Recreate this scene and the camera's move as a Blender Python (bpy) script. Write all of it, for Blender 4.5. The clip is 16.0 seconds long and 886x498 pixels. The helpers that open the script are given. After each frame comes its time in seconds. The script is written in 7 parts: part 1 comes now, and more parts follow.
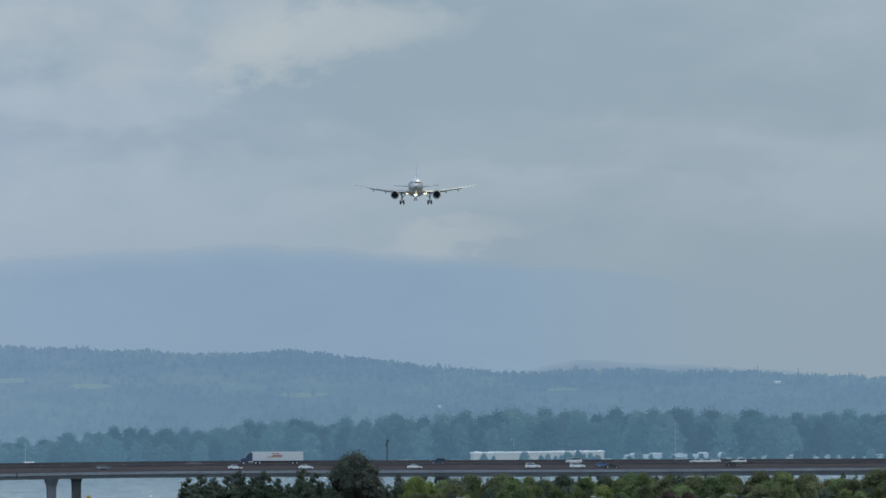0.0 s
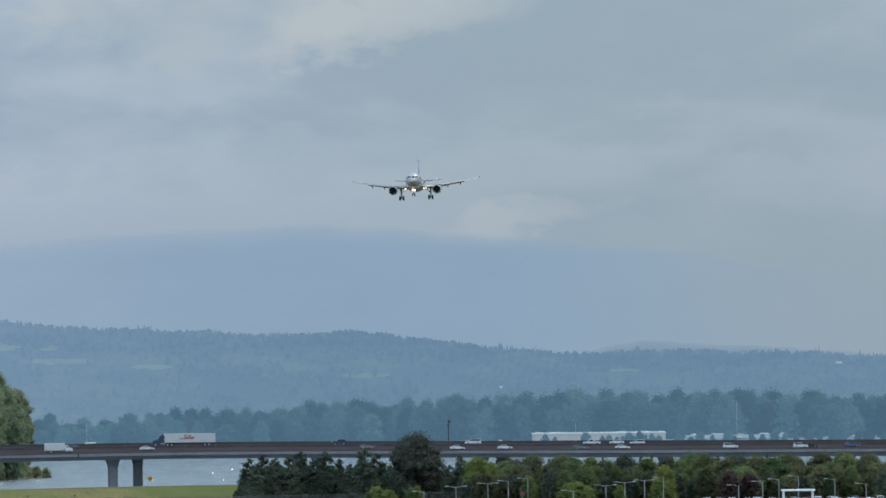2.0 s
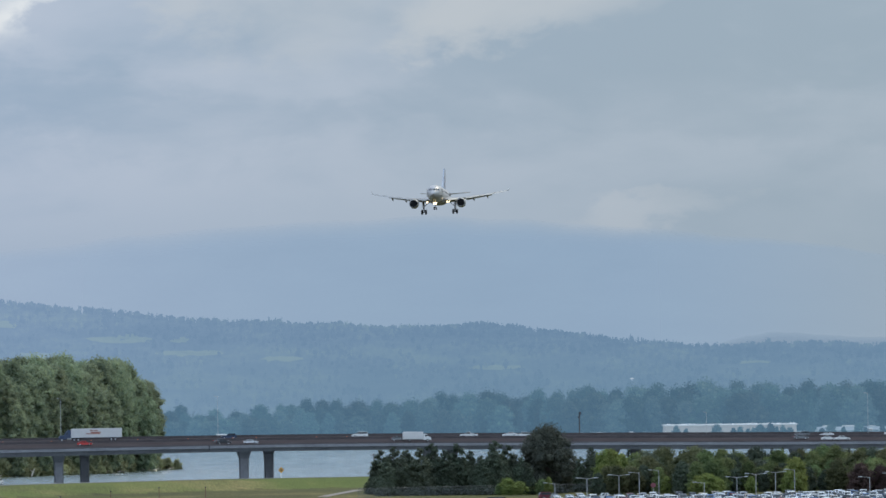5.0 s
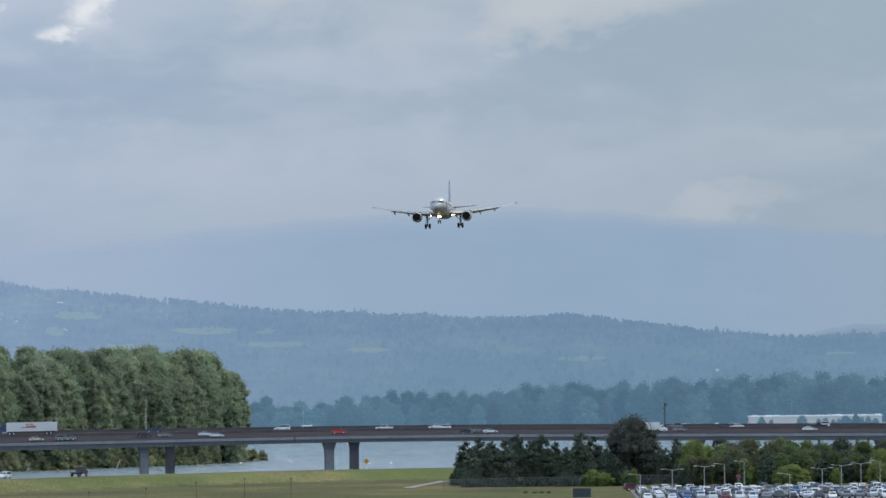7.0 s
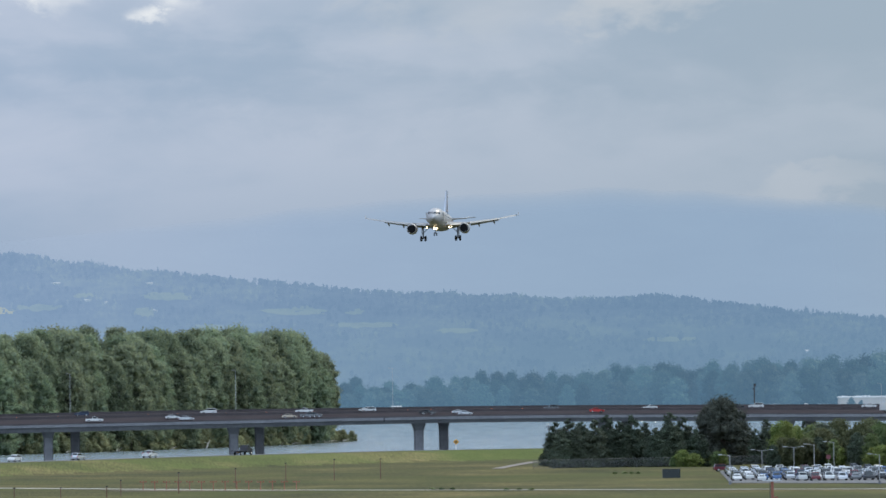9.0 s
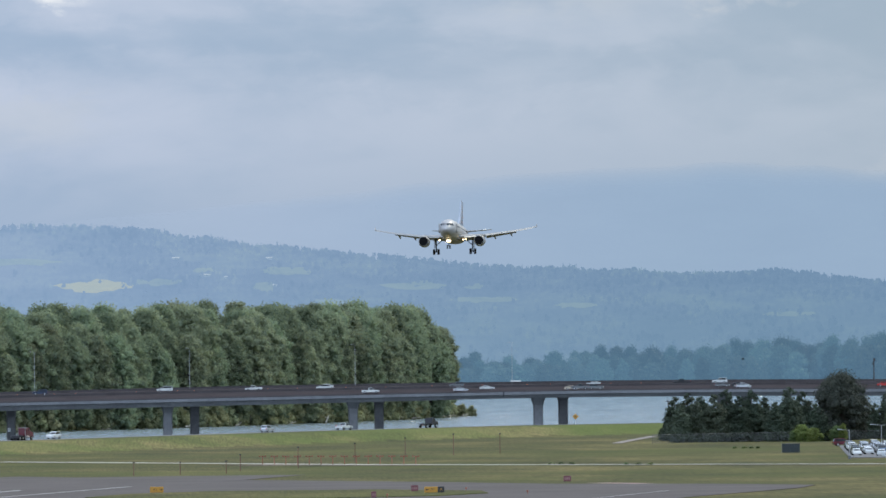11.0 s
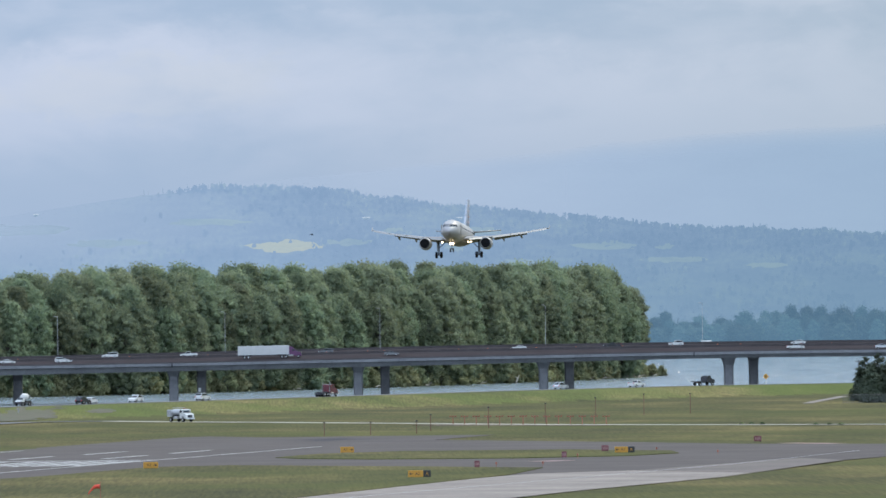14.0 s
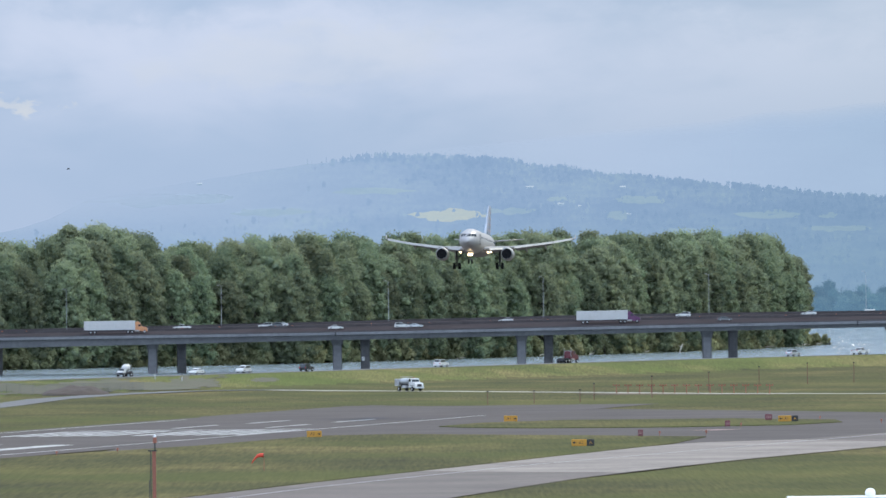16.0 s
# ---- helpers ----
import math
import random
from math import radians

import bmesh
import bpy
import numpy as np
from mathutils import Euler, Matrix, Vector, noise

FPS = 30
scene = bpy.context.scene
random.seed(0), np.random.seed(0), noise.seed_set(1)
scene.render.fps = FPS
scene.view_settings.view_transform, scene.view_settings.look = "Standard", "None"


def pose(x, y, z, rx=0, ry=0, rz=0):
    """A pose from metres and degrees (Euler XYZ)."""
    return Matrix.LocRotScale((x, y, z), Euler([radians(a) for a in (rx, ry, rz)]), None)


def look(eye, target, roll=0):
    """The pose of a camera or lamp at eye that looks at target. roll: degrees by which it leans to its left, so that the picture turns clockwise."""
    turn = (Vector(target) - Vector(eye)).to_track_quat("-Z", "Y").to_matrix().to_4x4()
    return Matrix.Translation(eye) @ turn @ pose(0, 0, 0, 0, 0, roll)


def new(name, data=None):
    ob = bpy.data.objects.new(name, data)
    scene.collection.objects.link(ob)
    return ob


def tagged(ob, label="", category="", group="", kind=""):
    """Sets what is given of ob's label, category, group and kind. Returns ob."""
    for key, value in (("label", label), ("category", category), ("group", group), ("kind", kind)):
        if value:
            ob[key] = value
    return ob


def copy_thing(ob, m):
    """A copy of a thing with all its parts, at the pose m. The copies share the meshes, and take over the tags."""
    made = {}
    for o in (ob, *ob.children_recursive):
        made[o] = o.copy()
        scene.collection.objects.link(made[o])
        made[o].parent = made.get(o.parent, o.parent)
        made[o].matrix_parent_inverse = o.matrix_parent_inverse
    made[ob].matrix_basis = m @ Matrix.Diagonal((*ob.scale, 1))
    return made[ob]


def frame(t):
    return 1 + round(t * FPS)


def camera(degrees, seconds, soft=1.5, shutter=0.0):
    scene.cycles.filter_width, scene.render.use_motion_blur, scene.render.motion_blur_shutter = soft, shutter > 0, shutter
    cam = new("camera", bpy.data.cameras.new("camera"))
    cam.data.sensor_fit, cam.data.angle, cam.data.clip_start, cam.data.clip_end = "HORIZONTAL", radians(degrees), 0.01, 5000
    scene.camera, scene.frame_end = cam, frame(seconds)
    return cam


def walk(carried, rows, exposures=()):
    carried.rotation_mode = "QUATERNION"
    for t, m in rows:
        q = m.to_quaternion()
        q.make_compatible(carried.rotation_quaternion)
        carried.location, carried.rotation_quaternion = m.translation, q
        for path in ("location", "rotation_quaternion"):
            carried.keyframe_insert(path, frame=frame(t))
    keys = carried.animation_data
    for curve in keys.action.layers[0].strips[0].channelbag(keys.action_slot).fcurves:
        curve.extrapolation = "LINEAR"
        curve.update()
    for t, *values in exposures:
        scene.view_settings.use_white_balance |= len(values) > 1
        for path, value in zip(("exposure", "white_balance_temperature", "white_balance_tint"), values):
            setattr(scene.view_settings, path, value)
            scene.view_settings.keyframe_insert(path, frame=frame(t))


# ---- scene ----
# The eye stands on a terrace 25 m over the airfield; x to the right, y ahead, z up, metres.
EYE = 25.0
cam = camera(4.853, 16.0, soft=1.6)
PAN = [  # seconds, yaw and pitch in degrees
    (0.0, -4.6055, 0.9213),
    (0.5, -4.5311, 0.9255),
    (1.0, -4.4638, 0.8550),
    (1.5, -4.3826, 0.8492),
    (2.0, -4.2690, 0.8196),
    (2.5, -4.0896, 0.8405),
    (3.0, -3.9767, 0.8275),
    (3.5, -3.8768, 0.7966),
    (4.0, -3.7841, 0.7861),
    (6.5, -3.1826, 0.7612),
    (7.0, -3.0839, 0.7403),
    (7.5, -2.9700, 0.7513),
    (8.0, -2.8464, 0.7195),
    (10.5, -2.1284, 0.5455),
    (11.0, -1.9389, 0.5087),
    (11.5, -1.7682, 0.4560),
    (12.0, -1.6202, 0.4184),
    (12.5, -1.4790, 0.3894),
    (13.0, -1.2983, 0.3600),
    (13.5, -1.0806, 0.3426),
    (14.0, -0.8957, 0.3021),
    (14.5, -0.7111, 0.2854),
    (15.0, -0.4977, 0.2316),
    (15.5, -0.2422, 0.2105),
    (16.0, 0.0000, 0.1425),]
walk(cam, [(t, pose(0, 0, EYE, 90 + pitch, 0.7, yaw)) for t, yaw, pitch in PAN],
     exposures=[(0.0, -0.2, 6200, 5), (4.0, -0.08, 6300, 8), (8.0, -0.03, 6300, 10), (11.0, 0.08, 6300, 10), (13.0, 0.14, 6300, 10), (16.0, 0.3, 6300, 11)])

# ---- sky and sun ----
FRONT_FILL = 2.7  # brightening of the unseen sky behind the eye, added as fill
SUN_EL, SUN_AZ = 46.0, 42.0  # height, and angle to the right of the view
world = bpy.data.worlds.new("sky")
scene.world = world
world.use_nodes = True
wt = world.node_tree
wt.nodes.clear()


def wnode(kind, **kw):
    n = wt.nodes.new(kind)
    for k, v in kw.items():
        n.inputs[k].default_value = v
    return n


def sky():
    """Layered grey-blue cloud, brighter to the left and above, thin near the horizon, over a clear sky."""
    L = wt.links.new

    def math_node(op, x, y):
        n = wnode("ShaderNodeMath")
        n.operation = op
        for i, q in enumerate((x, y)):
            if isinstance(q, (int, float)):
                n.inputs[i].default_value = q
            else:
                L(q, n.inputs[i])
        return n.outputs[0]

    def span(x, a, b, c=0.0, d=1.0):
        n = wnode("ShaderNodeMapRange")
        for k, q in (("From Min", a), ("From Max", b), ("To Min", c), ("To Max", d)):
            n.inputs[k].default_value = q
        n.interpolation_type = "SMOOTHSTEP"
        L(x, n.inputs["Value"])
        return n.outputs["Result"]

    tc, sep = wnode("ShaderNodeTexCoord"), wnode("ShaderNodeSeparateXYZ")
    L(tc.outputs["Generated"], sep.inputs["Vector"])
    fields = []
    for scale, place, detail, rough in (((23, 23, 64), (1.7, 0.2, 0.55), 7, 0.48), ((66, 66, 150), (0.3, 4.1, 2.2), 7, 0.52), ((230, 230, 420), (2.3, 1.1, 0.2), 6, 0.6)):
        mp, n = wnode("ShaderNodeMapping", Scale=scale, Location=place), wnode("ShaderNodeTexNoise", Scale=1.0, Detail=detail, Roughness=rough)
        n.inputs["Distortion"].default_value = 0.35
        L(tc.outputs["Generated"], mp.inputs["Vector"])
        L(mp.outputs["Vector"], n.inputs["Vector"])
        fields.append(n.outputs["Fac"])
    cloud = math_node("ADD", math_node("MULTIPLY", fields[0], 0.62), math_node("MULTIPLY", fields[1], 0.38))
    x, z = sep.outputs["X"], sep.outputs["Z"]
    left = span(x, 0.11, -0.03)
    high = span(z, 0.008, 0.024)
    wx = math_node("ADD", x, math_node("ADD", math_node("MULTIPLY", math_node("SUBTRACT", fields[1], 0.5), 0.022), math_node("MULTIPLY", math_node("SUBTRACT", fields[2], 0.5), 0.011)))
    wz = math_node("ADD", z, math_node("ADD", math_node("MULTIPLY", math_node("SUBTRACT", fields[0], 0.5), 0.014), math_node("MULTIPLY", math_node("SUBTRACT", fields[2], 0.5), 0.006)))
    # a dark cloud base between two lit layers
    slow = math_node("ADD", wz, math_node("MULTIPLY", math_node("SUBTRACT", fields[0], 0.5), 0.014))
    dark = math_node("MULTIPLY", span(slow, 0.0252, 0.0278), span(slow, 0.0325, 0.0295))
    bright = math_node("MULTIPLY", span(slow, 0.0145, 0.0185), span(slow, 0.0268, 0.0235))
    layers = math_node("SUBTRACT", math_node("MULTIPLY", bright, 0.03), math_node("MULTIPLY", dark, 0.055))
    cover = math_node("ADD", math_node("ADD", cloud, layers), math_node("MULTIPLY", left, 0.05))
    body = span(cover, 0.40, 0.66)
    lit = math_node("MULTIPLY", body, math_node("ADD", math_node("MULTIPLY", high, 0.85), 0.15))
    base = wnode("ShaderNodeMixRGB", Color1=(0.325, 0.418, 0.515, 1), Color2=(0.318, 0.432, 0.605, 1))
    L(left, base.inputs["Fac"])
    top = wnode("ShaderNodeMixRGB", Color1=(0.41, 0.49, 0.585, 1), Color2=(0.505, 0.574, 0.722, 1))
    L(left, top.inputs["Fac"])
    col = wnode("ShaderNodeMixRGB")
    L(lit, col.inputs["Fac"])
    L(base.outputs["Color"], col.inputs["Color1"])
    L(top.outputs["Color"], col.inputs["Color2"])
    # heaped clouds with lit rims
    for cx, cz, rx, rz, gain in ((0.0455, 0.0380, 0.0115, 0.0058, 0.5), (0.0690, 0.0352, 0.0135, 0.0040, 0.7), (0.0640, 0.0372, 0.0075, 0.0040, 0.3), (0.0815, 0.0172, 0.0075, 0.0017, 0.3), (-0.040, 0.0155, 0.006, 0.0007, 0.7), (-0.012, 0.0215, 0.016, 0.0032, 0.3)):
        off = [math_node("DIVIDE", math_node("SUBTRACT", p, c), r) for p, c, r in ((wx, cx, rx), (wz, cz, rz))]
        d = math_node("ADD", *[math_node("MULTIPLY", o, o) for o in off])
        heap = wnode("ShaderNodeMixRGB", Color2=(0.53, 0.575, 0.63, 1))
        L(math_node("MULTIPLY", math_node("MULTIPLY", span(d, 1.35, 0.1), gain), span(fields[1], 0.3, 0.62, 0.55, 1.25)), heap.inputs["Fac"])
        L(col.outputs["Color"], heap.inputs["Color1"])
        col = heap
    # sunlit cloud towers in one line
    glow = None
    for cx, cz, rx, rz in ((0.0220, 0.0372, 0.0052, 0.0050), (0.0100, 0.0372, 0.0035, 0.0030), (-0.0005, 0.0335, 0.0045, 0.0018), (0.0190, 0.0335, 0.0045, 0.0014)):
        near = [span(math_node("ABSOLUTE", math_node("SUBTRACT", p, c), 0.0), r, 0.0) for p, c, r in ((wx, cx, rx), (wz, cz, rz))]
        one = math_node("MULTIPLY", *near)
        glow = one if glow is None else math_node("MAXIMUM", glow, one)
    lump = math_node("MULTIPLY", glow, span(fields[1], 0.34, 0.54))
    white = wnode("ShaderNodeMixRGB", Color2=(0.86, 0.88, 0.9, 1))
    L(math_node("MULTIPLY", lump, 0.9), white.inputs["Fac"])
    L(col.outputs["Color"], white.inputs["Color1"])
    nish = wnode("ShaderNodeTexSky")
    nish.sky_type, nish.sun_disc = "NISHITA", False
    nish.sun_elevation, nish.sun_rotation = radians(SUN_EL), radians(SUN_AZ)
    sky_bg, cloud_bg = wnode("ShaderNodeBackground", Strength=0.08), wnode("ShaderNodeBackground", Strength=1.0)
    mix, out = wnode("ShaderNodeMixShader", Fac=0.88), wnode("ShaderNodeOutputWorld")
    # broken cloud is brighter overhead; the unseen sky behind is brightened as added fill
    lift = wnode("ShaderNodeMixRGB")
    lift.blend_type = "MULTIPLY"
    lift.inputs["Fac"].default_value = 1.0
    over = wnode("ShaderNodeCombineXYZ")
    up = math_node("MULTIPLY", span(z, 0.06, 0.85, 1.0, 1.7), span(sep.outputs["Y"], 0.9, -0.5, 1.0, FRONT_FILL))
    for k in ("X", "Y", "Z"):
        L(up, over.inputs[k])
    L(white.outputs["Color"], lift.inputs["Color1"])
    L(over.outputs["Vector"], lift.inputs["Color2"])
    L(lift.outputs["Color"], cloud_bg.inputs["Color"])
    L(nish.outputs["Color"], sky_bg.inputs["Color"])
    L(sky_bg.outputs[0], mix.inputs[1])
    L(cloud_bg.outputs[0], mix.inputs[2])
    L(mix.outputs[0], out.inputs["Surface"])


sky()
sun = new("sun", bpy.data.lights.new("sun", "SUN"))
sun.data.energy, sun.data.angle, sun.data.color = 2.4, radians(0.9), (1.0, 0.9, 0.72)
SUN_WAY = Vector((math.sin(radians(SUN_AZ)) * math.cos(radians(SUN_EL)), math.cos(radians(SUN_AZ)) * math.cos(radians(SUN_EL)), math.sin(radians(SUN_EL))))
sun.matrix_world = look(SUN_WAY * 100, (0, 0, 0))


# ---- materials ----
def material(name, colour, rough=0.6, metal=0.0, scale=1.0, vary=0.25, colour2=None, bump=0.0, fine=None, random_tint=0.0, space="Object", spec=0.5, glow=0.0, glow_colour=None):
    """A surface whose colour wanders between two tones at a coarse and a fine scale (per metre)."""
    m = bpy.data.materials.new(name)
    m.use_nodes = True
    nt = m.node_tree
    b = nt.nodes["Principled BSDF"]
    b.inputs["Roughness"].default_value, b.inputs["Metallic"].default_value = rough, metal
    b.inputs["Specular IOR Level"].default_value = spec
    c2 = colour2 or tuple(c * (1 - vary) for c in colour)
    tc = nt.nodes.new("ShaderNodeTexCoord")
    n1, n2 = nt.nodes.new("ShaderNodeTexNoise"), nt.nodes.new("ShaderNodeTexNoise")
    n1.inputs["Scale"].default_value, n1.inputs["Detail"].default_value = scale, 4.0
    n2.inputs["Scale"].default_value, n2.inputs["Detail"].default_value = fine or scale * 9.0, 5.0
    for n in (n1, n2):
        nt.links.new(tc.outputs[space], n.inputs["Vector"])
    mid = nt.nodes.new("ShaderNodeMix")
    mid.inputs["Factor"].default_value = 0.45
    nt.links.new(n1.outputs["Fac"], mid.inputs["A"])
    nt.links.new(n2.outputs["Fac"], mid.inputs["B"])
    r = nt.nodes.new("ShaderNodeMapRange")
    r.inputs["From Min"].default_value, r.inputs["From Max"].default_value = 0.34, 0.66
    nt.links.new(mid.outputs["Result"], r.inputs["Value"])
    mix = nt.nodes.new("ShaderNodeMixRGB")
    mix.inputs["Color1"].default_value, mix.inputs["Color2"].default_value = (*colour, 1), (*c2, 1)
    nt.links.new(r.outputs["Result"], mix.inputs["Fac"])
    last = mix.outputs["Color"]
    if random_tint:
        info, hsv, mr = nt.nodes.new("ShaderNodeObjectInfo"), nt.nodes.new("ShaderNodeHueSaturation"), nt.nodes.new("ShaderNodeMapRange")
        mr.inputs["To Min"].default_value, mr.inputs["To Max"].default_value = 1 - random_tint, 1 + random_tint
        nt.links.new(info.outputs["Random"], mr.inputs["Value"])
        nt.links.new(mr.outputs["Result"], hsv.inputs["Value"])
        nt.links.new(last, hsv.inputs["Color"])
        last = hsv.outputs["Color"]
    nt.links.new(last, b.inputs["Base Color"])
    if bump:
        bp = nt.nodes.new("ShaderNodeBump")
        bp.inputs["Strength"].default_value, bp.inputs["Distance"].default_value = bump, 0.1
        nt.links.new(n2.outputs["Fac"], bp.inputs["Height"])
        nt.links.new(bp.outputs["Normal"], b.inputs["Normal"])
    if glow:
        b.inputs["Emission Color"].default_value, b.inputs["Emission Strength"].default_value = (*(glow_colour or colour), 1), glow
    return m


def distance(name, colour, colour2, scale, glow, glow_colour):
    """Backdrop of far land; miles of bright air imitated by glow added to its surface."""
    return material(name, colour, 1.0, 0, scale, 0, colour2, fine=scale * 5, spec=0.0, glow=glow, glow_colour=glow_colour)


def far_land(name, colour, tones, haze_left=0.0, fade=None, foot=None):
    """Backdrop of wooded land miles off: bands of wood and field, haze painted in as glow, edges faded transparent."""
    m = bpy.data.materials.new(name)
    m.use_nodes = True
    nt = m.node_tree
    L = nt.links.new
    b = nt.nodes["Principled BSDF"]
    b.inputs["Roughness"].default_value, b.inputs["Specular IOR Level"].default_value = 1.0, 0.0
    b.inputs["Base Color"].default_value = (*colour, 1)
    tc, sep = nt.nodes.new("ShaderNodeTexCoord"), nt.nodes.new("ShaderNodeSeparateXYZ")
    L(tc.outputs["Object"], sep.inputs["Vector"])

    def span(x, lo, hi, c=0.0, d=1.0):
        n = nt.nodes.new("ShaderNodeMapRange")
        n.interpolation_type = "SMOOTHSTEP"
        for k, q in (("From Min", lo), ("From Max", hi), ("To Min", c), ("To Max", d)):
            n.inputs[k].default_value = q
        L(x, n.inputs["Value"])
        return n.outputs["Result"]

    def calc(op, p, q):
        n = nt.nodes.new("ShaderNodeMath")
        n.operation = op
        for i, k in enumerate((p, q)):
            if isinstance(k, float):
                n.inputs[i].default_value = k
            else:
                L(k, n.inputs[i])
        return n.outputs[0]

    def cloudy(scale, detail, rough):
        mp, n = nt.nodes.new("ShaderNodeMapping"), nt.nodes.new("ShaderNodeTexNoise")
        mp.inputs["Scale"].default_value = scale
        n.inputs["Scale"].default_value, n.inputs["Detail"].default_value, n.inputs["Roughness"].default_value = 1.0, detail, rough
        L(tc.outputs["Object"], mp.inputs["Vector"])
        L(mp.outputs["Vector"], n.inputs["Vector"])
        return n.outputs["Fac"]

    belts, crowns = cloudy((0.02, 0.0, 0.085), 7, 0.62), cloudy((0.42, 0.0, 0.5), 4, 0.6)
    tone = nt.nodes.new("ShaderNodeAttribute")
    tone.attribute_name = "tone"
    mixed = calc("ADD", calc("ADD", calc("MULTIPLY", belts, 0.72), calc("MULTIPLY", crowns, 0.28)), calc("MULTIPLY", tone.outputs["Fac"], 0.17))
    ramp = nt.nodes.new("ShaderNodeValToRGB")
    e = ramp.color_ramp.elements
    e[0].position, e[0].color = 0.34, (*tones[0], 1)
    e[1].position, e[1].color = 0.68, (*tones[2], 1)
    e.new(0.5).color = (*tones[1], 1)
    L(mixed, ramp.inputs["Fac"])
    # greener tone mixed into the glow low down, imitating thicker valley haze
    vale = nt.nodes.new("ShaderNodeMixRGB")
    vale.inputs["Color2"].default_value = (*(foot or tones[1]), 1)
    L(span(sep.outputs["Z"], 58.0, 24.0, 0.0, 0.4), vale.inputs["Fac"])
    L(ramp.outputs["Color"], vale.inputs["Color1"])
    # glow warmed and strengthened to the left, as thicker haze would look
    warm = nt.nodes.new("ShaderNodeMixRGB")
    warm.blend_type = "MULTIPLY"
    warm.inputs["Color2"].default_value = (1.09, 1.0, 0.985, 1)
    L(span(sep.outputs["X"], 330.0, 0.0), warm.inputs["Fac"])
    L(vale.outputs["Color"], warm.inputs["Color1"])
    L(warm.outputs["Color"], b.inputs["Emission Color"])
    L(span(sep.outputs["X"], 330.0, -90.0, 1.0, 1.0 + haze_left), b.inputs["Emission Strength"])
    # made transparent to imitate land lost in haze and cloud
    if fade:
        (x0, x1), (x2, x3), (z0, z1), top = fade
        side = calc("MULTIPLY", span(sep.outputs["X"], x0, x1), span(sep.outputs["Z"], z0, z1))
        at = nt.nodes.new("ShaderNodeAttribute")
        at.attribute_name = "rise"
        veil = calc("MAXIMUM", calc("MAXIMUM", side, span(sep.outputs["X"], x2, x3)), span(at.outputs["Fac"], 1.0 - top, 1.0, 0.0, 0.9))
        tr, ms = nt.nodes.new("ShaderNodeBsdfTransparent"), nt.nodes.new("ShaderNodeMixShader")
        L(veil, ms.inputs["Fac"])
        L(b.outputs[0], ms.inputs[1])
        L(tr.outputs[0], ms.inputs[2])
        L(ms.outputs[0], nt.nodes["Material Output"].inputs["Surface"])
    return m


def leaves(name, colour, colour2, tint=0.25, light=0.25, air=None, hues=0.015):
    m = bpy.data.materials.new(name)
    m.use_nodes = True
    nt = m.node_tree
    b = nt.nodes["Principled BSDF"]
    b.inputs["Roughness"].default_value, b.inputs["Specular IOR Level"].default_value = 0.75, 0.15
    geo, info = nt.nodes.new("ShaderNodeNewGeometry"), nt.nodes.new("ShaderNodeObjectInfo")
    mix, hsv, mr = nt.nodes.new("ShaderNodeMixRGB"), nt.nodes.new("ShaderNodeHueSaturation"), nt.nodes.new("ShaderNodeMapRange")
    mix.inputs["Color1"].default_value, mix.inputs["Color2"].default_value = (*colour, 1), (*colour2, 1)
    nt.links.new(geo.outputs["Random Per Island"], mix.inputs["Fac"])
    mr.inputs["To Min"].default_value, mr.inputs["To Max"].default_value = 1 - tint, 1 + tint
    nt.links.new(info.outputs["Random"], mr.inputs["Value"])
    nt.links.new(mr.outputs["Result"], hsv.inputs["Value"])
    nt.links.new(mix.outputs["Color"], hsv.inputs["Color"])
    nt.links.new(hsv.outputs["Color"], b.inputs["Base Color"])
    other, hue = nt.nodes.new("ShaderNodeMath"), nt.nodes.new("ShaderNodeMapRange")
    other.operation, other.inputs[1].default_value = "PINGPONG", 0.17
    nt.links.new(info.outputs["Random"], other.inputs[0])
    hue.inputs["From Max"].default_value = 0.17
    hue.inputs["To Min"].default_value, hue.inputs["To Max"].default_value = 0.5 - hues, 0.5 + hues
    nt.links.new(other.outputs[0], hue.inputs["Value"])
    nt.links.new(hue.outputs["Result"], hsv.inputs["Hue"])
    if air:  # haze before far land, imitated by a glow in the leaves
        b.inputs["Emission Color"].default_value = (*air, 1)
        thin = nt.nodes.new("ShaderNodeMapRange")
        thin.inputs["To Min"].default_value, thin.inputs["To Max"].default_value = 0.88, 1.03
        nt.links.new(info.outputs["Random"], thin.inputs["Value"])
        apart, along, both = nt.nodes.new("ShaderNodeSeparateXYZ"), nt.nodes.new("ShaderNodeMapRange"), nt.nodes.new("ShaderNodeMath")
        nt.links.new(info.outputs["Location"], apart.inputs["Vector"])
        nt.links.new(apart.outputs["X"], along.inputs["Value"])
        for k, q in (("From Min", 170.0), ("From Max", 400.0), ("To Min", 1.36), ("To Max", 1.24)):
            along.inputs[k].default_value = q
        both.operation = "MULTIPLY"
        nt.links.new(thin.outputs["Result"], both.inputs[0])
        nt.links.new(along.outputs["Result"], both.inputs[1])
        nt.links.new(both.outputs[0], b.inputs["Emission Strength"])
    tr, ms = nt.nodes.new("ShaderNodeBsdfTranslucent"), nt.nodes.new("ShaderNodeMixShader")
    nt.links.new(hsv.outputs["Color"], tr.inputs["Color"])
    ms.inputs["Fac"].default_value = light
    nt.links.new(b.outputs[0], ms.inputs[1])
    nt.links.new(tr.outputs[0], ms.inputs[2])
    nt.links.new(ms.outputs[0], nt.nodes["Material Output"].inputs["Surface"])
    return m


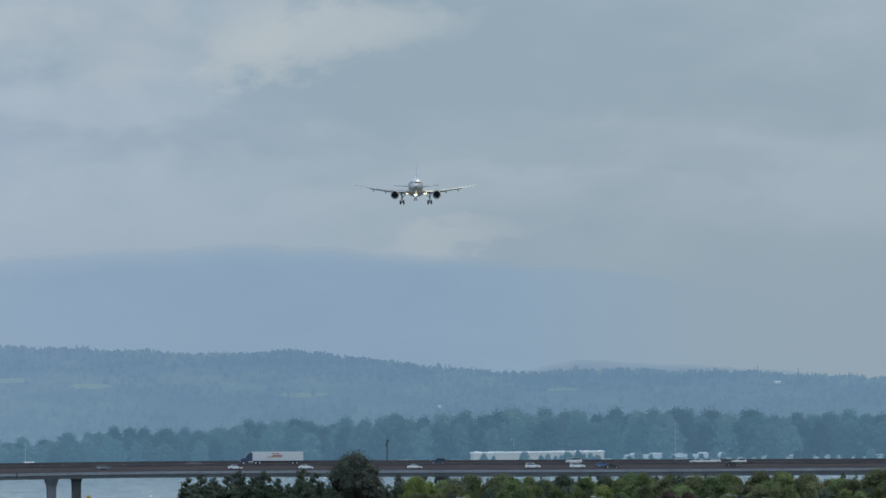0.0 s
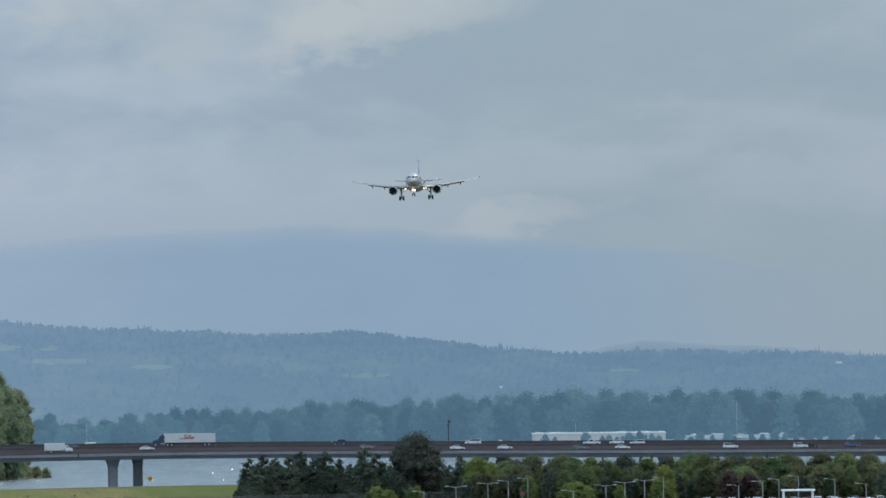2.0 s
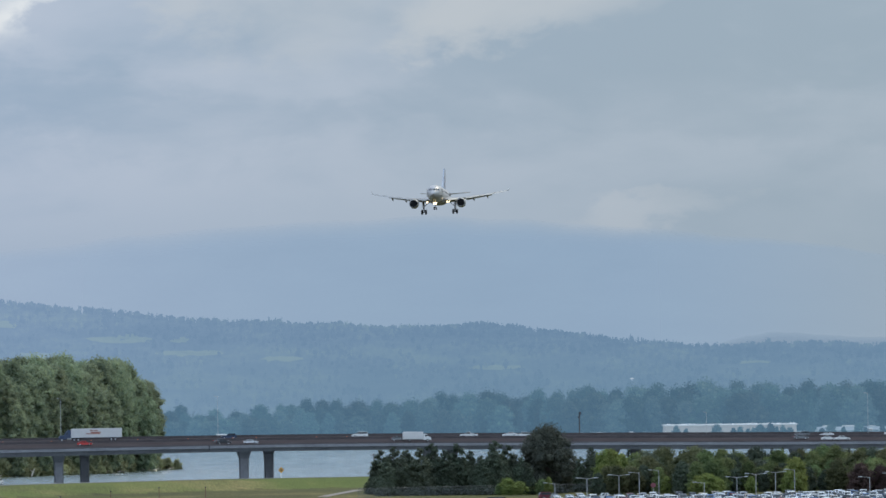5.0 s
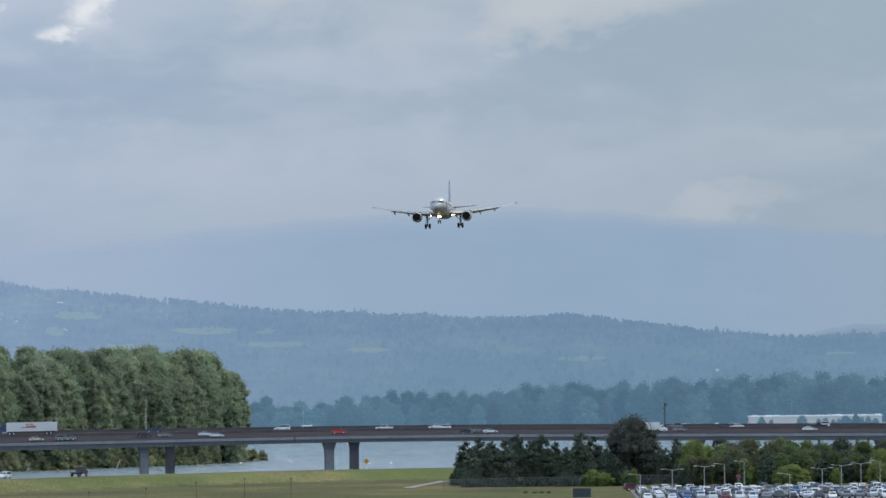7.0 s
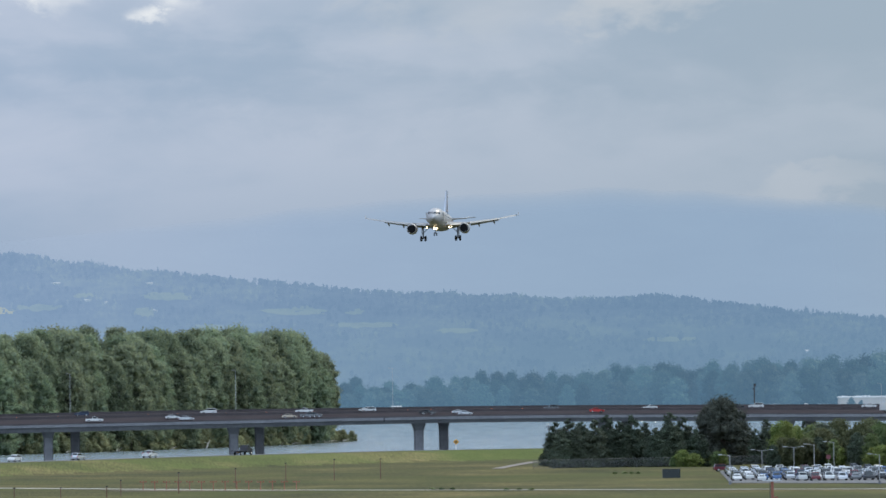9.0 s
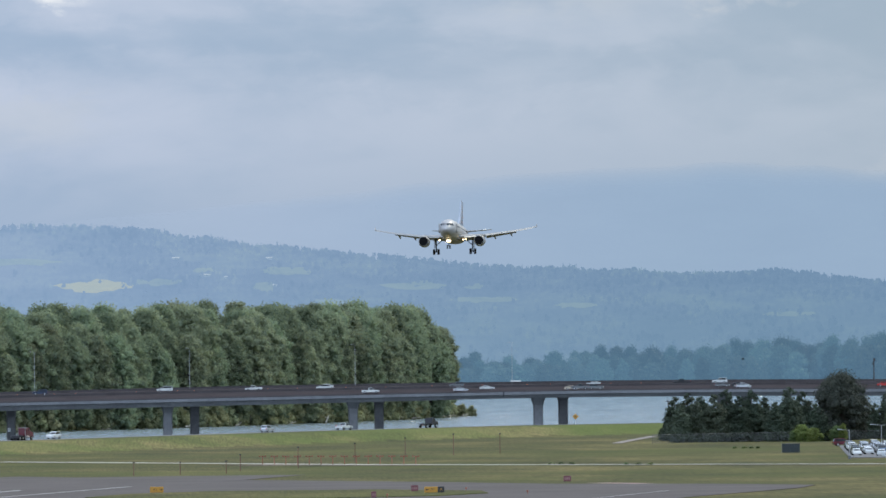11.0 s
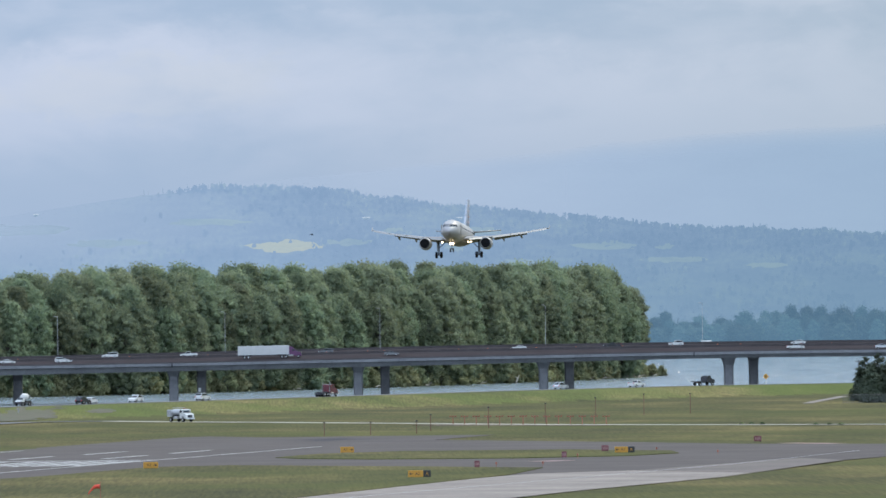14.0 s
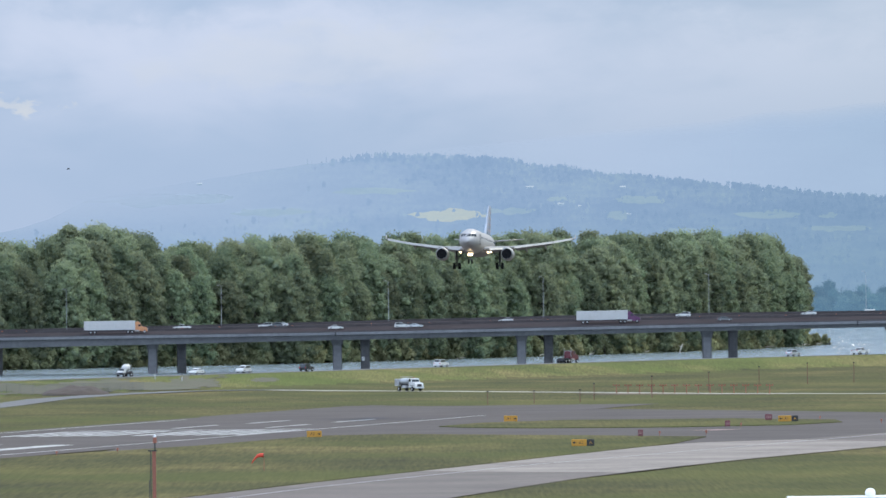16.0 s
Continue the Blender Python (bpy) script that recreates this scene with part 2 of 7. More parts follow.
def water_material():
    m = bpy.data.materials.new("river_water")
    m.use_nodes = True
    nt = m.node_tree
    b = nt.nodes["Principled BSDF"]
    b.inputs["Roughness"].default_value = 0.2
    b.inputs["Specular IOR Level"].default_value = 0.5
    tc = nt.nodes.new("ShaderNodeTexCoord")
    n1, n2 = nt.nodes.new("ShaderNodeTexNoise"), nt.nodes.new("ShaderNodeTexNoise")
    n1.inputs["Scale"].default_value, n2.inputs["Scale"].default_value = 0.11, 0.7
    n1.inputs["Detail"].default_value = n2.inputs["Detail"].default_value = 4
    for n in (n1, n2):
        nt.links.new(tc.outputs["Object"], n.inputs["Vector"])
    mp, n3, tone = nt.nodes.new("ShaderNodeMapping"), nt.nodes.new("ShaderNodeTexNoise"), nt.nodes.new("ShaderNodeValToRGB")
    mp.inputs["Scale"].default_value = (0.16, 0.03, 0.1)
    n3.inputs["Scale"].default_value, n3.inputs["Detail"].default_value, n3.inputs["Roughness"].default_value = 1.0, 8, 0.75
    nt.links.new(tc.outputs["Object"], mp.inputs["Vector"])
    nt.links.new(mp.outputs["Vector"], n3.inputs["Vector"])
    tone.color_ramp.elements[0].position, tone.color_ramp.elements[0].color = 0.38, (0.075, 0.105, 0.115, 1)
    tone.color_ramp.elements[1].position, tone.color_ramp.elements[1].color = 0.66, (0.19, 0.225, 0.23, 1)
    nt.links.new(n3.outputs["Fac"], tone.inputs["Fac"])
    nt.links.new(tone.outputs["Color"], b.inputs["Base Color"])
    add = nt.nodes.new("ShaderNodeMath")
    nt.links.new(n1.outputs["Fac"], add.inputs[0])
    nt.links.new(n2.outputs["Fac"], add.inputs[1])
    bp = nt.nodes.new("ShaderNodeBump")
    bp.inputs["Strength"].default_value, bp.inputs["Distance"].default_value = 1.0, 1.0
    nt.links.new(add.outputs[0], bp.inputs["Height"])
    nt.links.new(bp.outputs["Normal"], b.inputs["Normal"])
    return m


def grass_material(name="airfield_grass", low=(0.04, 0.04, 0.0155), mid=(0.062, 0.058, 0.0205), high=(0.126, 0.1, 0.039), lush_colour=(0.06, 0.068, 0.017)):
    """Mown airfield grass: green and straw patches, mowing streaks across, fine tufts."""
    m = bpy.data.materials.new(name)
    m.use_nodes = True
    nt = m.node_tree
    b = nt.nodes["Principled BSDF"]
    b.inputs["Roughness"].default_value, b.inputs["Specular IOR Level"].default_value = 0.95, 0.1
    tc = nt.nodes.new("ShaderNodeTexCoord")
    mp = nt.nodes.new("ShaderNodeMapping")
    mp.inputs["Scale"].default_value = (0.03, 0.012, 0.03)
    mp.inputs["Rotation"].default_value = (0, 0, radians(12))
    nt.links.new(tc.outputs["Object"], mp.inputs["Vector"])
    n1, n2, n3 = (nt.nodes.new("ShaderNodeTexNoise") for _ in range(3))
    n1.inputs["Scale"].default_value, n1.inputs["Detail"].default_value = 1.0, 8
    n1.inputs["Roughness"].default_value = 0.62
    n2.inputs["Scale"].default_value, n2.inputs["Detail"].default_value = 0.45, 8
    n3.inputs["Scale"].default_value, n3.inputs["Detail"].default_value = 0.012, 3
    nt.links.new(mp.outputs["Vector"], n1.inputs["Vector"])
    tuft = nt.nodes.new("ShaderNodeMapping")
    tuft.inputs["Scale"].default_value = (5.0, 0.11, 5.0)
    nt.links.new(tc.outputs["Object"], tuft.inputs["Vector"])
    nt.links.new(tuft.outputs["Vector"], n2.inputs["Vector"])
    nt.links.new(tc.outputs["Object"], n3.inputs["Vector"])
    ramp = nt.nodes.new("ShaderNodeValToRGB")
    e = ramp.color_ramp.elements
    e[0].position, e[0].color = 0.32, (*low, 1)
    e[1].position, e[1].color = 0.7, (*high, 1)
    k = e.new(0.5)
    k.color = (*mid, 1)
    nt.links.new(n1.outputs["Fac"], ramp.inputs["Fac"])
    mul = nt.nodes.new("ShaderNodeMixRGB")
    mul.blend_type = "MULTIPLY"
    mul.inputs["Fac"].default_value = 0.75
    nt.links.new(ramp.outputs["Color"], mul.inputs["Color1"])
    r2 = nt.nodes.new("ShaderNodeMapRange")
    r2.inputs["From Min"].default_value, r2.inputs["From Max"].default_value, r2.inputs["To Min"].default_value, r2.inputs["To Max"].default_value = 0.3, 0.7, 0.6, 1.38
    nt.links.new(n2.outputs["Fac"], r2.inputs["Value"])
    nt.links.new(r2.outputs["Result"], mul.inputs["Color2"])
    lush = nt.nodes.new("ShaderNodeMixRGB")
    lush.inputs["Color2"].default_value = (*lush_colour, 1)
    r3 = nt.nodes.new("ShaderNodeMapRange")
    r3.inputs["From Min"].default_value, r3.inputs["From Max"].default_value, r3.inputs["To Max"].default_value = 0.45, 0.62, 0.6
    nt.links.new(n3.outputs["Fac"], r3.inputs["Value"])
    nt.links.new(r3.outputs["Result"], lush.inputs["Fac"])
    nt.links.new(mul.outputs["Color"], lush.inputs["Color1"])
    nt.links.new(lush.outputs["Color"], b.inputs["Base Color"])
    bp = nt.nodes.new("ShaderNodeBump")
    bp.inputs["Strength"].default_value, bp.inputs["Distance"].default_value = 0.8, 0.25
    nt.links.new(n2.outputs["Fac"], bp.inputs["Height"])
    nt.links.new(bp.outputs["Normal"], b.inputs["Normal"])
    return m


# glow colours of the hills, with the haze already in them
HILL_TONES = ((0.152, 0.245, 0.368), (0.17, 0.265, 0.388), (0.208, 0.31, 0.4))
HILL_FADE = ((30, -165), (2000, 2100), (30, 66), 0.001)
M = {
    "grass": grass_material(),
    "levee": grass_material("long_levee_grass", (0.05, 0.06, 0.018), (0.08, 0.085, 0.025), (0.18, 0.135, 0.06), (0.074, 0.096, 0.022)),
    "water": water_material(),
    "asphalt": material("worn_asphalt", (0.092, 0.079, 0.072), 0.92, 0, 0.05, 0.25, (0.06, 0.052, 0.048), 0.3, 1.2, spec=0.12),
    "concrete_pave": material("taxiway_concrete", (0.25, 0.218, 0.188), 0.92, 0, 0.06, 0.2, (0.135, 0.117, 0.103), 0.3, 0.9, spec=0.12),
    "stained_concrete": material("stained_concrete", (0.15, 0.128, 0.113), 0.92, 0, 0.05, 0.2, (0.095, 0.083, 0.075), 0.3, 0.9, spec=0.12),
    "road": material("road_asphalt", (0.1, 0.1, 0.1), 0.9, 0, 0.08, 0.3, None, 0.2, 2.0),
    "gravel": material("pale_gravel", (0.36, 0.33, 0.27), 0.95, 0, 0.12, 0.35, None, 0.4, 2.5),
    "soil": material("bare_soil", (0.05, 0.035, 0.026), 0.95, 0, 0.15, 0.4, None, 0.5, 2.0),
    "bare": material("pinkish_bare_soil", (0.15, 0.105, 0.08), 0.95, 0, 0.3, 0.4, (0.07, 0.066, 0.03), 0.3, 1.6),
    "worn_flank": material("worn_dry_turf", (0.072, 0.06, 0.038), 0.95, 0, 0.12, 0.4, (0.05, 0.054, 0.022), 0.3, 1.6),
    "lamp_grey": material("weathered_grey_lamp_paint", (0.3, 0.3, 0.3), 0.6, 0.2, 2.0, 0.2),
    "glint": material("rippled_water", (0.1, 0.13, 0.14), 0.24, 0, 0.5, 0.1),
    "fin_red": material("muted_red_fin_paint", (0.34, 0.29, 0.31), 0.5, 0, 1.0, 0.1),
    "fin_blue": material("muted_blue_fin_paint", (0.25, 0.29, 0.36), 0.5, 0, 1.0, 0.1),
    "fin_grey": material("grey_fin_paint", (0.31, 0.34, 0.39), 0.6, 0, 1.0, 0.1, spec=0.2),
    "white_line": material("worn_white_marking", (0.47, 0.455, 0.425), 0.7, 0, 0.16, 0.24, (0.13, 0.14, 0.135), 0, 1.1),
    "red_line": material("faded_red_marking", (0.33, 0.17, 0.15), 0.7, 0, 0.3, 0.3, (0.13, 0.1, 0.095)),
    "concrete": material("bridge_concrete", (0.18, 0.18, 0.185), 0.88, 0, 0.12, 0.3, (0.12, 0.12, 0.125), 0.3, 0.9, spec=0.2),
    "parapet": material("brown_stained_parapet", (0.075, 0.066, 0.066), 0.9, 0, 0.2, 0.35, None, 0.3, 1.5, spec=0.0),
    "deck": material("bridge_roadway", (0.05, 0.043, 0.044), 0.95, 0, 0.1, 0.3, None, 0.0, 1.0, spec=0.0),
    "steel": material("galvanised_steel", (0.5, 0.51, 0.52), 0.45, 0.7, 1.5, 0.2),
    "dark_steel": material("dark_steel", (0.05, 0.05, 0.055), 0.5, 0.5, 2.0, 0.3),
    "timber": material("weathered_pole_timber", (0.05, 0.044, 0.04), 0.9, 0, 0.6, 0.3, None, 0.3),
    "bark": material("grey_bark", (0.11, 0.095, 0.08), 0.95, 0, 0.5, 0.35, None, 0.5),
    "driftwood": material("bleached_driftwood", (0.5, 0.45, 0.38), 0.9, 0, 1.0, 0.3),
    # base colours paled and blued to imitate haze over the island
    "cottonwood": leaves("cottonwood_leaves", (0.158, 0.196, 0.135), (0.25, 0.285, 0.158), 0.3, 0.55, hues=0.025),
    "shrub": leaves("willow_shrub_leaves", (0.19, 0.2, 0.105), (0.29, 0.295, 0.16), 0.3, 0.5),
    "conifer": leaves("dark_conifer_needles", (0.042, 0.053, 0.038), (0.07, 0.086, 0.054), 0.35, 0.2, hues=0.03),
    "oak": leaves("dusky_evergreen_oak_leaves", (0.038, 0.043, 0.035), (0.066, 0.071, 0.052), 0.1, 0.25),
    "maple": leaves("spring_green_leaves", (0.078, 0.104, 0.044), (0.142, 0.174, 0.07), 0.4, 0.5, hues=0.03),
    "olive": leaves("olive_green_leaves", (0.06, 0.07, 0.034), (0.12, 0.122, 0.06), 0.4, 0.45),
    "lime": leaves("fresh_lime_leaves", (0.12, 0.152, 0.045), (0.215, 0.245, 0.075), 0.15, 0.5),
    "plum": leaves("dark_red_leaves", (0.04, 0.027, 0.024), (0.066, 0.041, 0.035), 0.2),
    # air here paints haze onto the far leaves as glow
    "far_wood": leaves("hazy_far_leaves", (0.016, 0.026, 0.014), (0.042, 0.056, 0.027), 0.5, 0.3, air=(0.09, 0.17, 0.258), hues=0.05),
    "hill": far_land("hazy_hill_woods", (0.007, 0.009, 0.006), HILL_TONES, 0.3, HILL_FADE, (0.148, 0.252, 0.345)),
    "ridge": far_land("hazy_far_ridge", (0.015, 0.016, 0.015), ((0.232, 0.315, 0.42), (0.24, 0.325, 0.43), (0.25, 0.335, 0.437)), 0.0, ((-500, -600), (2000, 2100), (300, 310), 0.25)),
    # roofs and walls glow faintly so that they look hazed
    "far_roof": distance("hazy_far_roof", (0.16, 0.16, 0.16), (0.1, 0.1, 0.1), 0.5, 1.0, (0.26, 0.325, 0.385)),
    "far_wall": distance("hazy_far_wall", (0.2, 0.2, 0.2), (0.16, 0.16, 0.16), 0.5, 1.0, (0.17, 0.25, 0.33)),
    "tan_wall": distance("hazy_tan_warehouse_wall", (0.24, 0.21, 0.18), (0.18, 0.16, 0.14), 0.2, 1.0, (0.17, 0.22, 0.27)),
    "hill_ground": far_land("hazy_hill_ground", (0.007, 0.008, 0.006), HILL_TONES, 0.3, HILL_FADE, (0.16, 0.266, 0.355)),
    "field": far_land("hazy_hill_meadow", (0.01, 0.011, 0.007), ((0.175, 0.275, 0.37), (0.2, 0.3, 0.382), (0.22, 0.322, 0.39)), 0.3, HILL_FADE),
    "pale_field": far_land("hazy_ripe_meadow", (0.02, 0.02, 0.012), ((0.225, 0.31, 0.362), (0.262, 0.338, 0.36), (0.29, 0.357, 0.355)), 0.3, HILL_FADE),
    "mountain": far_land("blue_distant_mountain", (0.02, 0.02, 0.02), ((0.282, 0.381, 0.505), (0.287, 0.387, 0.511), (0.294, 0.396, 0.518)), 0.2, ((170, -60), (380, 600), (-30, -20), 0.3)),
    "skin": material("silver_grey_aircraft_paint", (0.36, 0.345, 0.33), 0.4, 0.15, 0.3, 0.1, None, 0, 3.0),
    "wing_paint": material("grey_wing_paint", (0.26, 0.25, 0.235), 0.5, 0.05, 0.5, 0.14, None, 0, 4.0),
    "bare_metal": material("bare_metal_lip", (0.32, 0.315, 0.3), 0.55, 0.8, 2.0, 0.15),
    "black": material("matt_black", (0.01, 0.01, 0.011), 0.8, 0, 3.0, 0.3, spec=0.05),
    "tyre": material("tyre_rubber", (0.018, 0.018, 0.018), 0.9, 0, 4.0, 0.3, spec=0.1),
    "glass": material("dark_vehicle_glass", (0.015, 0.02, 0.024), 0.06, 0, 2.0, 0.1),
    "rim": material("alloy_rim", (0.45, 0.45, 0.46), 0.35, 0.8, 3.0, 0.15),
    "lamp_glow": material("landing_light_glow", (1.0, 0.9, 0.65), 0.3, glow=5.0, glow_colour=(1.0, 0.74, 0.42)),
    "lens": material("clear_lamp_lens", (0.7, 0.7, 0.68), 0.1, 0, 3.0, 0.1),
    "tail_lens": material("red_lamp_lens", (0.4, 0.02, 0.02), 0.15, 0, 3.0, 0.1),
    "white_paint": material("white_paint", (0.78, 0.78, 0.77), 0.35, 0, 1.0, 0.06),
    "trailer_white": material("white_trailer_panel", (0.43, 0.42, 0.4), 0.5, 0, 0.7, 0.12),
    "orange_paint": material("faded_orange_paint", (0.26, 0.09, 0.055), 0.65, 0, 1.5, 0.25),
    "mast_paint": material("rusty_brown_orange_paint", (0.15, 0.068, 0.05), 0.75, 0, 1.5, 0.3),
    "bright_orange": material("orange_windsock_cloth", (0.58, 0.062, 0.03), 0.8, 0, 2.0, 0.15),
    "yellow_sign": material("yellow_sign_face", (0.43, 0.21, 0.018), 0.5, 0, 2.0, 0.12),
    "red_sign": material("red_sign_face", (0.14, 0.036, 0.044), 0.5, 0, 2.0, 0.15),
    "black_sign": material("black_sign_face", (0.015, 0.015, 0.015), 0.5, 0, 2.0, 0.2),
    "fence": material("chain_link_mesh", (0.1, 0.105, 0.105), 0.7, 0.2, 2.0, 0.2),
    "roof_white": material("white_metal_roof", (0.72, 0.72, 0.7), 0.4, 0.0, 0.3, 0.1),
    "wall_pale": material("pale_warehouse_wall", (0.36, 0.37, 0.37), 0.7, 0, 0.3, 0.15),
    "bin": material("dark_green_bin_paint", (0.018, 0.027, 0.028), 0.6, 0, 1.0, 0.3),
    "cone": material("orange_cone", (0.36, 0.1, 0.04), 0.7, 0, 3.0, 0.1),
}
PAINTS = {n: material("car_paint_" + n, c, 0.25, m, 0.8, 0.06) for n, c, m in (
    ("white", (0.52, 0.52, 0.5), 0.0), ("silver", (0.5, 0.51, 0.52), 0.5), ("grey", (0.16, 0.165, 0.17), 0.4), ("black", (0.02, 0.02, 0.022), 0.1),
    ("blue", (0.05, 0.1, 0.2), 0.3), ("navy", (0.03, 0.045, 0.08), 0.3), ("red", (0.38, 0.03, 0.025), 0.1), ("maroon", (0.09, 0.012, 0.018), 0.1), ("purple", (0.09, 0.03, 0.08), 0.2),
    ("orange", (0.45, 0.2, 0.09), 0.1), ("tan", (0.4, 0.34, 0.26), 0.2))}


# ---- building helpers ----
def part(name, bm, mat, parent=None, label="", smooth=False):
    me = bpy.data.meshes.new(name)
    bmesh.ops.recalc_face_normals(bm, faces=bm.faces)
    bm.to_mesh(me)
    bm.free()
    return part_of(name, me, mat, parent, label, smooth)


def part_of(name, me, mat, parent=None, label="", smooth=False):
    if mat and not me.materials:
        me.materials.append(mat)
    if smooth:
        me.shade_smooth()
    ob = new(name, me)
    ob.parent = parent
    if mat and me.materials[0] != mat:
        ob.material_slots[0].link = "OBJECT"
        ob.material_slots[0].material = mat
    if label:
        ob["label"] = label
    return ob


def thing(name, label, category, group="", m=None):
    ob = new(name)
    ob.empty_display_size = 0.2
    if m is not None:
        ob.matrix_basis = m
    return tagged(ob, label, category, group)


def soup(name, verts, faces, mat, parent=None, label="", smooth=False):
    me = bpy.data.meshes.new(name)
    me.from_pydata([tuple(v) for v in verts], [], [tuple(int(i) for i in f) for f in faces])
    me.update()
    return part_of(name, me, mat, parent, label, smooth)


def box(bm, c, s, bevel=0.0):
    r = bmesh.ops.create_cube(bm, size=1.0, matrix=Matrix.Translation(c) @ Matrix.Diagonal((*s, 1)))
    if bevel:
        es = list({e for v in r["verts"] for e in v.link_edges})
        bmesh.ops.bevel(bm, geom=es, offset=bevel, segments=1, affect="EDGES", clamp_overlap=True)
    return bm


def rod(bm, a, b, r0, r1=None, seg=8):
    a, b = Vector(a), Vector(b)
    turn = (b - a).to_track_quat("Z", "Y").to_matrix().to_4x4()
    bmesh.ops.create_cone(bm, cap_ends=True, segments=seg, radius1=r0, radius2=r0 if r1 is None else r1, depth=(b - a).length,
                          matrix=Matrix.Translation((a + b) / 2) @ turn)
    return bm


def loft(bm, rings, cap=True, closed=True):
    loops = [[bm.verts.new(p) for p in ring] for ring in rings]
    n = len(loops[0])
    for a, b in zip(loops, loops[1:]):
        for i in range(n if closed else n - 1):
            bm.faces.new((a[i], a[(i + 1) % n], b[(i + 1) % n], b[i]))
    if cap:
        bm.faces.new(loops[0][::-1])
        bm.faces.new(loops[-1])
    return bm


def B():
    return bmesh.new()


def smoothstep(a, b, v):
    v = np.clip((v - a) / (b - a), 0, 1)
    return v * v * (3 - 2 * v)


# ---- the lie of the land ----
ROAD_X = (-400, -150, -73, 0, 60, 112, 150, 260, 900)
ROAD_Y = (1500, 2220, 2392, 2556, 2690, 2775, 2800, 2815, 2850)
SHORE_X = (-900, -300, -148, -52, 52, 120, 153)
SHORE_Y = (3150, 3360, 3490, 3609, 3827, 4040, 4205)
WATER_Z = -5.0


def river_road(x):
    return np.interp(x, ROAD_X, ROAD_Y)


def lie(x, y):
    """Height of the ground: flat airfield, the levee with the river road, the river bed, the wooded island and the far bank."""
    s = np.interp(x, (-150, 60, 112, 150), (0.41, 0.44, 0.6, 0.97))  # from depth difference to distance across the levee
    d = (y - river_road(x)) * s
    h = 2.5 * smoothstep(-38, -6, d) - 12.0 * smoothstep(7, 45, d)
    shore = np.interp(x, SHORE_X, SHORE_Y)
    isle = smoothstep(-14, 25, (y - shore) * 0.7) * smoothstep(172, 140, x) * smoothstep(4680, 4560, y)
    far = smoothstep(4700, 4765, y)
    h = h + 9.0 * np.maximum(isle, 0) + 0.0
    h = np.where(far > 0, np.maximum(h, -9.5 + 15.2 * far), h)
    return h


def build_ground():
    xs = np.unique(np.concatenate([np.arange(-1500, -260, 60), np.arange(-260, 420, 5.0), np.arange(420, 1600, 60)]))
    ys = np.unique(np.concatenate([np.arange(-600, 1000, 80), np.arange(1000, 2100, 20), np.arange(2100, 2950, 7.0), np.arange(2950, 4990, 30)]))
    X, Y = np.meshgrid(xs, ys)
    Z = lie(X, Y)
    Z = Z + 0.06 * np.sin(X * 0.11 + Y * 0.013) * np.sin(Y * 0.019 - X * 0.04) * (np.abs(Z) < 0.4)
    v = np.stack([X, Y, Z - 0.06 * (np.abs(Z) < 0.4)], -1).reshape(-1, 3)
    nx, ny = len(xs), len(ys)
    i = (np.arange(ny - 1)[:, None] * nx + np.arange(nx - 1)[None, :]).ravel()
    g = soup("ground", v, np.stack([i, i + 1, i + 1 + nx, i + nx], -1), M["grass"], smooth=True)
    g.data.materials.append(M["levee"])
    # far bank ground takes the meadow material with its painted haze glow
    g.data.materials.append(M["field"])
    for f in g.data.polygons:
        if 0.12 < f.center.z < 2.7 and f.center.y < 2900:
            f.material_index = 1
        elif f.center.y > 4640:
            f.material_index = 2
    tagged(g, "mown green and straw-coloured airfield grass rising to a levee", "ground", kind="structure")
    rows = [[(x, y, z) for x in (-1500, 1500)] for y, z in ((2250, WATER_Z), (4230, WATER_Z), (4330, WATER_Z + 0.35), (4780, 1.15))]
    w = loft(B(), rows, cap=False, closed=False)
    tagged(part("water", w, M["water"]), "wide grey-blue river with sun glitter beyond the levee", "river", kind="structure")


def patch(name, pts, z, mat, label, kind="structure", category="pavement", thick=0.06):
    """A flat slab with the given outline on the airfield."""
    thick = max(thick, z + 0.15) if category == "grass" else thick
    bm = B()
    f = bm.faces.new([bm.verts.new((x, y, z - thick)) for x, y in pts])
    up = bmesh.ops.extrude_face_region(bm, geom=[f])
    bmesh.ops.translate(bm, verts=[e for e in up["geom"] if isinstance(e, bmesh.types.BMVert)], vec=(0, 0, thick))
    return tagged(part(name, bm, mat), label, category, kind=kind)


def ribbon(name, line, width, z, mat, label, category, thick=0.05, follow=False):
    bm, rings = B(), []
    for k, (x, y) in enumerate(line):
        a, b = Vector(line[max(k - 1, 0)]), Vector(line[min(k + 1, len(line) - 1)])
        t = (b - a).normalized()
        n = Vector((-t.y, t.x)) * width / 2
        zz = z + (float(lie(np.float64(x), np.float64(y))) if follow else 0)
        rings.append([(x + n.x, y + n.y, zz), (x - n.x, y - n.y, zz), (x - n.x, y - n.y, zz - thick), (x + n.x, y + n.y, zz - thick)])
    loft(bm, rings)
    return tagged(part(name, bm, mat), label, category, kind="structure")


RW = Vector((0.193, 0.981))  # along the runway, away from the eye
RN = Vector((0.981, -0.193))
RC = Vector((-46.0, 1690.0))  # on its centre line


def on_runway(along, across):
    p = RC + RW * along + RN * across
    return (p.x, p.y)


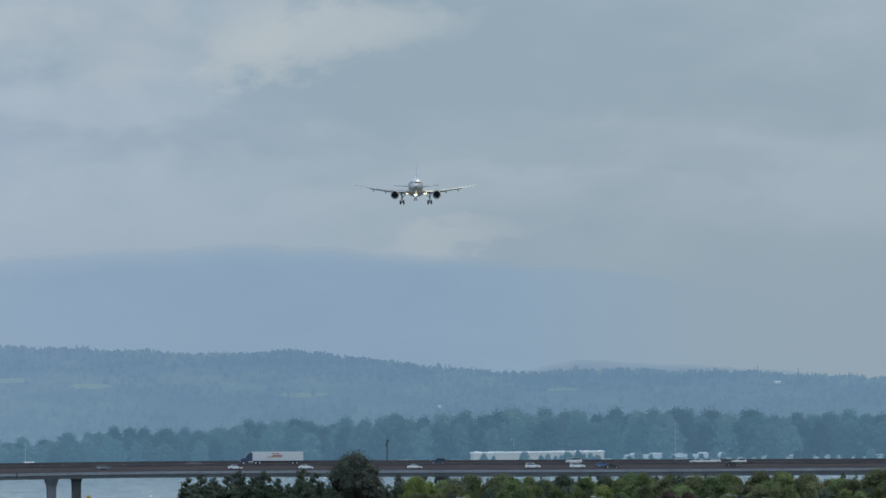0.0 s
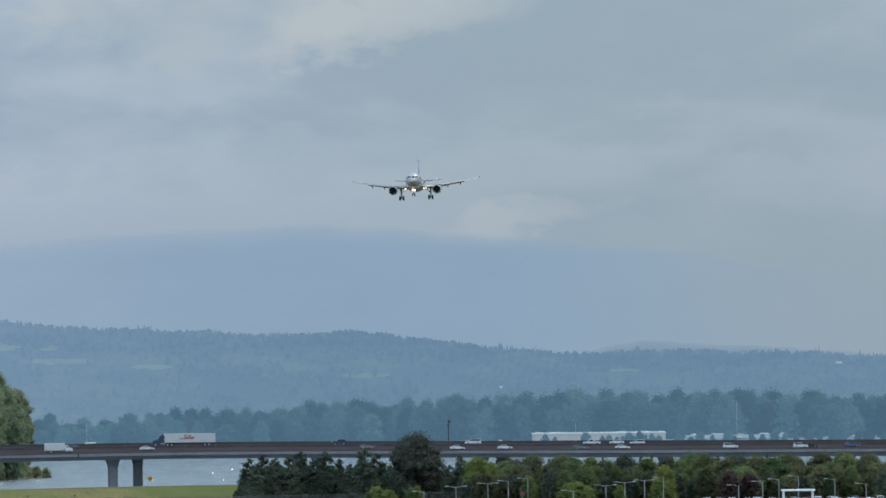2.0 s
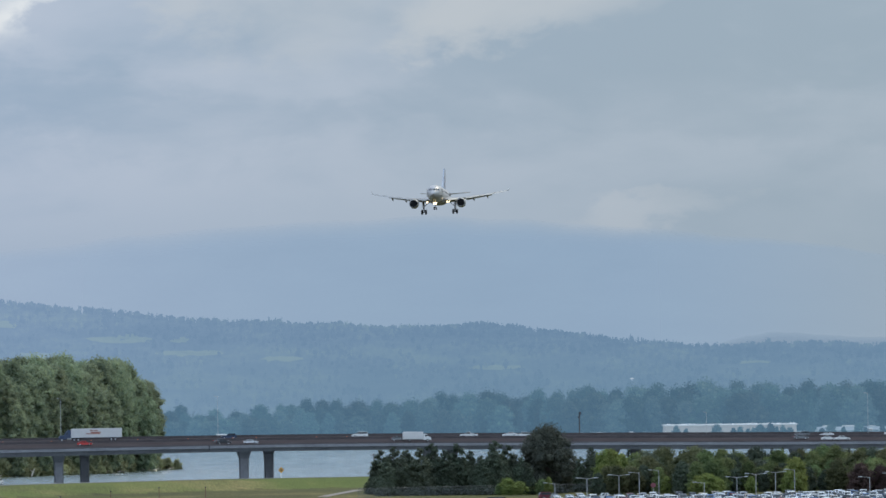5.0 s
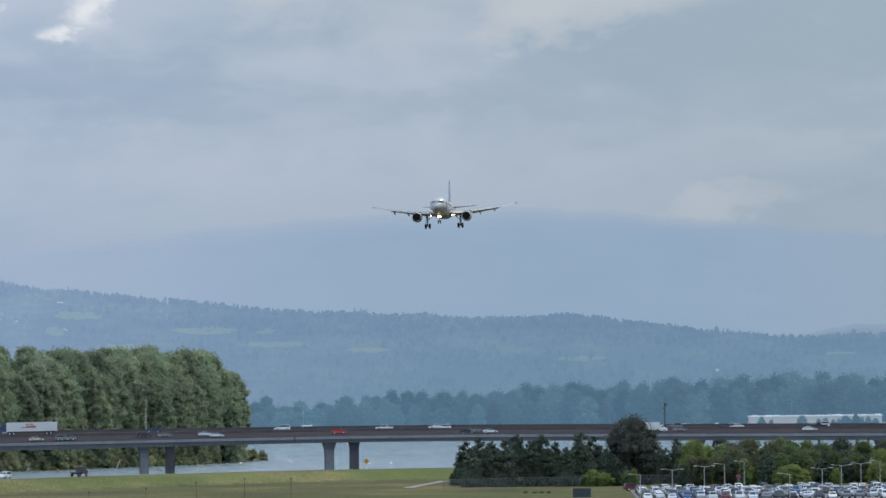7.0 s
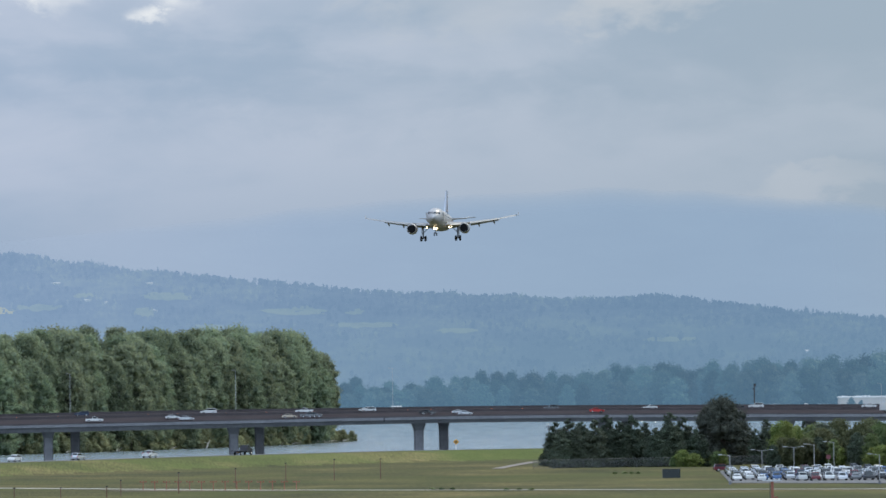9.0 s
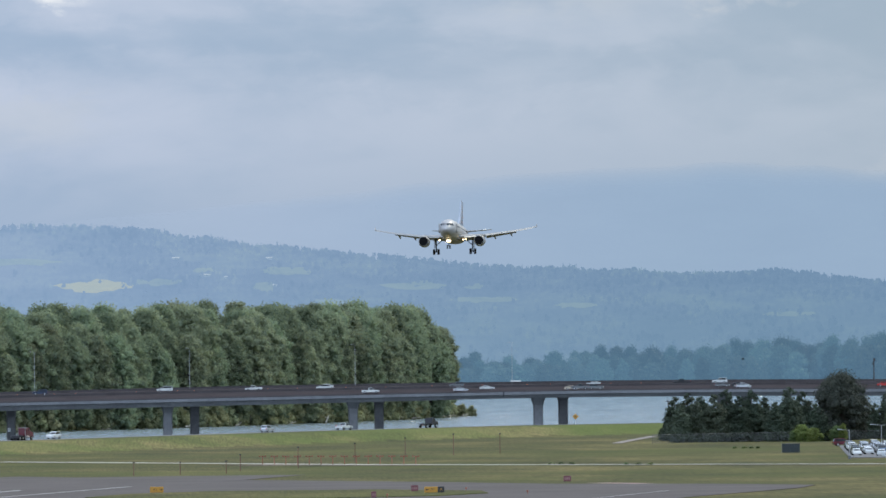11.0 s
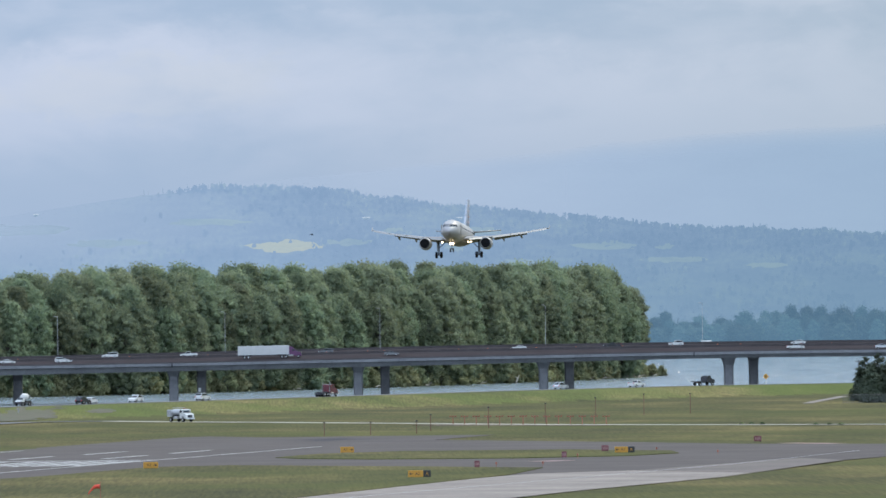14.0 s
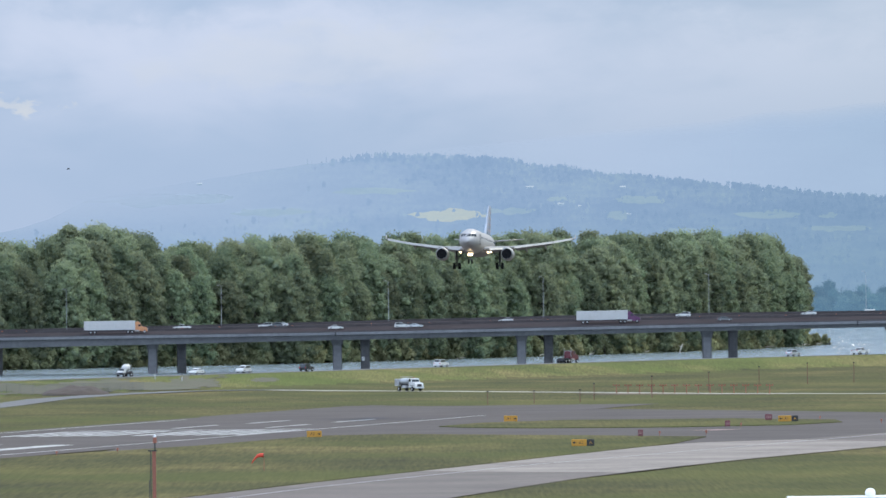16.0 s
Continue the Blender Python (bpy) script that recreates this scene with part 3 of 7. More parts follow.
def build_airfield():
    patch("taxiway_pavement", [(-19, 2006), (-14, 2016), (12, 1956), (45, 1892), (62, 1861), (80, 1821), (108, 1795), (122.6, 1767), (118, 1736), (87, 1622),
                       (62.4, 1480), (38.3, 1384), (14.5, 1265), (0.7, 1176), (-13.3, 1075), (-27, 932), (-60, 740), (-110, 740), (-60, 1300), (-40, 1700), (-44, 1880)],
          0.05, M["asphalt"], "worn grey asphalt taxiways and blast pad of the airfield")
    patch("runway", [on_runway(-900, -32.5), on_runway(300, -32.5), on_runway(310, 27.5), on_runway(-900, 27.5)], 0.06, M["asphalt"],
          "grey asphalt runway with worn white markings", category="runway")
    patch("taxiway_concrete", [(62.7, 1481), (68, 1512), (52, 1545), (37, 1528), (10, 1429), (-8, 1335), (22, 1305), (38.8, 1384.5)],
          0.07, M["concrete_pave"], "pale concrete taxiway curving past the grass")
    patch("taxiway_concrete", [(68.2, 1513), (87.2, 1621), (82, 1650), (52.2, 1546)], 0.07, M["stained_concrete"], "stained concrete where the taxiway meets the asphalt")
    patch("taxiway_concrete", [(21.7, 1304), (-8.2, 1334), (-33, 1185), (-60, 1000), (-110, 760), (-62, 760), (-28, 935), (-12, 1078), (2, 1180), (15, 1265.5)],
          0.07, M["stained_concrete"], "darker stained concrete taxiway towards the eye")
    patch("grass_island", [on_runway(-700, 27.8), on_runway(-235, 27.8), (-36, 1553), (-20.1, 1632), (-7.8, 1640), (18.5, 1608), (39.5, 1580), (33.2, 1520), (16.8, 1437), (8.6, 1393), (0, 1348), (-13.2, 1281), (-31, 1181), (-58, 985), (-100, 800)],
          0.16, M["grass"], "mown grass island between runway and taxiway", category="grass")
    patch("grass_island", [(-1, 1720), (6, 1753), (20.4, 1775), (49, 1770), (65, 1742), (65.2, 1715), (56, 1691), (37.5, 1681), (15, 1688), (3, 1704)],
          0.16, M["grass"], "long thin grass island between two taxiways", category="grass")
    # runway paint

    def bar(a0, a1, c0, c1, name="runway_stripe", mat="white_line", label="worn white painted runway stripe"):
        patch(name, [on_runway(a0, c0), on_runway(a1, c0), on_runway(a1, c1), on_runway(a0, c1)], 0.075, M[mat], label, category="road marking", thick=0.01)

    bar(-900, 168, 20.7, 21.3)
    bar(-900, 150, -29.6, -29.0)
    for i in range(6):
        for s in (-1, 1):
            c = s * (2.6 + 3.3 * i)
            bar(-30, 18, c - 0.85, c + 0.85, "threshold_bar", label="worn white painted threshold bar")
    bar(24, 27, -20, 20, "threshold_line", label="worn white painted line across the runway")
    for a, c in ((45, -8), (45, 8), (95, -6), (100, 8)):
        bar(a, a + 34, c - 0.5, c + 0.5, "arrow_shaft", label="worn white painted arrow on the runway")
    bar(-150, -100, -4.5, -2.0)
    bar(-168, -112, 8.5, 12.0)
    for a, b in (((40.5, 1644), (45, 1652)), ((88, 1822), (96, 1806))):
        ribbon("hold_marking", [a, b], 4, 0.085, M["red_line"], "faded red surface marking on the taxiway", "road marking", 0.01)
    ribbon("taxi_line", [(-60, 940), (-40, 1090), (-15, 1240), (12, 1370), (40, 1480), (70, 1600), (95, 1720)], 0.3, 0.085, M["lamp_grey"], "pale painted taxi line", "road marking", 0.01)
    ribbon("perimeter_road", [(-140, 1600), (-98, 1960), (-88.5, 2089), (-83, 2188), (-72.5, 2258), (-57, 2310), (-45, 2316), (-38, 2312)], 9.0, 0.06, M["road"], "grey asphalt perimeter road bending away", "road")
    ribbon("perimeter_road", [(-38, 2312), (-22.7, 2281), (-2.4, 2249), (30, 2191), (59, 2138), (89, 2106), (140, 2060), (220, 1990)],
           5.5, 0.06, M["gravel"], "pale gravel perimeter road across the grass", "road")
    ribbon("levee_track", [(127, 2520), (133, 2580), (138, 2625), (145, 2690)], 2.6, 0.06, M["concrete_pave"], "short pale gravel track climbing the levee", "path", follow=True)
    xs = [x for x in range(-380, 420, 12)]
    ribbon("river_road", [(x, float(river_road(x))) for x in xs], 8.0, 0.07, M["road"], "two-lane asphalt road on top of the levee", "road", follow=True)


# ---- the bridge ----
DECK_X = (-700, -300, -139, -47, 45, 139, 176, 316, 405, 800)
EDGE_Z = (4.0, 5.8, 7.1, 7.3, 8.2, 9.1, 9.25, 7.9, 7.4, 5.0)   # near edge of the roadway
FAR_Z = (5.6, 7.2, 8.6, 9.7, 11.1, 11.3, 11.4, 10.1, 9.3, 7.0)   # far edge
UNDER_Z = (0.8, 2.4, 3.7, 4.8, 5.8, 7.1, 7.15, 5.6, 5.0, 3.0)   # underside of the near girder
BRIDGE_Y, FAR_Y = 3283.0, 3323.0


def curve(x, ys):
    """Smooth height along the bridge."""
    k = np.linspace(-40, 40, 17)
    return float(np.mean(np.interp(x + k, DECK_X, ys)))


def deck_z(x, y):
    f = float(np.interp(y, (BRIDGE_Y, BRIDGE_Y + 17.5, FAR_Y - 17.5, FAR_Y), (0.0, 0.6, 0.5, 1.0)))
    return curve(x, EDGE_Z) * (1 - f) + curve(x, FAR_Z) * f


def build_bridge():
    br = thing("river_bridge", "long grey concrete girder bridge on tall piers over the river", "bridge")
    xs = list(range(-640, 760, 14))
    decks = ((BRIDGE_Y, BRIDGE_Y + 17.5), (FAR_Y - 17.5, FAR_Y))
    for n, (y0, y1) in enumerate(decks):
        rings, road = [], []
        for x in xs:
            a, b = deck_z(x, y0), deck_z(x, y1)
            low = curve(x, UNDER_Z) + (a - curve(x, EDGE_Z))
            rings.append([(x, y0, a - 0.05), (x, y0, a - 0.9), (x, y0 + 1.2, a - 1.1), (x, y0 + 1.9, low), (x, y1 - 1.9, low), (x, y1 - 1.2, b - 1.1), (x, y1, b - 0.9), (x, y1, b - 0.05)])
            road.append([(x, y0 + 0.3, a + 0.02), (x, y0 + 0.3, a - 0.04), (x, y1 - 0.3, b - 0.04), (x, y1 - 0.3, b + 0.02)])
        part("girder", loft(B(), rings), M["concrete"], br, "weathered grey concrete box girder")
        part("roadway", loft(B(), road), M["deck"], br, "dull brown-grey asphalt bridge roadway")
        for y, hgt in ((y0, 0.35 if n == 0 else 0.8), (y1 - 0.3, 0.8)):
            rail = []
            for x in xs:
                z = deck_z(x, y)
                rail.append([(x, y, z - 0.04), (x, y + 0.3, z - 0.04), (x, y + 0.22, z + hgt), (x, y + 0.08, z + hgt)])
            part("parapet", loft(B(), rail), M["parapet"], br, "stained concrete parapet")
    near = [-620, -562, -504, -446, -388, -330, -272, -207.5, -149.5, -91.5, -33.5, 24.4, 82.6, 140.8, 199, 257, 315, 373, 431, 489, 547, 605]
    for n, (y, off) in enumerate(((BRIDGE_Y + 8.7, 0.0), (FAR_Y - 8.7, 9.1))):
        for x in near:
            o = off * (1.0 - 0.0006 * (x + 91)) if n else 0.0
            px = (x + o) * (y / BRIDGE_Y)
            top = deck_z(px, y) - (3.4 if n == 0 else 3.3)
            low = float(lie(np.float64(px), np.float64(y))) - 1.5
            low = min(low, -8.0)
            w = 1.45
            rings = []
            for z, a, b in ((low, w, 2.4), (top - 3.2, w, 2.4), (top - 1.6, w * 1.06, 2.6), (top - 0.6, w * 1.25, 3.2), (top + 0.8, w * 1.6, 4.2)):
                rings.append([(px + sx * a, y + sy * b, z) for sx, sy in ((-1, -0.8), (-0.75, -1), (0.75, -1), (1, -0.8), (1, 0.8), (0.75, 1), (-0.75, 1), (-1, 0.8))])
            part("pier", loft(B(), rings), M["concrete"], br, "")
    part("notice_plate", box(B(), (-25.6, FAR_Y - 11.3, -1.2), (0.9, 0.1, 1.3)), M["white_paint"], br, "small white notice plate on a pier")
    # expansion joint on the fascia
    for x in (130.0, -34.0):
        z = curve(x, EDGE_Z)
        part("expansion_joint", box(B(), (x, BRIDGE_Y - 0.06, z - 0.6), (0.5, 0.1, 1.2)), M["dark_steel"], br, "dark steel expansion joint")


def mast_lamp(x, y, z, h, label="tall slim galvanised bridge lamp post", arm=0.7, group="bridge lamps"):
    t = thing("street_lamp", label, "street lamp", group, pose(x, y, z))
    part("pole", rod(B(), (0, 0, 0), (0, 0, h), 0.075, 0.05, 8), M["wall_pale"], t)
    part("arm", rod(B(), (0, 0, h - 0.05), (-arm, 0, h + 0.25), 0.05, 0.05, 6), M["lamp_grey"], t)
    part("lamp_head", box(B(), (-arm - 0.3, 0, h + 0.22), (0.6, 0.35, 0.15), 0.05), M["wall_pale"], t, "pale flat lamp head")
    return t


# ---- trees ----
def leaf_cloud(rng, centres, radii, count, size, flat=1.0, soft=0.0, loose=0.0):
    """Many small tilted leaf sprays over the skins of lumpy clumps."""
    n = len(centres)
    pick = rng.choice(n, count, p=(radii ** 2) / (radii ** 2).sum())
    d = rng.normal(size=(count, 3))
    d /= np.linalg.norm(d, axis=1)[:, None]
    d[:, 2] = np.where(rng.random(count) < 0.75, np.abs(d[:, 2]), d[:, 2])
    r = radii[pick] * (0.72 + 0.34 * rng.random(count)) if not loose else radii[pick] * (1.0 - 0.5 * loose + 1.05 * loose * rng.random(count))
    p = centres[pick] + d * r[:, None] * np.array([1, 1, flat])
    mid = np.array([0, 0, centres[:, 2].mean()])
    out = (p - mid) * np.array([1, 1, 0.45])
    out /= np.linalg.norm(out, axis=1)[:, None] + 1e-6
    nrm = d * (1 - soft) + out * soft + rng.normal(size=(count, 3)) * (1.1 if loose else 0.55)
    nrm /= np.linalg.norm(nrm, axis=1)[:, None]
    u = np.cross(nrm, rng.normal(size=(count, 3)))
    u /= np.linalg.norm(u, axis=1)[:, None]
    w = np.cross(nrm, u)
    s = size * (0.55 + 0.9 * rng.random(count))[:, None]
    quad = np.stack([p + u * s, p + w * s * 0.7, p - u * s, p - w * s * 0.7], 1)
    quad += rng.normal(size=quad.shape) * s[:, None, :] * 0.18
    v = quad.reshape(-1, 3)
    f = np.arange(count * 4).reshape(-1, 4)
    return v, f


def with_heart(v, f, centres, radii, k):
    """Adds the shaded inner foliage of each clump as a lumpy ball under its leaf sprays."""
    bm = B()
    for c, r in zip(centres, radii):
        bmesh.ops.create_icosphere(bm, subdivisions=1, radius=float(r) * k, matrix=Matrix.Translation(c))
    for q in bm.verts:
        q.co += Vector(noise.noise_vector(q.co * 0.9)) * 0.25 * float(np.mean(radii))
    bm.verts.index_update()
    n = len(v)
    verts = v.tolist() + [tuple(q.co) for q in bm.verts]
    faces = f.tolist() + [[n + q.index for q in p.verts] for p in bm.faces]
    bm.free()
    return verts, faces


def broad_tree_meshes(seed, h, width, count, size, low=0.16, lumps=26, column=False, loose=0.0, lean=0.0):
    rng = np.random.default_rng(seed)
    c, r = [], []
    for i in range(lumps):
        k = low + (1 - low) * (i + rng.random()) / lumps
        prof = math.sin(math.pi * min(max((k - low) / (1 - low), 0.0), 1.0) ** 0.75) ** 0.6
        if column:  # a tall uneven crown in a closed wood
            prof = max(1.0 - abs((k - 0.42 + lean) / (0.62 + lean)) ** 3.2, 0.2) * (1 + 0.35 * noise.noise((k * 7, seed * 1.7, 0.0)))
        rad = width * 0.5 * max(prof, 0.22)
        a = rng.random() * 6.283
        q = rad * (0.25 + 0.6 * rng.random())
        cr = width * (0.11 + 0.1 * rng.random()) * (26.0 / lumps) ** (0.3 if column else 0.33) * (0.6 + 0.8 * rng.random() if column else 1.0)
        c.append((q * math.cos(a), q * math.sin(a), h * k * 0.95))
        r.append(cr)
    c.append((0, 0, h * 0.9))
    r.append(width * 0.15)
    v, f = leaf_cloud(rng, np.array(c), np.array(r), count, size, 1.0, 0.2 if column else 0.25, 1.0 if column else loose)
    v, f = with_heart(v, f, c, r, 0.7 if column else 0.5 if loose else 0.66)
    crown = bpy.data.meshes.new("crown")
    crown.from_pydata(v, [], f)
    bm = B()
    lean = rng.normal(size=2) * h * 0.02
    mid = Vector((lean[0], lean[1], h * 0.5))
    rod(bm, (0, 0, -1.5), mid, h * 0.017 + 0.08, h * 0.012 + 0.05, 7)
    rod(bm, mid, (lean[0] * 1.5, lean[1] * 1.5, h * 0.88), h * 0.012 + 0.05, 0.06, 6)
    for i in range(0, len(c), 3):
        a = mid * (0.5 + 0.5 * rng.random())
        rod(bm, a, Vector(c[i]) * 0.97, h * 0.006 + 0.03, 0.04, 5)
    trunk = bpy.data.meshes.new("trunk")
    bm.to_mesh(trunk)
    bm.free()
    return trunk, crown


def conifer_meshes(seed, h, width, count, size):
    rng = np.random.default_rng(seed)
    c, r = [], []
    for i in range(46):
        k = 0.04 + 0.95 * i / 45
        rad = width * 0.5 * (1 - k) ** 0.5
        for j in range(3 if k < 0.7 else 1):
            a = rng.random() * 6.283
            q = rad * (0.3 + 0.5 * rng.random())
            c.append((q * math.cos(a), q * math.sin(a), h * k))
            r.append(max(width * 0.17 * (1 - k * 0.7), width * 0.045) * (0.75 + 0.5 * rng.random()))
    v, f = leaf_cloud(rng, np.array(c), np.array(r), count, size, 0.8, 0.3, 0.55)
    v, f = with_heart(v, f, c, r, 0.55)
    crown = bpy.data.meshes.new("crown")
    crown.from_pydata(v, [], f)
    bm = rod(B(), (0, 0, -1.0), (0, 0, h * 0.96), h * 0.018, 0.03, 7)
    for i in range(0, len(c), 4):
        rod(bm, (0, 0, c[i][2] * 0.95), c[i], 0.07, 0.03, 4)
    trunk = bpy.data.meshes.new("trunk")
    bm.to_mesh(trunk)
    bm.free()
    return trunk, crown


def tree(meshes, mat, x, y, z, s, turn, name, label, group, s_z=None):
    t = thing(name, label, "tree" if "shrub" not in name else "shrub", group, pose(x, y, z, 0, 0, turn))
    t.scale = (s, s, s_z or s)
    # far trunks take the leaves' glowing haze material too
    part_of("trunk", meshes[0], mat if "hazy" in mat.name else M["bark"], t)
    part_of("crown", meshes[1], mat, t)
    return t


def build_island():
    rng = np.random.default_rng(11)
    kinds = [broad_tree_meshes(20 + i, 42, 19 + 2.6 * (i % 4), 22000, 0.36, 0.02, 620, True) for i in range(8)]
    shrubs = [broad_tree_meshes(50 + i, 6, 8, 700, 0.4, 0.02, 12) for i in range(3)]
    lab = "tall leafy green cottonwood on the wooded island shore"
    for row, (back, step, lo) in enumerate(((7, 8.2, 0.84), (13, 6.8, 0.93), (21, 6.6, 0.98), (31, 6.4, 1.0))):
        x = -330.0
        while x < 142:
            px = x + rng.normal() * 1.5
            y = float(np.interp(px, SHORE_X, SHORE_Y)) / 1.0 + back * (1.9 if px > 30 else 1.5) + rng.normal() * 3
            s = lo * ((0.8 + 0.2 * rng.random() if row < 2 else (0.93, 0.955)[row - 2] + 0.05 * rng.random()) if px < 128 else 0.95) * float(np.interp(px, (-330, -150, -135, -128, -118, -106, -98, -92, -45, 0, 60, 110, 131, 136, 142), (0.94, 0.94, 0.96, 1.07, 1.08, 1.03, 0.93, 0.93, 0.97, 0.99, 1.0, 1.0, 0.98, 0.82, 0.78)))
            z = float(lie(np.float64(px), np.float64(y)))
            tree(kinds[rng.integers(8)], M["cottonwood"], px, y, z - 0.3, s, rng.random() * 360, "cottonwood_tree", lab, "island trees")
            x += step * (0.75 + 0.5 * rng.random())
    x = -320.0
    while x < 147:
        y = float(np.interp(x, SHORE_X, SHORE_Y)) + (1 + 7 * rng.random()) * 1.6
        z = float(lie(np.float64(x), np.float64(y)))
        s = (0.6 + 0.75 * rng.random() ** 2) * (1.0 if x < 145 else 0.45)
        tree(shrubs[rng.integers(3)], M["shrub"], x, y, max(z, WATER_Z) - 0.3, s, rng.random() * 360, "willow_shrub", "pale green willow shrub at the water's edge", "shore shrubs")
        x += 3.0 * (0.6 + 0.8 * rng.random())
    for i in range(18):  # low growth on the island's sandy point
        x = 137 + 17 * rng.random()
        y = float(np.interp(x, SHORE_X, SHORE_Y)) + 2 + 12 * rng.random()
        z = float(lie(np.float64(x), np.float64(y)))
        tree(shrubs[rng.integers(3)], M["shrub"], x, y, max(z, WATER_Z) - 0.2, 0.35 + 0.4 * rng.random(), rng.random() * 360, "willow_shrub", "pale green willow shrub on the island's sandy point", "shore shrubs")
    for i in range(17, 32):
        x = -300 + 18 * i + rng.normal() * 5 if i < 25 else 126 + 26 * rng.random()
        y = float(np.interp(x, SHORE_X, SHORE_Y)) - 2.5
        n = 1.0 + 1.2 * rng.random()
        bm = rod(B(), (-n, 0, 0), (0.2 * n, rng.normal() * 0.4, 0.1 + 0.3 * rng.random()), 0.24, 0.18, 6)
        rod(bm, (0.2 * n, 0, 0.2), (n * 1.3, rng.normal() * 0.6, 0.2 + rng.random() * 0.7), 0.18, 0.07, 6)
        rod(bm, (0.1, 0, 0.2), (0.5 * rng.normal(), rng.normal() * 0.3, 0.7 + 0.6 * rng.random()), 0.09, 0.03, 5)
        o = part("driftwood_log", bm, M["driftwood"])
        o.matrix_basis = pose(x, y, WATER_Z + 0.35, 0, 0, rng.normal() * 25)
        tagged(o, "bleached driftwood log on the island bank", "log", "driftwood")
    bm = rod(B(), (-0.4, 0, 0), (0.8, 0.3, 2.9), 0.32, 0.2, 7)
    rod(bm, (0.3, 0.1, 1.6), (-0.8, 0.2, 2.3), 0.16, 0.08, 6)
    o = part("driftwood_stump", bm, M["driftwood"])
    o.matrix_basis = pose(89, 3930, WATER_Z + 0.1)
    tagged(o, "upright bleached driftwood stump by the water", "log")


def build_ripples():
    """Steep little wavelets on the river, whose fronts catch the sun."""
    rng = np.random.default_rng(77)
    half = (SUN_WAY + Vector((0, -1, 0))).normalized()
    verts, faces = [], []
    while len(verts) < 6 * 5200:
        u = 560 + 900 * rng.random() ** 1.3 if rng.random() < 0.8 else -900 + 1500 * rng.random()
        y = 3050 + 1650 * rng.random() ** 0.7
        x = u * y / 18500
        if float(lie(np.float64(x), np.float64(y))) > WATER_Z - 0.5:
            continue
        level = float(np.interp(y, (4230, 4330, 4780), (WATER_Z, WATER_Z + 0.35, 1.15)))
        n = (half + Vector(rng.normal(size=3)) * 0.13).normalized()
        w, h = 0.08 + 0.26 * rng.random() ** 3, 0.06 + 0.13 * rng.random()
        side = Vector((-n.y, n.x, 0)).normalized()
        up = n.cross(side)
        up = up if up.z > 0 else -up
        c = Vector((x, y, level - 0.02))
        back = Vector((-n.x, -n.y, 0)).normalized() * 0.3
        a0, a1, t0, t1 = c - side * w, c + side * w, c - side * w * 0.7 + up * h, c + side * w * 0.7 + up * h
        k = len(verts)
        verts += [a0, a1, t1, t0, t0 + back - Vector((0, 0, h * 0.7)), t1 + back - Vector((0, 0, h * 0.7))]
        faces += [(k, k + 1, k + 2, k + 3), (k + 3, k + 2, k + 5, k + 4)]
    tagged(soup("river_ripples", verts, faces, M["glint"]), "small sunlit wavelets glittering on the river", "waves", kind="stuff")


build_ground()
build_ripples()
build_airfield()
build_bridge()
build_island()


# ---- the far distance ----
class Hill:
    """A long wooded hill: its crest line, and a rounded face that falls towards the river."""

    def __init__(self, y, depth, base, knots_x, knots_z, rough, seed):
        self.y, self.depth, self.base, self.kx, self.kz, self.rough, self.seed = y, depth, base, knots_x, knots_z, rough, seed

    def crest(self, x):
        return float(np.mean(np.interp(x + np.linspace(-9, 9, 7), self.kx, self.kz))) + self.rough * noise.fractal((x * 0.035, self.seed, 0), 0.7, 2.1, 6)

    def at(self, x, p):
        k = noise.fractal((x * 0.03, p * 6.0, self.seed + 3.0), 0.8, 2.0, 5) * math.sin(p * 3.1416)
        c = self.crest(x)
        return (x, self.y - self.depth * (1 - p) + 6 * k, self.base + (c - self.base) * (math.sin(p * math.pi / 2) ** 0.85) + 1.2 * k)

    def meet(self, u, v):
        """Where the sight line with that slope meets the hill."""
        for p in np.linspace(0.1, 1.0, 70):
            q = self.at(u * (self.y - self.depth * (1 - p)) / 18500, p)
            if EYE - v * q[1] / 18500 <= q[2]:
                break
        return q

    def mesh(self, name, xs, rows, mat, label, category):
        v = [self.at(x, p) for p in np.linspace(0, 1, rows) for x in xs]
        n = len(xs)
        i = (np.arange(rows - 1)[:, None] * n + np.arange(n - 1)[None, :]).ravel()
        o = soup(name, v, np.stack([i, i + 1, i + 1 + n, i + n], -1), mat, smooth=True)
        o.data.attributes.new("rise", "FLOAT", "POINT").data.foreach_set("value", np.repeat(np.linspace(0, 1, rows), n))
        return tagged(o, label, category, kind="structure")


HILL_U = np.array([-2400, -1000, -724, -634, -460, -284, -114, 96, 216, 416, 546, 716, 1043, 1243, 1341, 1511, 1611, 1681, 1779, 2004, 2272, 3600])
HILL_V = np.array([-60, -70, -96, -146, -172, -198, -214, -203, -182, -160, -147, -130, -114, -116, -101, -84, -72, -74, -79, -70, -58, -50])
HK = 4900 / 18500.0
HILL = Hill(4900, 90, -2.0, HILL_U * HK, EYE - HILL_V * HK - 1.2, 1.0, 4)
MK = 4975 / 18500.0
MOUNT_U = np.array([-2400, -800, 0, 411, 704, 1000, 1150, 1300, 1614, 1779, 2300, 3600])
MOUNT_V = np.array([-120, -150, -225, -262, -293, -308, -313, -304, -277, -262, -180, -90])
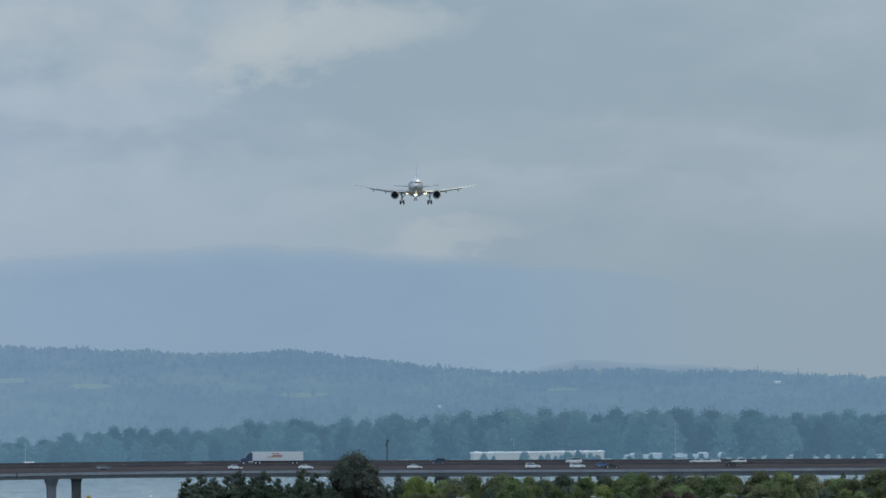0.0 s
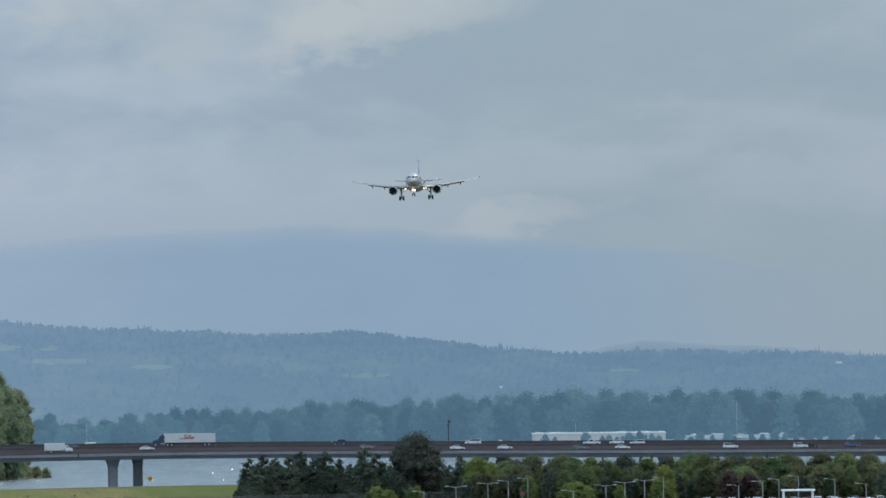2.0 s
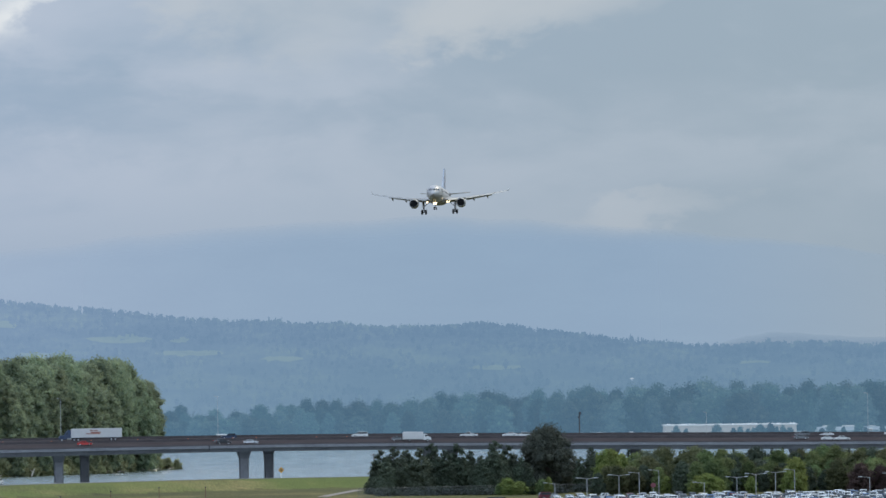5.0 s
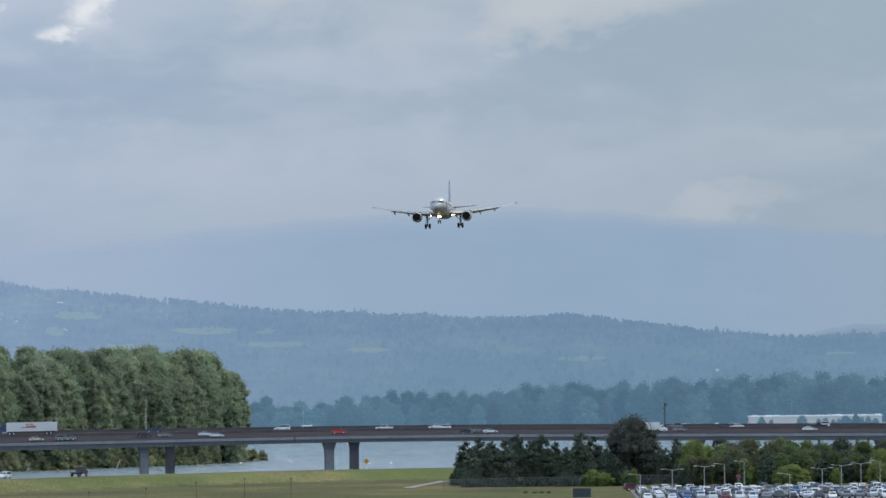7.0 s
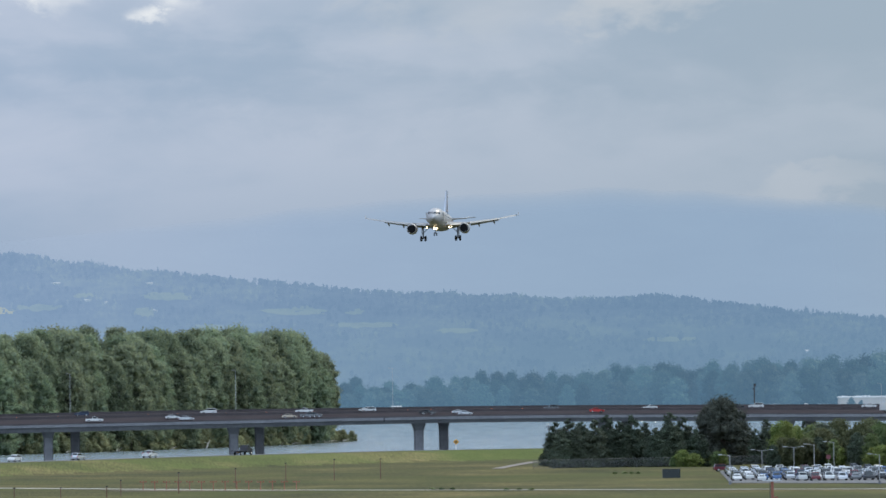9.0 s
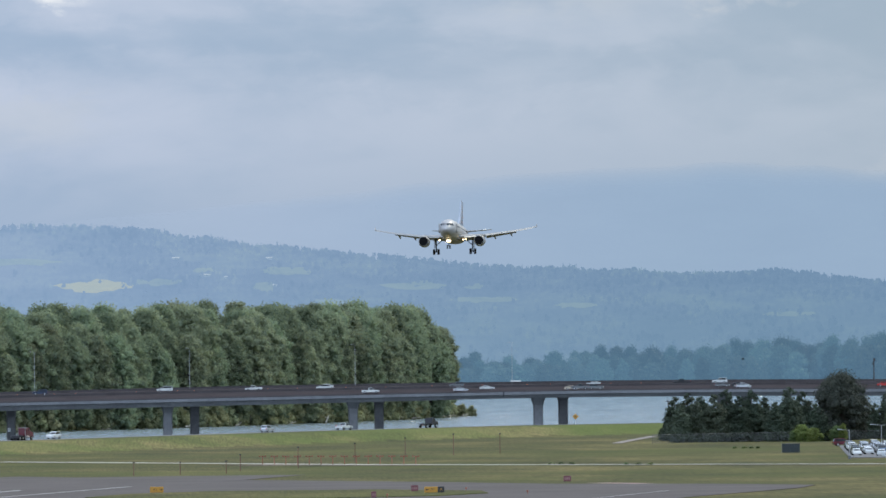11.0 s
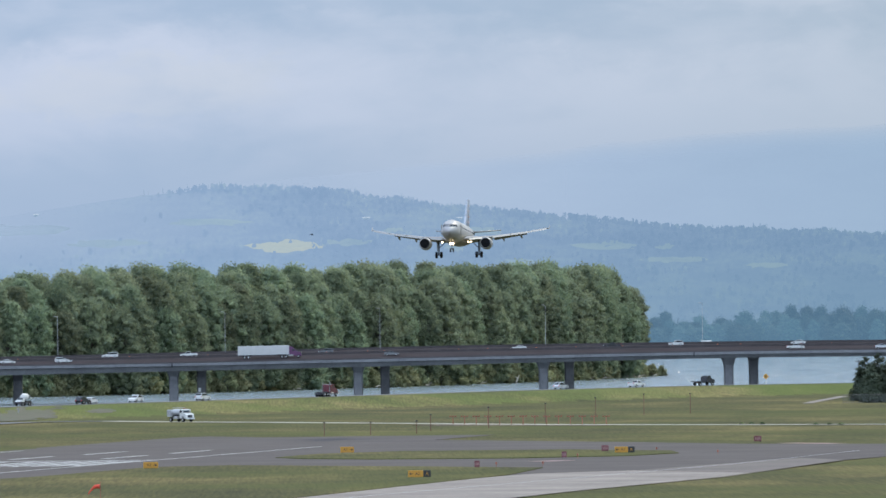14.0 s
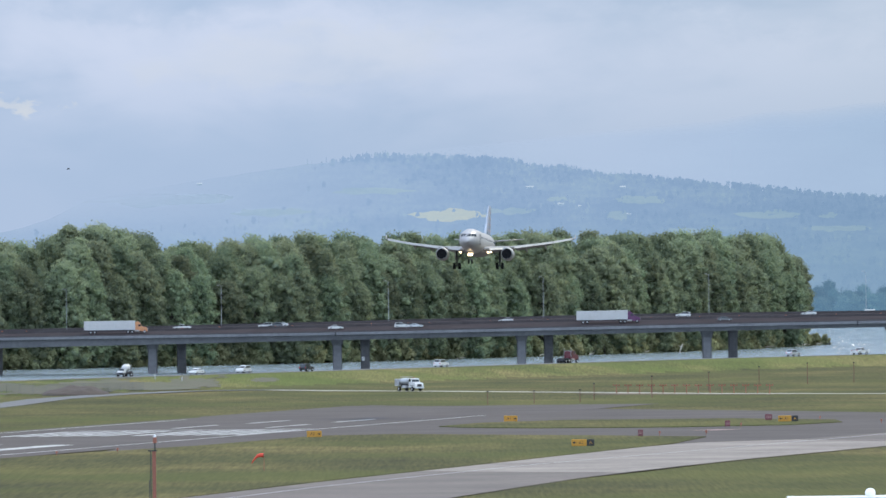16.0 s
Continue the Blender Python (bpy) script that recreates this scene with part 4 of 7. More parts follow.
MEADOWS = [  # sight line to the middle, half width and half height along the sight lines, ripe or green
    (14, -103, 68, 10, True), (122, -109, 42, 6, False), (312, -99, 22, 8, False), (352, -127, 48, 7, False), (205, -130, 20, 4, False), (582, -98, 58, 7, False), (682, -96, 17, 5, False),
    (-490, -138, 120, 11, False), (-300, -112, 70, 7, False), (700, -72, 60, 5, False), (860, -60, 40, 4, False), (-120, -148, 70, 6, False), (1240, -40, 50, 4, False), (1700, -45, 35, 3, False), (430, -70, 40, 5, False)]


def far_wood(name, spots, mat, label, seed, k=11):
    """Trees miles off, each a handful of leafy clumps round a crown; spots: place, height, width, pointed or not, tone."""
    rng = np.random.default_rng(seed)
    q = np.array(spots)
    n = len(q)
    rise = np.tile((np.arange(k) + 0.5) / k, (n, 1))
    pointed = q[:, 5:6] > 0.5
    prof = np.where(pointed, (1 - rise) * 0.9 + 0.06, np.sqrt(np.clip(1 - ((rise - 0.5) / 0.55) ** 2, 0.08, 1)))
    ang = rng.random((n, k)) * 6.283
    out = prof * (0.35 + 0.5 * rng.random((n, k)))
    px = q[:, 0:1] + np.cos(ang) * out * q[:, 4:5] * 0.5
    py = q[:, 1:2] + np.sin(ang) * out * q[:, 4:5] * 0.5
    pz = q[:, 2:3] + rise * q[:, 3:4]
    p = np.stack([px, py, pz], -1).reshape(-1, 3)
    nrm = np.stack([np.cos(ang), np.sin(ang) - 0.5, 0.4 + 0 * ang], -1).reshape(-1, 3) + rng.normal(size=(n * k, 3)) * 0.35
    nrm /= np.linalg.norm(nrm, axis=1)[:, None]
    u = np.cross(nrm, rng.normal(size=(n * k, 3)))
    u /= np.linalg.norm(u, axis=1)[:, None]
    w = np.cross(nrm, u)
    s = (q[:, 4:5] * np.where(pointed, 0.15 + 0.16 * (1 - rise), 0.3) * (0.7 + 0.6 * rng.random((n, k)))).reshape(-1, 1)
    ring = np.stack([p + (u * math.cos(a) + w * math.sin(a)) * s * (0.7 + 0.6 * rng.random((n * k, 1))) for a in np.linspace(0, 2 * math.pi, 7)[:-1]], 1)
    o = soup(name, ring.reshape(-1, 3), np.arange(n * k * 6).reshape(-1, 6), mat)
    o.data.attributes.new("tone", "FLOAT", "POINT").data.foreach_set("value", np.repeat(q[:, 6], k * 6))
    return tagged(o, label, "woods", kind="stuff")


def build_distance():
    xs = np.arange(-640, 960, 4.0)
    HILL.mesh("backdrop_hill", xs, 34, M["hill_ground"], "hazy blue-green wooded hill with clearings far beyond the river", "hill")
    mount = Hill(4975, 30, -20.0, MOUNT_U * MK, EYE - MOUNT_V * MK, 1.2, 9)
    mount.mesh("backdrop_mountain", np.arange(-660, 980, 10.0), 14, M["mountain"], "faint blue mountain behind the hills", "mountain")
    rng = np.random.default_rng(6)
    RK = 4950 / 18500.0
    ridge = Hill(4950, 25, -10.0, np.array([-2400, 1500, 1580, 1650, 1710, 1810, 1960, 2100, 2260, 3600]) * RK, EYE - np.array([20, 0, -58, -88, -98, -95, -88, -74, -60, 20]) * RK, 1.0, 14)
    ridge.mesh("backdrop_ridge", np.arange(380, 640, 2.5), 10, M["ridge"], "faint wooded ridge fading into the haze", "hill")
    # woods in belts, thin over the clearings, taller along the crest
    clear = [(HILL.meet(u, v), w * HK, h * HK) for u, v, w, h, ripe in MEADOWS]
    spots = []
    while len(spots) < 9600:
        crest = rng.random() < 0.2
        x, p = -190 + 860 * rng.random(), 1.0 if crest else 0.08 + 0.9 * rng.random() ** 0.8
        belt = noise.fractal((x * 0.016, p * 6.5, 2.0), 0.8, 2.0, 5)
        if not crest and belt > 0.05 and rng.random() < 0.9:
            continue
        q = HILL.at(x, p)
        if float(smoothstep(30, -165, x) * smoothstep(30, 66, q[2])) > 0.02 + 0.5 * rng.random() ** 2:
            continue
        if any(((q[0] - c[0]) / w) ** 2 + ((q[2] + 1.0 - c[2]) / (h + 0.8)) ** 2 < 0.55 for c, w, h in clear):
            continue
        stand = noise.noise((x * 0.06, 7.0, 1.0))  # stands of tall conifers along the crest
        pointed = rng.random() < (0.35 if crest else 0.2)
        h = (1.5 + 1.6 * rng.random() ** 2 + (2.4 * max(stand, 0.0) * rng.random() if crest else 0.0)) * (1.35 if pointed else 1.0)
        # crest tones paled towards the left to imitate haze
        spots.append((q[0], q[1] - 0.8, q[2] - 0.5, h, h * (0.42 if pointed else 0.95), float(pointed), float(np.clip((-0.04 + 0.32 * float(smoothstep(170, -40, x)) if crest else -0.12) - 0.3 * belt + 0.3 * rng.normal(), -0.7, 0.7))))
    for u, h in ((1962, 3.6), (1975, 4.6), (1985, 3.4), (2032, 2.9), (2046, 5.2), (2052, 6.2), (2060, 3.8), (2119, 3.4), (2125, 6.0), (2132, 3.6), (2150, 4.0), (2170, 3.4), (1880, 3.4), (1868, 2.8), (2216, 4.4), (90, 3.6), (206, 3.4), (280, 3.2), (800, 3.4), (1000, 3.0), (804, 2.8)):
        q = HILL.at(u * HK, 1.0)
        spots.append((q[0], q[1] - 1.0, q[2] - 0.6, h, h * 0.4, 1.0, -0.6))
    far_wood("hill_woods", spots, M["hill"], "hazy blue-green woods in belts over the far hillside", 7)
    for u, v, w, h, ripe in MEADOWS:
        rings = []
        for k in (1.0, 0.55):
            rings.append([])
            for a in np.linspace(0, 6.283, 25)[:-1]:
                g = k * (1 + 0.4 * noise.noise((a * 1.3, w, 1.0)) + 0.25 * noise.noise((a * 3.1, w, 5.0)))
                q = HILL.meet(u + w * g * math.cos(a), v + h * g * math.sin(a) * (1.0 + 0.5 * noise.noise((a * 2.0, w, 9.0))))
                rings[-1].append((q[0], q[1] - 0.9, q[2] + 0.15))
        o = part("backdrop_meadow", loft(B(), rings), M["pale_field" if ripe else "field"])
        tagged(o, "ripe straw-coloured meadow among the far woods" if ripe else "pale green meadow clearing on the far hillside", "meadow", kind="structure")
    # the wooded far bank
    kinds = [broad_tree_meshes(70 + i, 20, 15 + 2.5 * i, 7500, 0.34, 0.02, 130, True, lean=0.15) for i in range(4)]
    spire = [conifer_meshes(90 + i, 20, 7, 900, 0.5) for i in range(2)]
    TU = (600, 704, 850, 904, 1000, 1104, 1384, 1650, 1984, 2272, 3200)
    TV = (14, 22, 20, 8, 18, 6, -2, -11, -8, 2, 2)
    for row in range(3):
        u = 640.0
        while u < 2900:
            y = 4775 + 14 * row + rng.normal() * 4
            top = EYE - (np.interp(u, TU, TV) + abs(rng.normal()) * 6 + 10 * (2 - row) - 2) * y / 18500.0
            z = float(lie(np.float64(u * y / 18500), np.float64(y)))
            s = max((top - z) / 20.0, 0.3) * (0.92 + 0.1 * rng.random())
            con = rng.random() < 0.08
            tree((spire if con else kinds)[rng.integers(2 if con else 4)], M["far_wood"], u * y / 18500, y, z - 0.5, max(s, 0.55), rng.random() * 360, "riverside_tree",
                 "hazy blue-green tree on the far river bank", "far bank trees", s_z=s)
            u += 28 * (0.6 + 0.8 * rng.random())
    for u, s in ((1562, 0.26), (1580, 0.2), (1634, 0.28), (1690, 0.18), (1712, 0.27), (1730, 0.3), (1752, 0.24), (1664, 0.2), (1676, 0.22), (1700, 0.2), (1722, 0.19), (1741, 0.22), (1765, 0.2), (1090, 0.15), (940, 0.16), (1240, 0.14), (1330, 0.17), (1800, 0.24), (1822, 0.17), (1838, 0.26), (1861, 0.2), (1888, 0.27), (1900, 0.18), (1931, 0.24), (1950, 0.2), (1972, 0.27), (1990, 0.22), (2010, 0.2), (2034, 0.28), (2052, 0.2), (2078, 0.3), (2096, 0.2), (2122, 0.24), (2140, 0.3), (2166, 0.22), (2187, 0.2), (2210, 0.3), (2232, 0.22), (2254, 0.26), (2281, 0.2), (2300, 0.28), (2326, 0.24)):
        x = u * 4748 / 18500
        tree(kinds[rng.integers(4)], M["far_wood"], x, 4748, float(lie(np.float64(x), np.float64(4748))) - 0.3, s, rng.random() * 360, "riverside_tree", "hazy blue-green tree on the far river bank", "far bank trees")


def far_house(u, v, y, w, h, label, mat_wall="roof_white"):
    x = u * y / 18500
    z = EYE - v * y / 18500 - h if y > 4780 else float(lie(np.float64(x), np.float64(y))) - 0.1
    t = thing("house", label, "house", "", pose(x, y, z))
    # far houses get haze painted in as glow, windows included
    far = y > 4780
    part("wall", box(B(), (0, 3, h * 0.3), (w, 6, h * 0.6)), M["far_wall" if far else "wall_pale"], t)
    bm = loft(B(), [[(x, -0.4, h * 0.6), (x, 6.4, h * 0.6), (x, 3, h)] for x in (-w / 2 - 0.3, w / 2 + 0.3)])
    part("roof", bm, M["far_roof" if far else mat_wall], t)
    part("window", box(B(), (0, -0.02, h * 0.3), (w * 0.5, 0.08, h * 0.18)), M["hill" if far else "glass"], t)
    return t


def build_far_houses():
    far_house(755, 76, 4755, 4.2, 2.4, "white boathouse on the far river bank", "far_roof")
    # the house at 1484 stands in for a glint on the hillside
    for u, v, w in ((-429, -162, 3.2), (320, -148, 3.8), (155, -150, 5), (210, -118, 4), (243, -115, 1.5), (2088, -52, 3.5), (1484, -14, 1.4), (330, -100, 2.5)):
        q = HILL.meet(u, v)
        far_house(q[0] * 18500 / (q[1] - 3), (EYE - q[2] - 1.3) * 18500 / (q[1] - 3), q[1] - 3, w * 0.62, 1.2, "tiny white house on the far hillside")
    rng = np.random.default_rng(8)
    # random houses added in place of sunlit specks along the far bank
    for i in range(26):
        u = 700 + 62 * i + rng.normal() * 20
        far_house(u, 75 - 4 * rng.random() - 3.5, 4756, 0.8 + 1.8 * rng.random() ** 2, 0.6 + 0.7 * rng.random(), "small white house added for a bright speck on the far bank", "far_roof")
    w = thing("warehouse", "long low pale warehouse with a bright white roof", "warehouse", "", pose(1660 * 4756 / 18500, 4756, float(lie(np.float64(427), np.float64(4756))) - 0.2))
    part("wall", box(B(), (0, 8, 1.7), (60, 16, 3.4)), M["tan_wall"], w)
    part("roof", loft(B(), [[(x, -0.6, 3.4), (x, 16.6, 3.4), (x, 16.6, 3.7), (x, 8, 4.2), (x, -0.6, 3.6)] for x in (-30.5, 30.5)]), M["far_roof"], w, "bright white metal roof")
    # small white boxes added to stand in for sparkle on the roof
    for i in range(22):
        x = -29 + 58 * rng.random()
        part("roof_vent", box(B(), (x, 1.0 + 6 * rng.random(), 4.0), (0.5 + 1.6 * rng.random(), 1.0, 0.35 + 0.5 * rng.random())), M["roof_white"], w)
    w = thing("warehouse", "second low grey warehouse with a broken white roof line", "warehouse", "", pose(1905 * 4760 / 18500, 4760, float(lie(np.float64(490), np.float64(4760))) - 0.2))
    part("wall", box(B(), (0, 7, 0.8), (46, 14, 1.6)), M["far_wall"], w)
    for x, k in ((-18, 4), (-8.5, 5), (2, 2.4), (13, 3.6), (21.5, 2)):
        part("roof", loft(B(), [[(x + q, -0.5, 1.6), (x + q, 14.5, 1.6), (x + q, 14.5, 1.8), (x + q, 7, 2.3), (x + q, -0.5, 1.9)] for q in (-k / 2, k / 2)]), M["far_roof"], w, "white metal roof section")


build_distance()
build_far_houses()
for u in (-667, -393, -97, 177, 470, 748, 1904):
    x = u * FAR_Y / 18500
    mast_lamp(x, FAR_Y - 0.2, deck_z(x, FAR_Y), 13.0)
for u in (-940, -1215):
    x = u * FAR_Y / 18500
    mast_lamp(x, FAR_Y - 0.2, deck_z(x, FAR_Y), 13.0)


# ---- near trees by the car park ----
def build_near_trees():
    rng = np.random.default_rng(3)
    pines = [conifer_meshes(120 + i, 12, 8.5, 13000, 0.2) for i in range(4)]
    broad = [broad_tree_meshes(140 + i, 9, 6.2 + 1.1 * (i % 4), 9500, 0.17, 0.02, 170, True) for i in range(8)]
    big = broad_tree_meshes(160, 15.6, 15.5, 32000, 0.2, 0.0, 300, True)

    def spot(u, y):
        x = u * y / 18500
        return x, y, float(lie(np.float64(x), np.float64(y)))

    for u, top in ((1035, 11), (1058, 12), (1082, 11), (1105, 11.5), (1128, 12.5), (1150, 11), (1172, 12.5), (1195, 10.5), (1215, 9.5), (1238, 13), (1262, 12), (1285, 9), (1075, 10), (1120, 10), (1165, 10), (1212, 9), (1250, 10), (1045, 9.5), (1068, 9), (1092, 9.5), (1138, 9.5), (1182, 9), (1225, 8.5), (1274, 9.5), (1296, 8)):
        y = 2535 + rng.normal() * 14
        x, y, z = spot(u, y)
        s = top / 12
        tree(pines[rng.integers(4)], M["conifer"], x, y, z - 0.2, s * 1.1, rng.random() * 360, "pine_tree", "dark green bushy pine beside the car park fence", "dark pines", s_z=s)
    x, y, z = spot(1331, 2540)
    tree(big, M["oak"], x, y, z - 0.2, 1.0, 20, "evergreen_oak", "large rounded dark evergreen tree by the bridge", "")
    for u, top in ((1390, 8), (1410, 10), (1360, 7), (1375, 9), (1426, 8.5)):
        x, y, z = spot(u, 2560)
        tree(pines[rng.integers(4)], M["conifer"], x, y, z - 0.2, top / 11, rng.random() * 360, "pine_tree", "dark green bushy pine beside the car park fence", "dark pines")
    u = 1425.0
    while u < 2420:
        for row in range(3):
            y = 2505 + 32 * row + rng.normal() * 8
            x, y, z = spot(u + rng.normal() * 6, y)
            k = rng.random()
            mat = "maple" if k < 0.48 else "olive" if k < 0.7 else "conifer" if k < 0.88 else "plum" if k < 0.89 else "olive"
            s = (0.8 + 0.45 * rng.random()) * (0.7, 0.86, 0.92)[row]
            if row == 1 and rng.random() < 0.5:
                s *= 0.85
            tree(broad[rng.integers(8)], M[mat], x, y, z - 0.2, s, rng.random() * 360, "maple_tree", "leafy spring-green tree along the car park edge" if mat != "plum" else "dark red-leaved tree along the car park edge", "car park trees")
        x, y, z = spot(u + rng.normal() * 8, 2612)
        h = 7.6 + 2.6 * rng.random()
        tree(pines[rng.integers(4)], M["conifer"], x, y, z - 0.2, h / 19, rng.random() * 360, "pine_tree", "slim dark conifer behind the car park trees", "dark pines", s_z=h / 12)
        u += 16 * (0.7 + 0.6 * rng.random())
    for u, top in ((1436, 9.6), (1449, 10.2), (1464, 9.2)):  # one bright stand above the lamps
        x, y, z = spot(u, 2532 + rng.normal() * 4)
        tree(broad[rng.integers(8)], M["lime"], x, y, z - 0.1, 0.8, rng.random() * 360, "maple_tree", "fresh yellow-green tree above the car park lamps", "car park trees", s_z=top / 9)
    for u, y, wide, tall, mat in ((1262, 2512, 0.5, 0.42, "lime"), (1246, 2514, 0.4, 0.3, "maple"), (1282, 2510, 0.5, 0.34, "lime"), (1301, 2512, 0.55, 0.42, "maple"), (1322, 2510, 0.5, 0.4, "maple"), (1334, 2508, 0.4, 0.46, "lime"),
                                  (1600, 2482, 0.62, 0.46, "lime"), (1618, 2480, 0.7, 0.5, "lime"), (1634, 2484, 0.5, 0.4, "lime"), (1695, 2484, 0.42, 0.42, "lime"), (1545, 2500, 0.5, 0.45, "lime"), (1762, 2480, 0.6, 0.55, "lime"), (1775, 2484, 0.7, 0.85, "lime"),
                                  (1890, 2488, 0.75, 0.7, "plum"), (1925, 2490, 0.7, 0.66, "plum"), (1590, 2530, 0.55, 0.5, "maple"), (1900, 2520, 0.6, 0.6, "maple"), (2040, 2520, 0.6, 0.6, "maple")):
        x, y, z = spot(u, y)
        tree(broad[rng.integers(8)], M[mat], x, y, z - 0.1, wide, rng.random() * 360, "round_shrub", "dark red rounded shrub by the car park" if mat == "plum" else "bright green rounded shrub by the fence", "fence shrubs", s_z=tall)

    low = [broad_tree_meshes(180 + i, 1.0, 2.6, 260, 0.14, 0.0, 12) for i in range(2)]
    for x, y in ((97.2, 2112), (93.4, 2116), (95.2, 2114), (107.1, 2091), (109.5, 2088), (111.8, 2085), (148.6, 2374), (150, 2372), (151.5, 2371), (146.5, 2376)):
        tree(low[rng.integers(2)], M["maple"], x, y, float(lie(np.float64(x), np.float64(y))) - 0.05, 0.45 + 0.3 * rng.random(), rng.random() * 360, "low_shrub", "low dark shrub in the rough grass", "grass shrubs", s_z=0.3)


build_near_trees()


# ---- the airliner ----
def ring(y, rx, rz, cz, n=24, cx=0.0):
    return [(cx + rx * math.cos(a), y, cz + rz * math.sin(a)) for a in (6.28318 * i / n for i in range(n))]


def wing_section(x, le, chord, z, thick, n=9):
    """An aerofoil outline at x, from the trailing edge over the top and back below."""
    top, low = [], []
    for i in range(n):
        k = i / (n - 1)
        t = thick * chord * (2.6 * math.sqrt(k) - 1.2 * k - 2.0 * k * k + 0.6 * k ** 3) * 0.5
        top.append((x, le + chord * k, z + max(t, 0.01) + 0.02 * chord * math.sin(math.pi * k)))
        low.append((x, le + chord * k, z - max(t, 0.01) * 0.7))
    return top[::-1] + low[1:-1]


def build_airliner():
    a = thing("airliner", "silver-grey twin-engined airliner with landing gear and flaps down", "airplane")
    zf = 2.1
    prof = [(-11.6, 0.05, 0.05, -0.35), (-11.35, 0.42, 0.4, -0.33), (-10.9, 0.8, 0.75, -0.28), (-10.2, 1.2, 1.18, -0.2), (-9.3, 1.52, 1.55, -0.1), (-8.2, 1.76, 1.84, -0.03), (-6.8, 1.92, 2.02, 0.0), (-5.0, 1.975, 2.07, 0.0),
            (12.0, 1.975, 2.07, 0.0), (15.0, 1.9, 1.95, 0.12), (18.0, 1.62, 1.6, 0.42), (21.0, 1.15, 1.15, 0.8), (23.5, 0.7, 0.72, 1.1), (25.5, 0.32, 0.35, 1.3), (26.0, 0.12, 0.14, 1.35)]
    bm = loft(B(), [ring(y, rx, rz, zf + c, 28) for y, rx, rz, c in prof])
    body = part("fuselage", bm, M["skin"], a, "silver-grey fuselage", True)
    # belly fairing
    part("belly_fairing", loft(B(), [ring(y, rx, rz, zf - 1.35, 20) for y, rx, rz in ((-1.5, 0.4, 0.2), (-0.5, 1.5, 0.7), (2, 2.05, 1.05), (7, 2.05, 1.05), (9, 1.6, 0.8), (10.5, 0.5, 0.25))]), M["wing_paint"], a, "pale grey belly fairing", True)
    # cockpit glazing wraps the nose

    def nose_y(x, z):
        for y in np.arange(-11.6, -5.0, 0.01):
            rx, rz, c = (float(np.interp(y, [p[0] for p in prof], [p[k] for p in prof])) for k in (1, 2, 3))
            if (x / rx) ** 2 + ((z - c) / rz) ** 2 < 1:
                break
        return float(y)

    for x0, x1 in ((-1.38, -1.1), (-1.04, -0.6), (-0.55, -0.04), (0.04, 0.55), (0.6, 1.04), (1.1, 1.38)):
        pts = [(x, nose_y(x * q, z) - 0.05, zf + z) for z, q, xs in ((0.5, 1.0, (x0, x1)), (0.98, 0.9, (x1, x0))) for x in [k * q for k in xs]]
        bm = B()
        f = bm.faces.new([bm.verts.new(p) for p in pts])
        up = bmesh.ops.extrude_face_region(bm, geom=[f])
        bmesh.ops.translate(bm, verts=[e for e in up["geom"] if isinstance(e, bmesh.types.BMVert)], vec=(0, 0.25, -0.05))
        part("cockpit_window", bm, M["glass"], body, "dark cockpit glass")
    for s in (-1, 1):
        for i in range(24):
            part("cabin_window", box(B(), (s * 1.898, -6 + 0.98 * i, zf + 0.45), (0.08, 0.22, 0.32)), M["glass"], body)
        for y in (-7.3, 15.2):
            part("cabin_door", box(B(), (s * (1.825 if y < 0 else 1.845), y, zf + 0.1), (0.1, 0.85, 1.9), 0.03), M["wing_paint"], body)
        # wing
        zr = 1.0
        secs = [(1.2, -0.6, 8.2, zr - 0.25, 0.14), (2.0, -0.1, 7.6, zr - 0.2, 0.14), (6.4, 2.9, 4.7, zr + 0.25, 0.115), (11.5, 5.7, 3.2, zr + 1.05, 0.1), (14.6, 7.4, 2.3, zr + 1.58, 0.095), (16.7, 8.6, 1.65, zr + 2.08, 0.09)]
        w = part("wing", loft(B(), [wing_section(s * x, le, c, z, t) for x, le, c, z, t in secs]), M["wing_paint"], a, "pale grey swept wing", True)
        # slats droop ahead of the leading edge
        for x0, x1 in ((2.6, 4.9), (6.7, 9.9), (10.0, 13.2), (13.3, 16.4)):
            rings = []
            for x in (x0, x1):
                le = float(np.interp(x, [q[0] for q in secs], [q[1] for q in secs]))
                z = float(np.interp(x, [q[0] for q in secs], [q[3] for q in secs]))
                rings.append([(s * x, le - 0.35, z - 0.22), (s * x, le + 0.05, z + 0.1), (s * x, le + 0.25, z + 0.16), (s * x, le - 0.02, z - 0.08)])
            part("slat", loft(B(), rings), M["bare_metal"], w, "bright metal slat")
        for x0, x1 in ((2.1, 6.2), (6.5, 12.6)):
            rings = []
            for x in (x0, x1):
                te = float(np.interp(x, [q[0] for q in secs], [q[1] + q[2] for q in secs]))
                z = float(np.interp(x, [q[0] for q in secs], [q[3] for q in secs]))
                c = 1.2 if x < 7 else 0.85
                rings.append([(s * x, te - 0.1, z - 0.05), (s * x, te + 0.05, z + 0.08), (s * x, te + c, z - 0.24 * c), (s * x, te + c - 0.05, z - 0.28 * c)])
            part("flap", loft(B(), rings), M["wing_paint"], w, "lowered grey flap")
        for x in (4.2, 8.3, 11.6):
            te = float(np.interp(x, [q[0] for q in secs], [q[1] + q[2] for q in secs]))
            z = float(np.interp(x, [q[0] for q in secs], [q[3] for q in secs]))
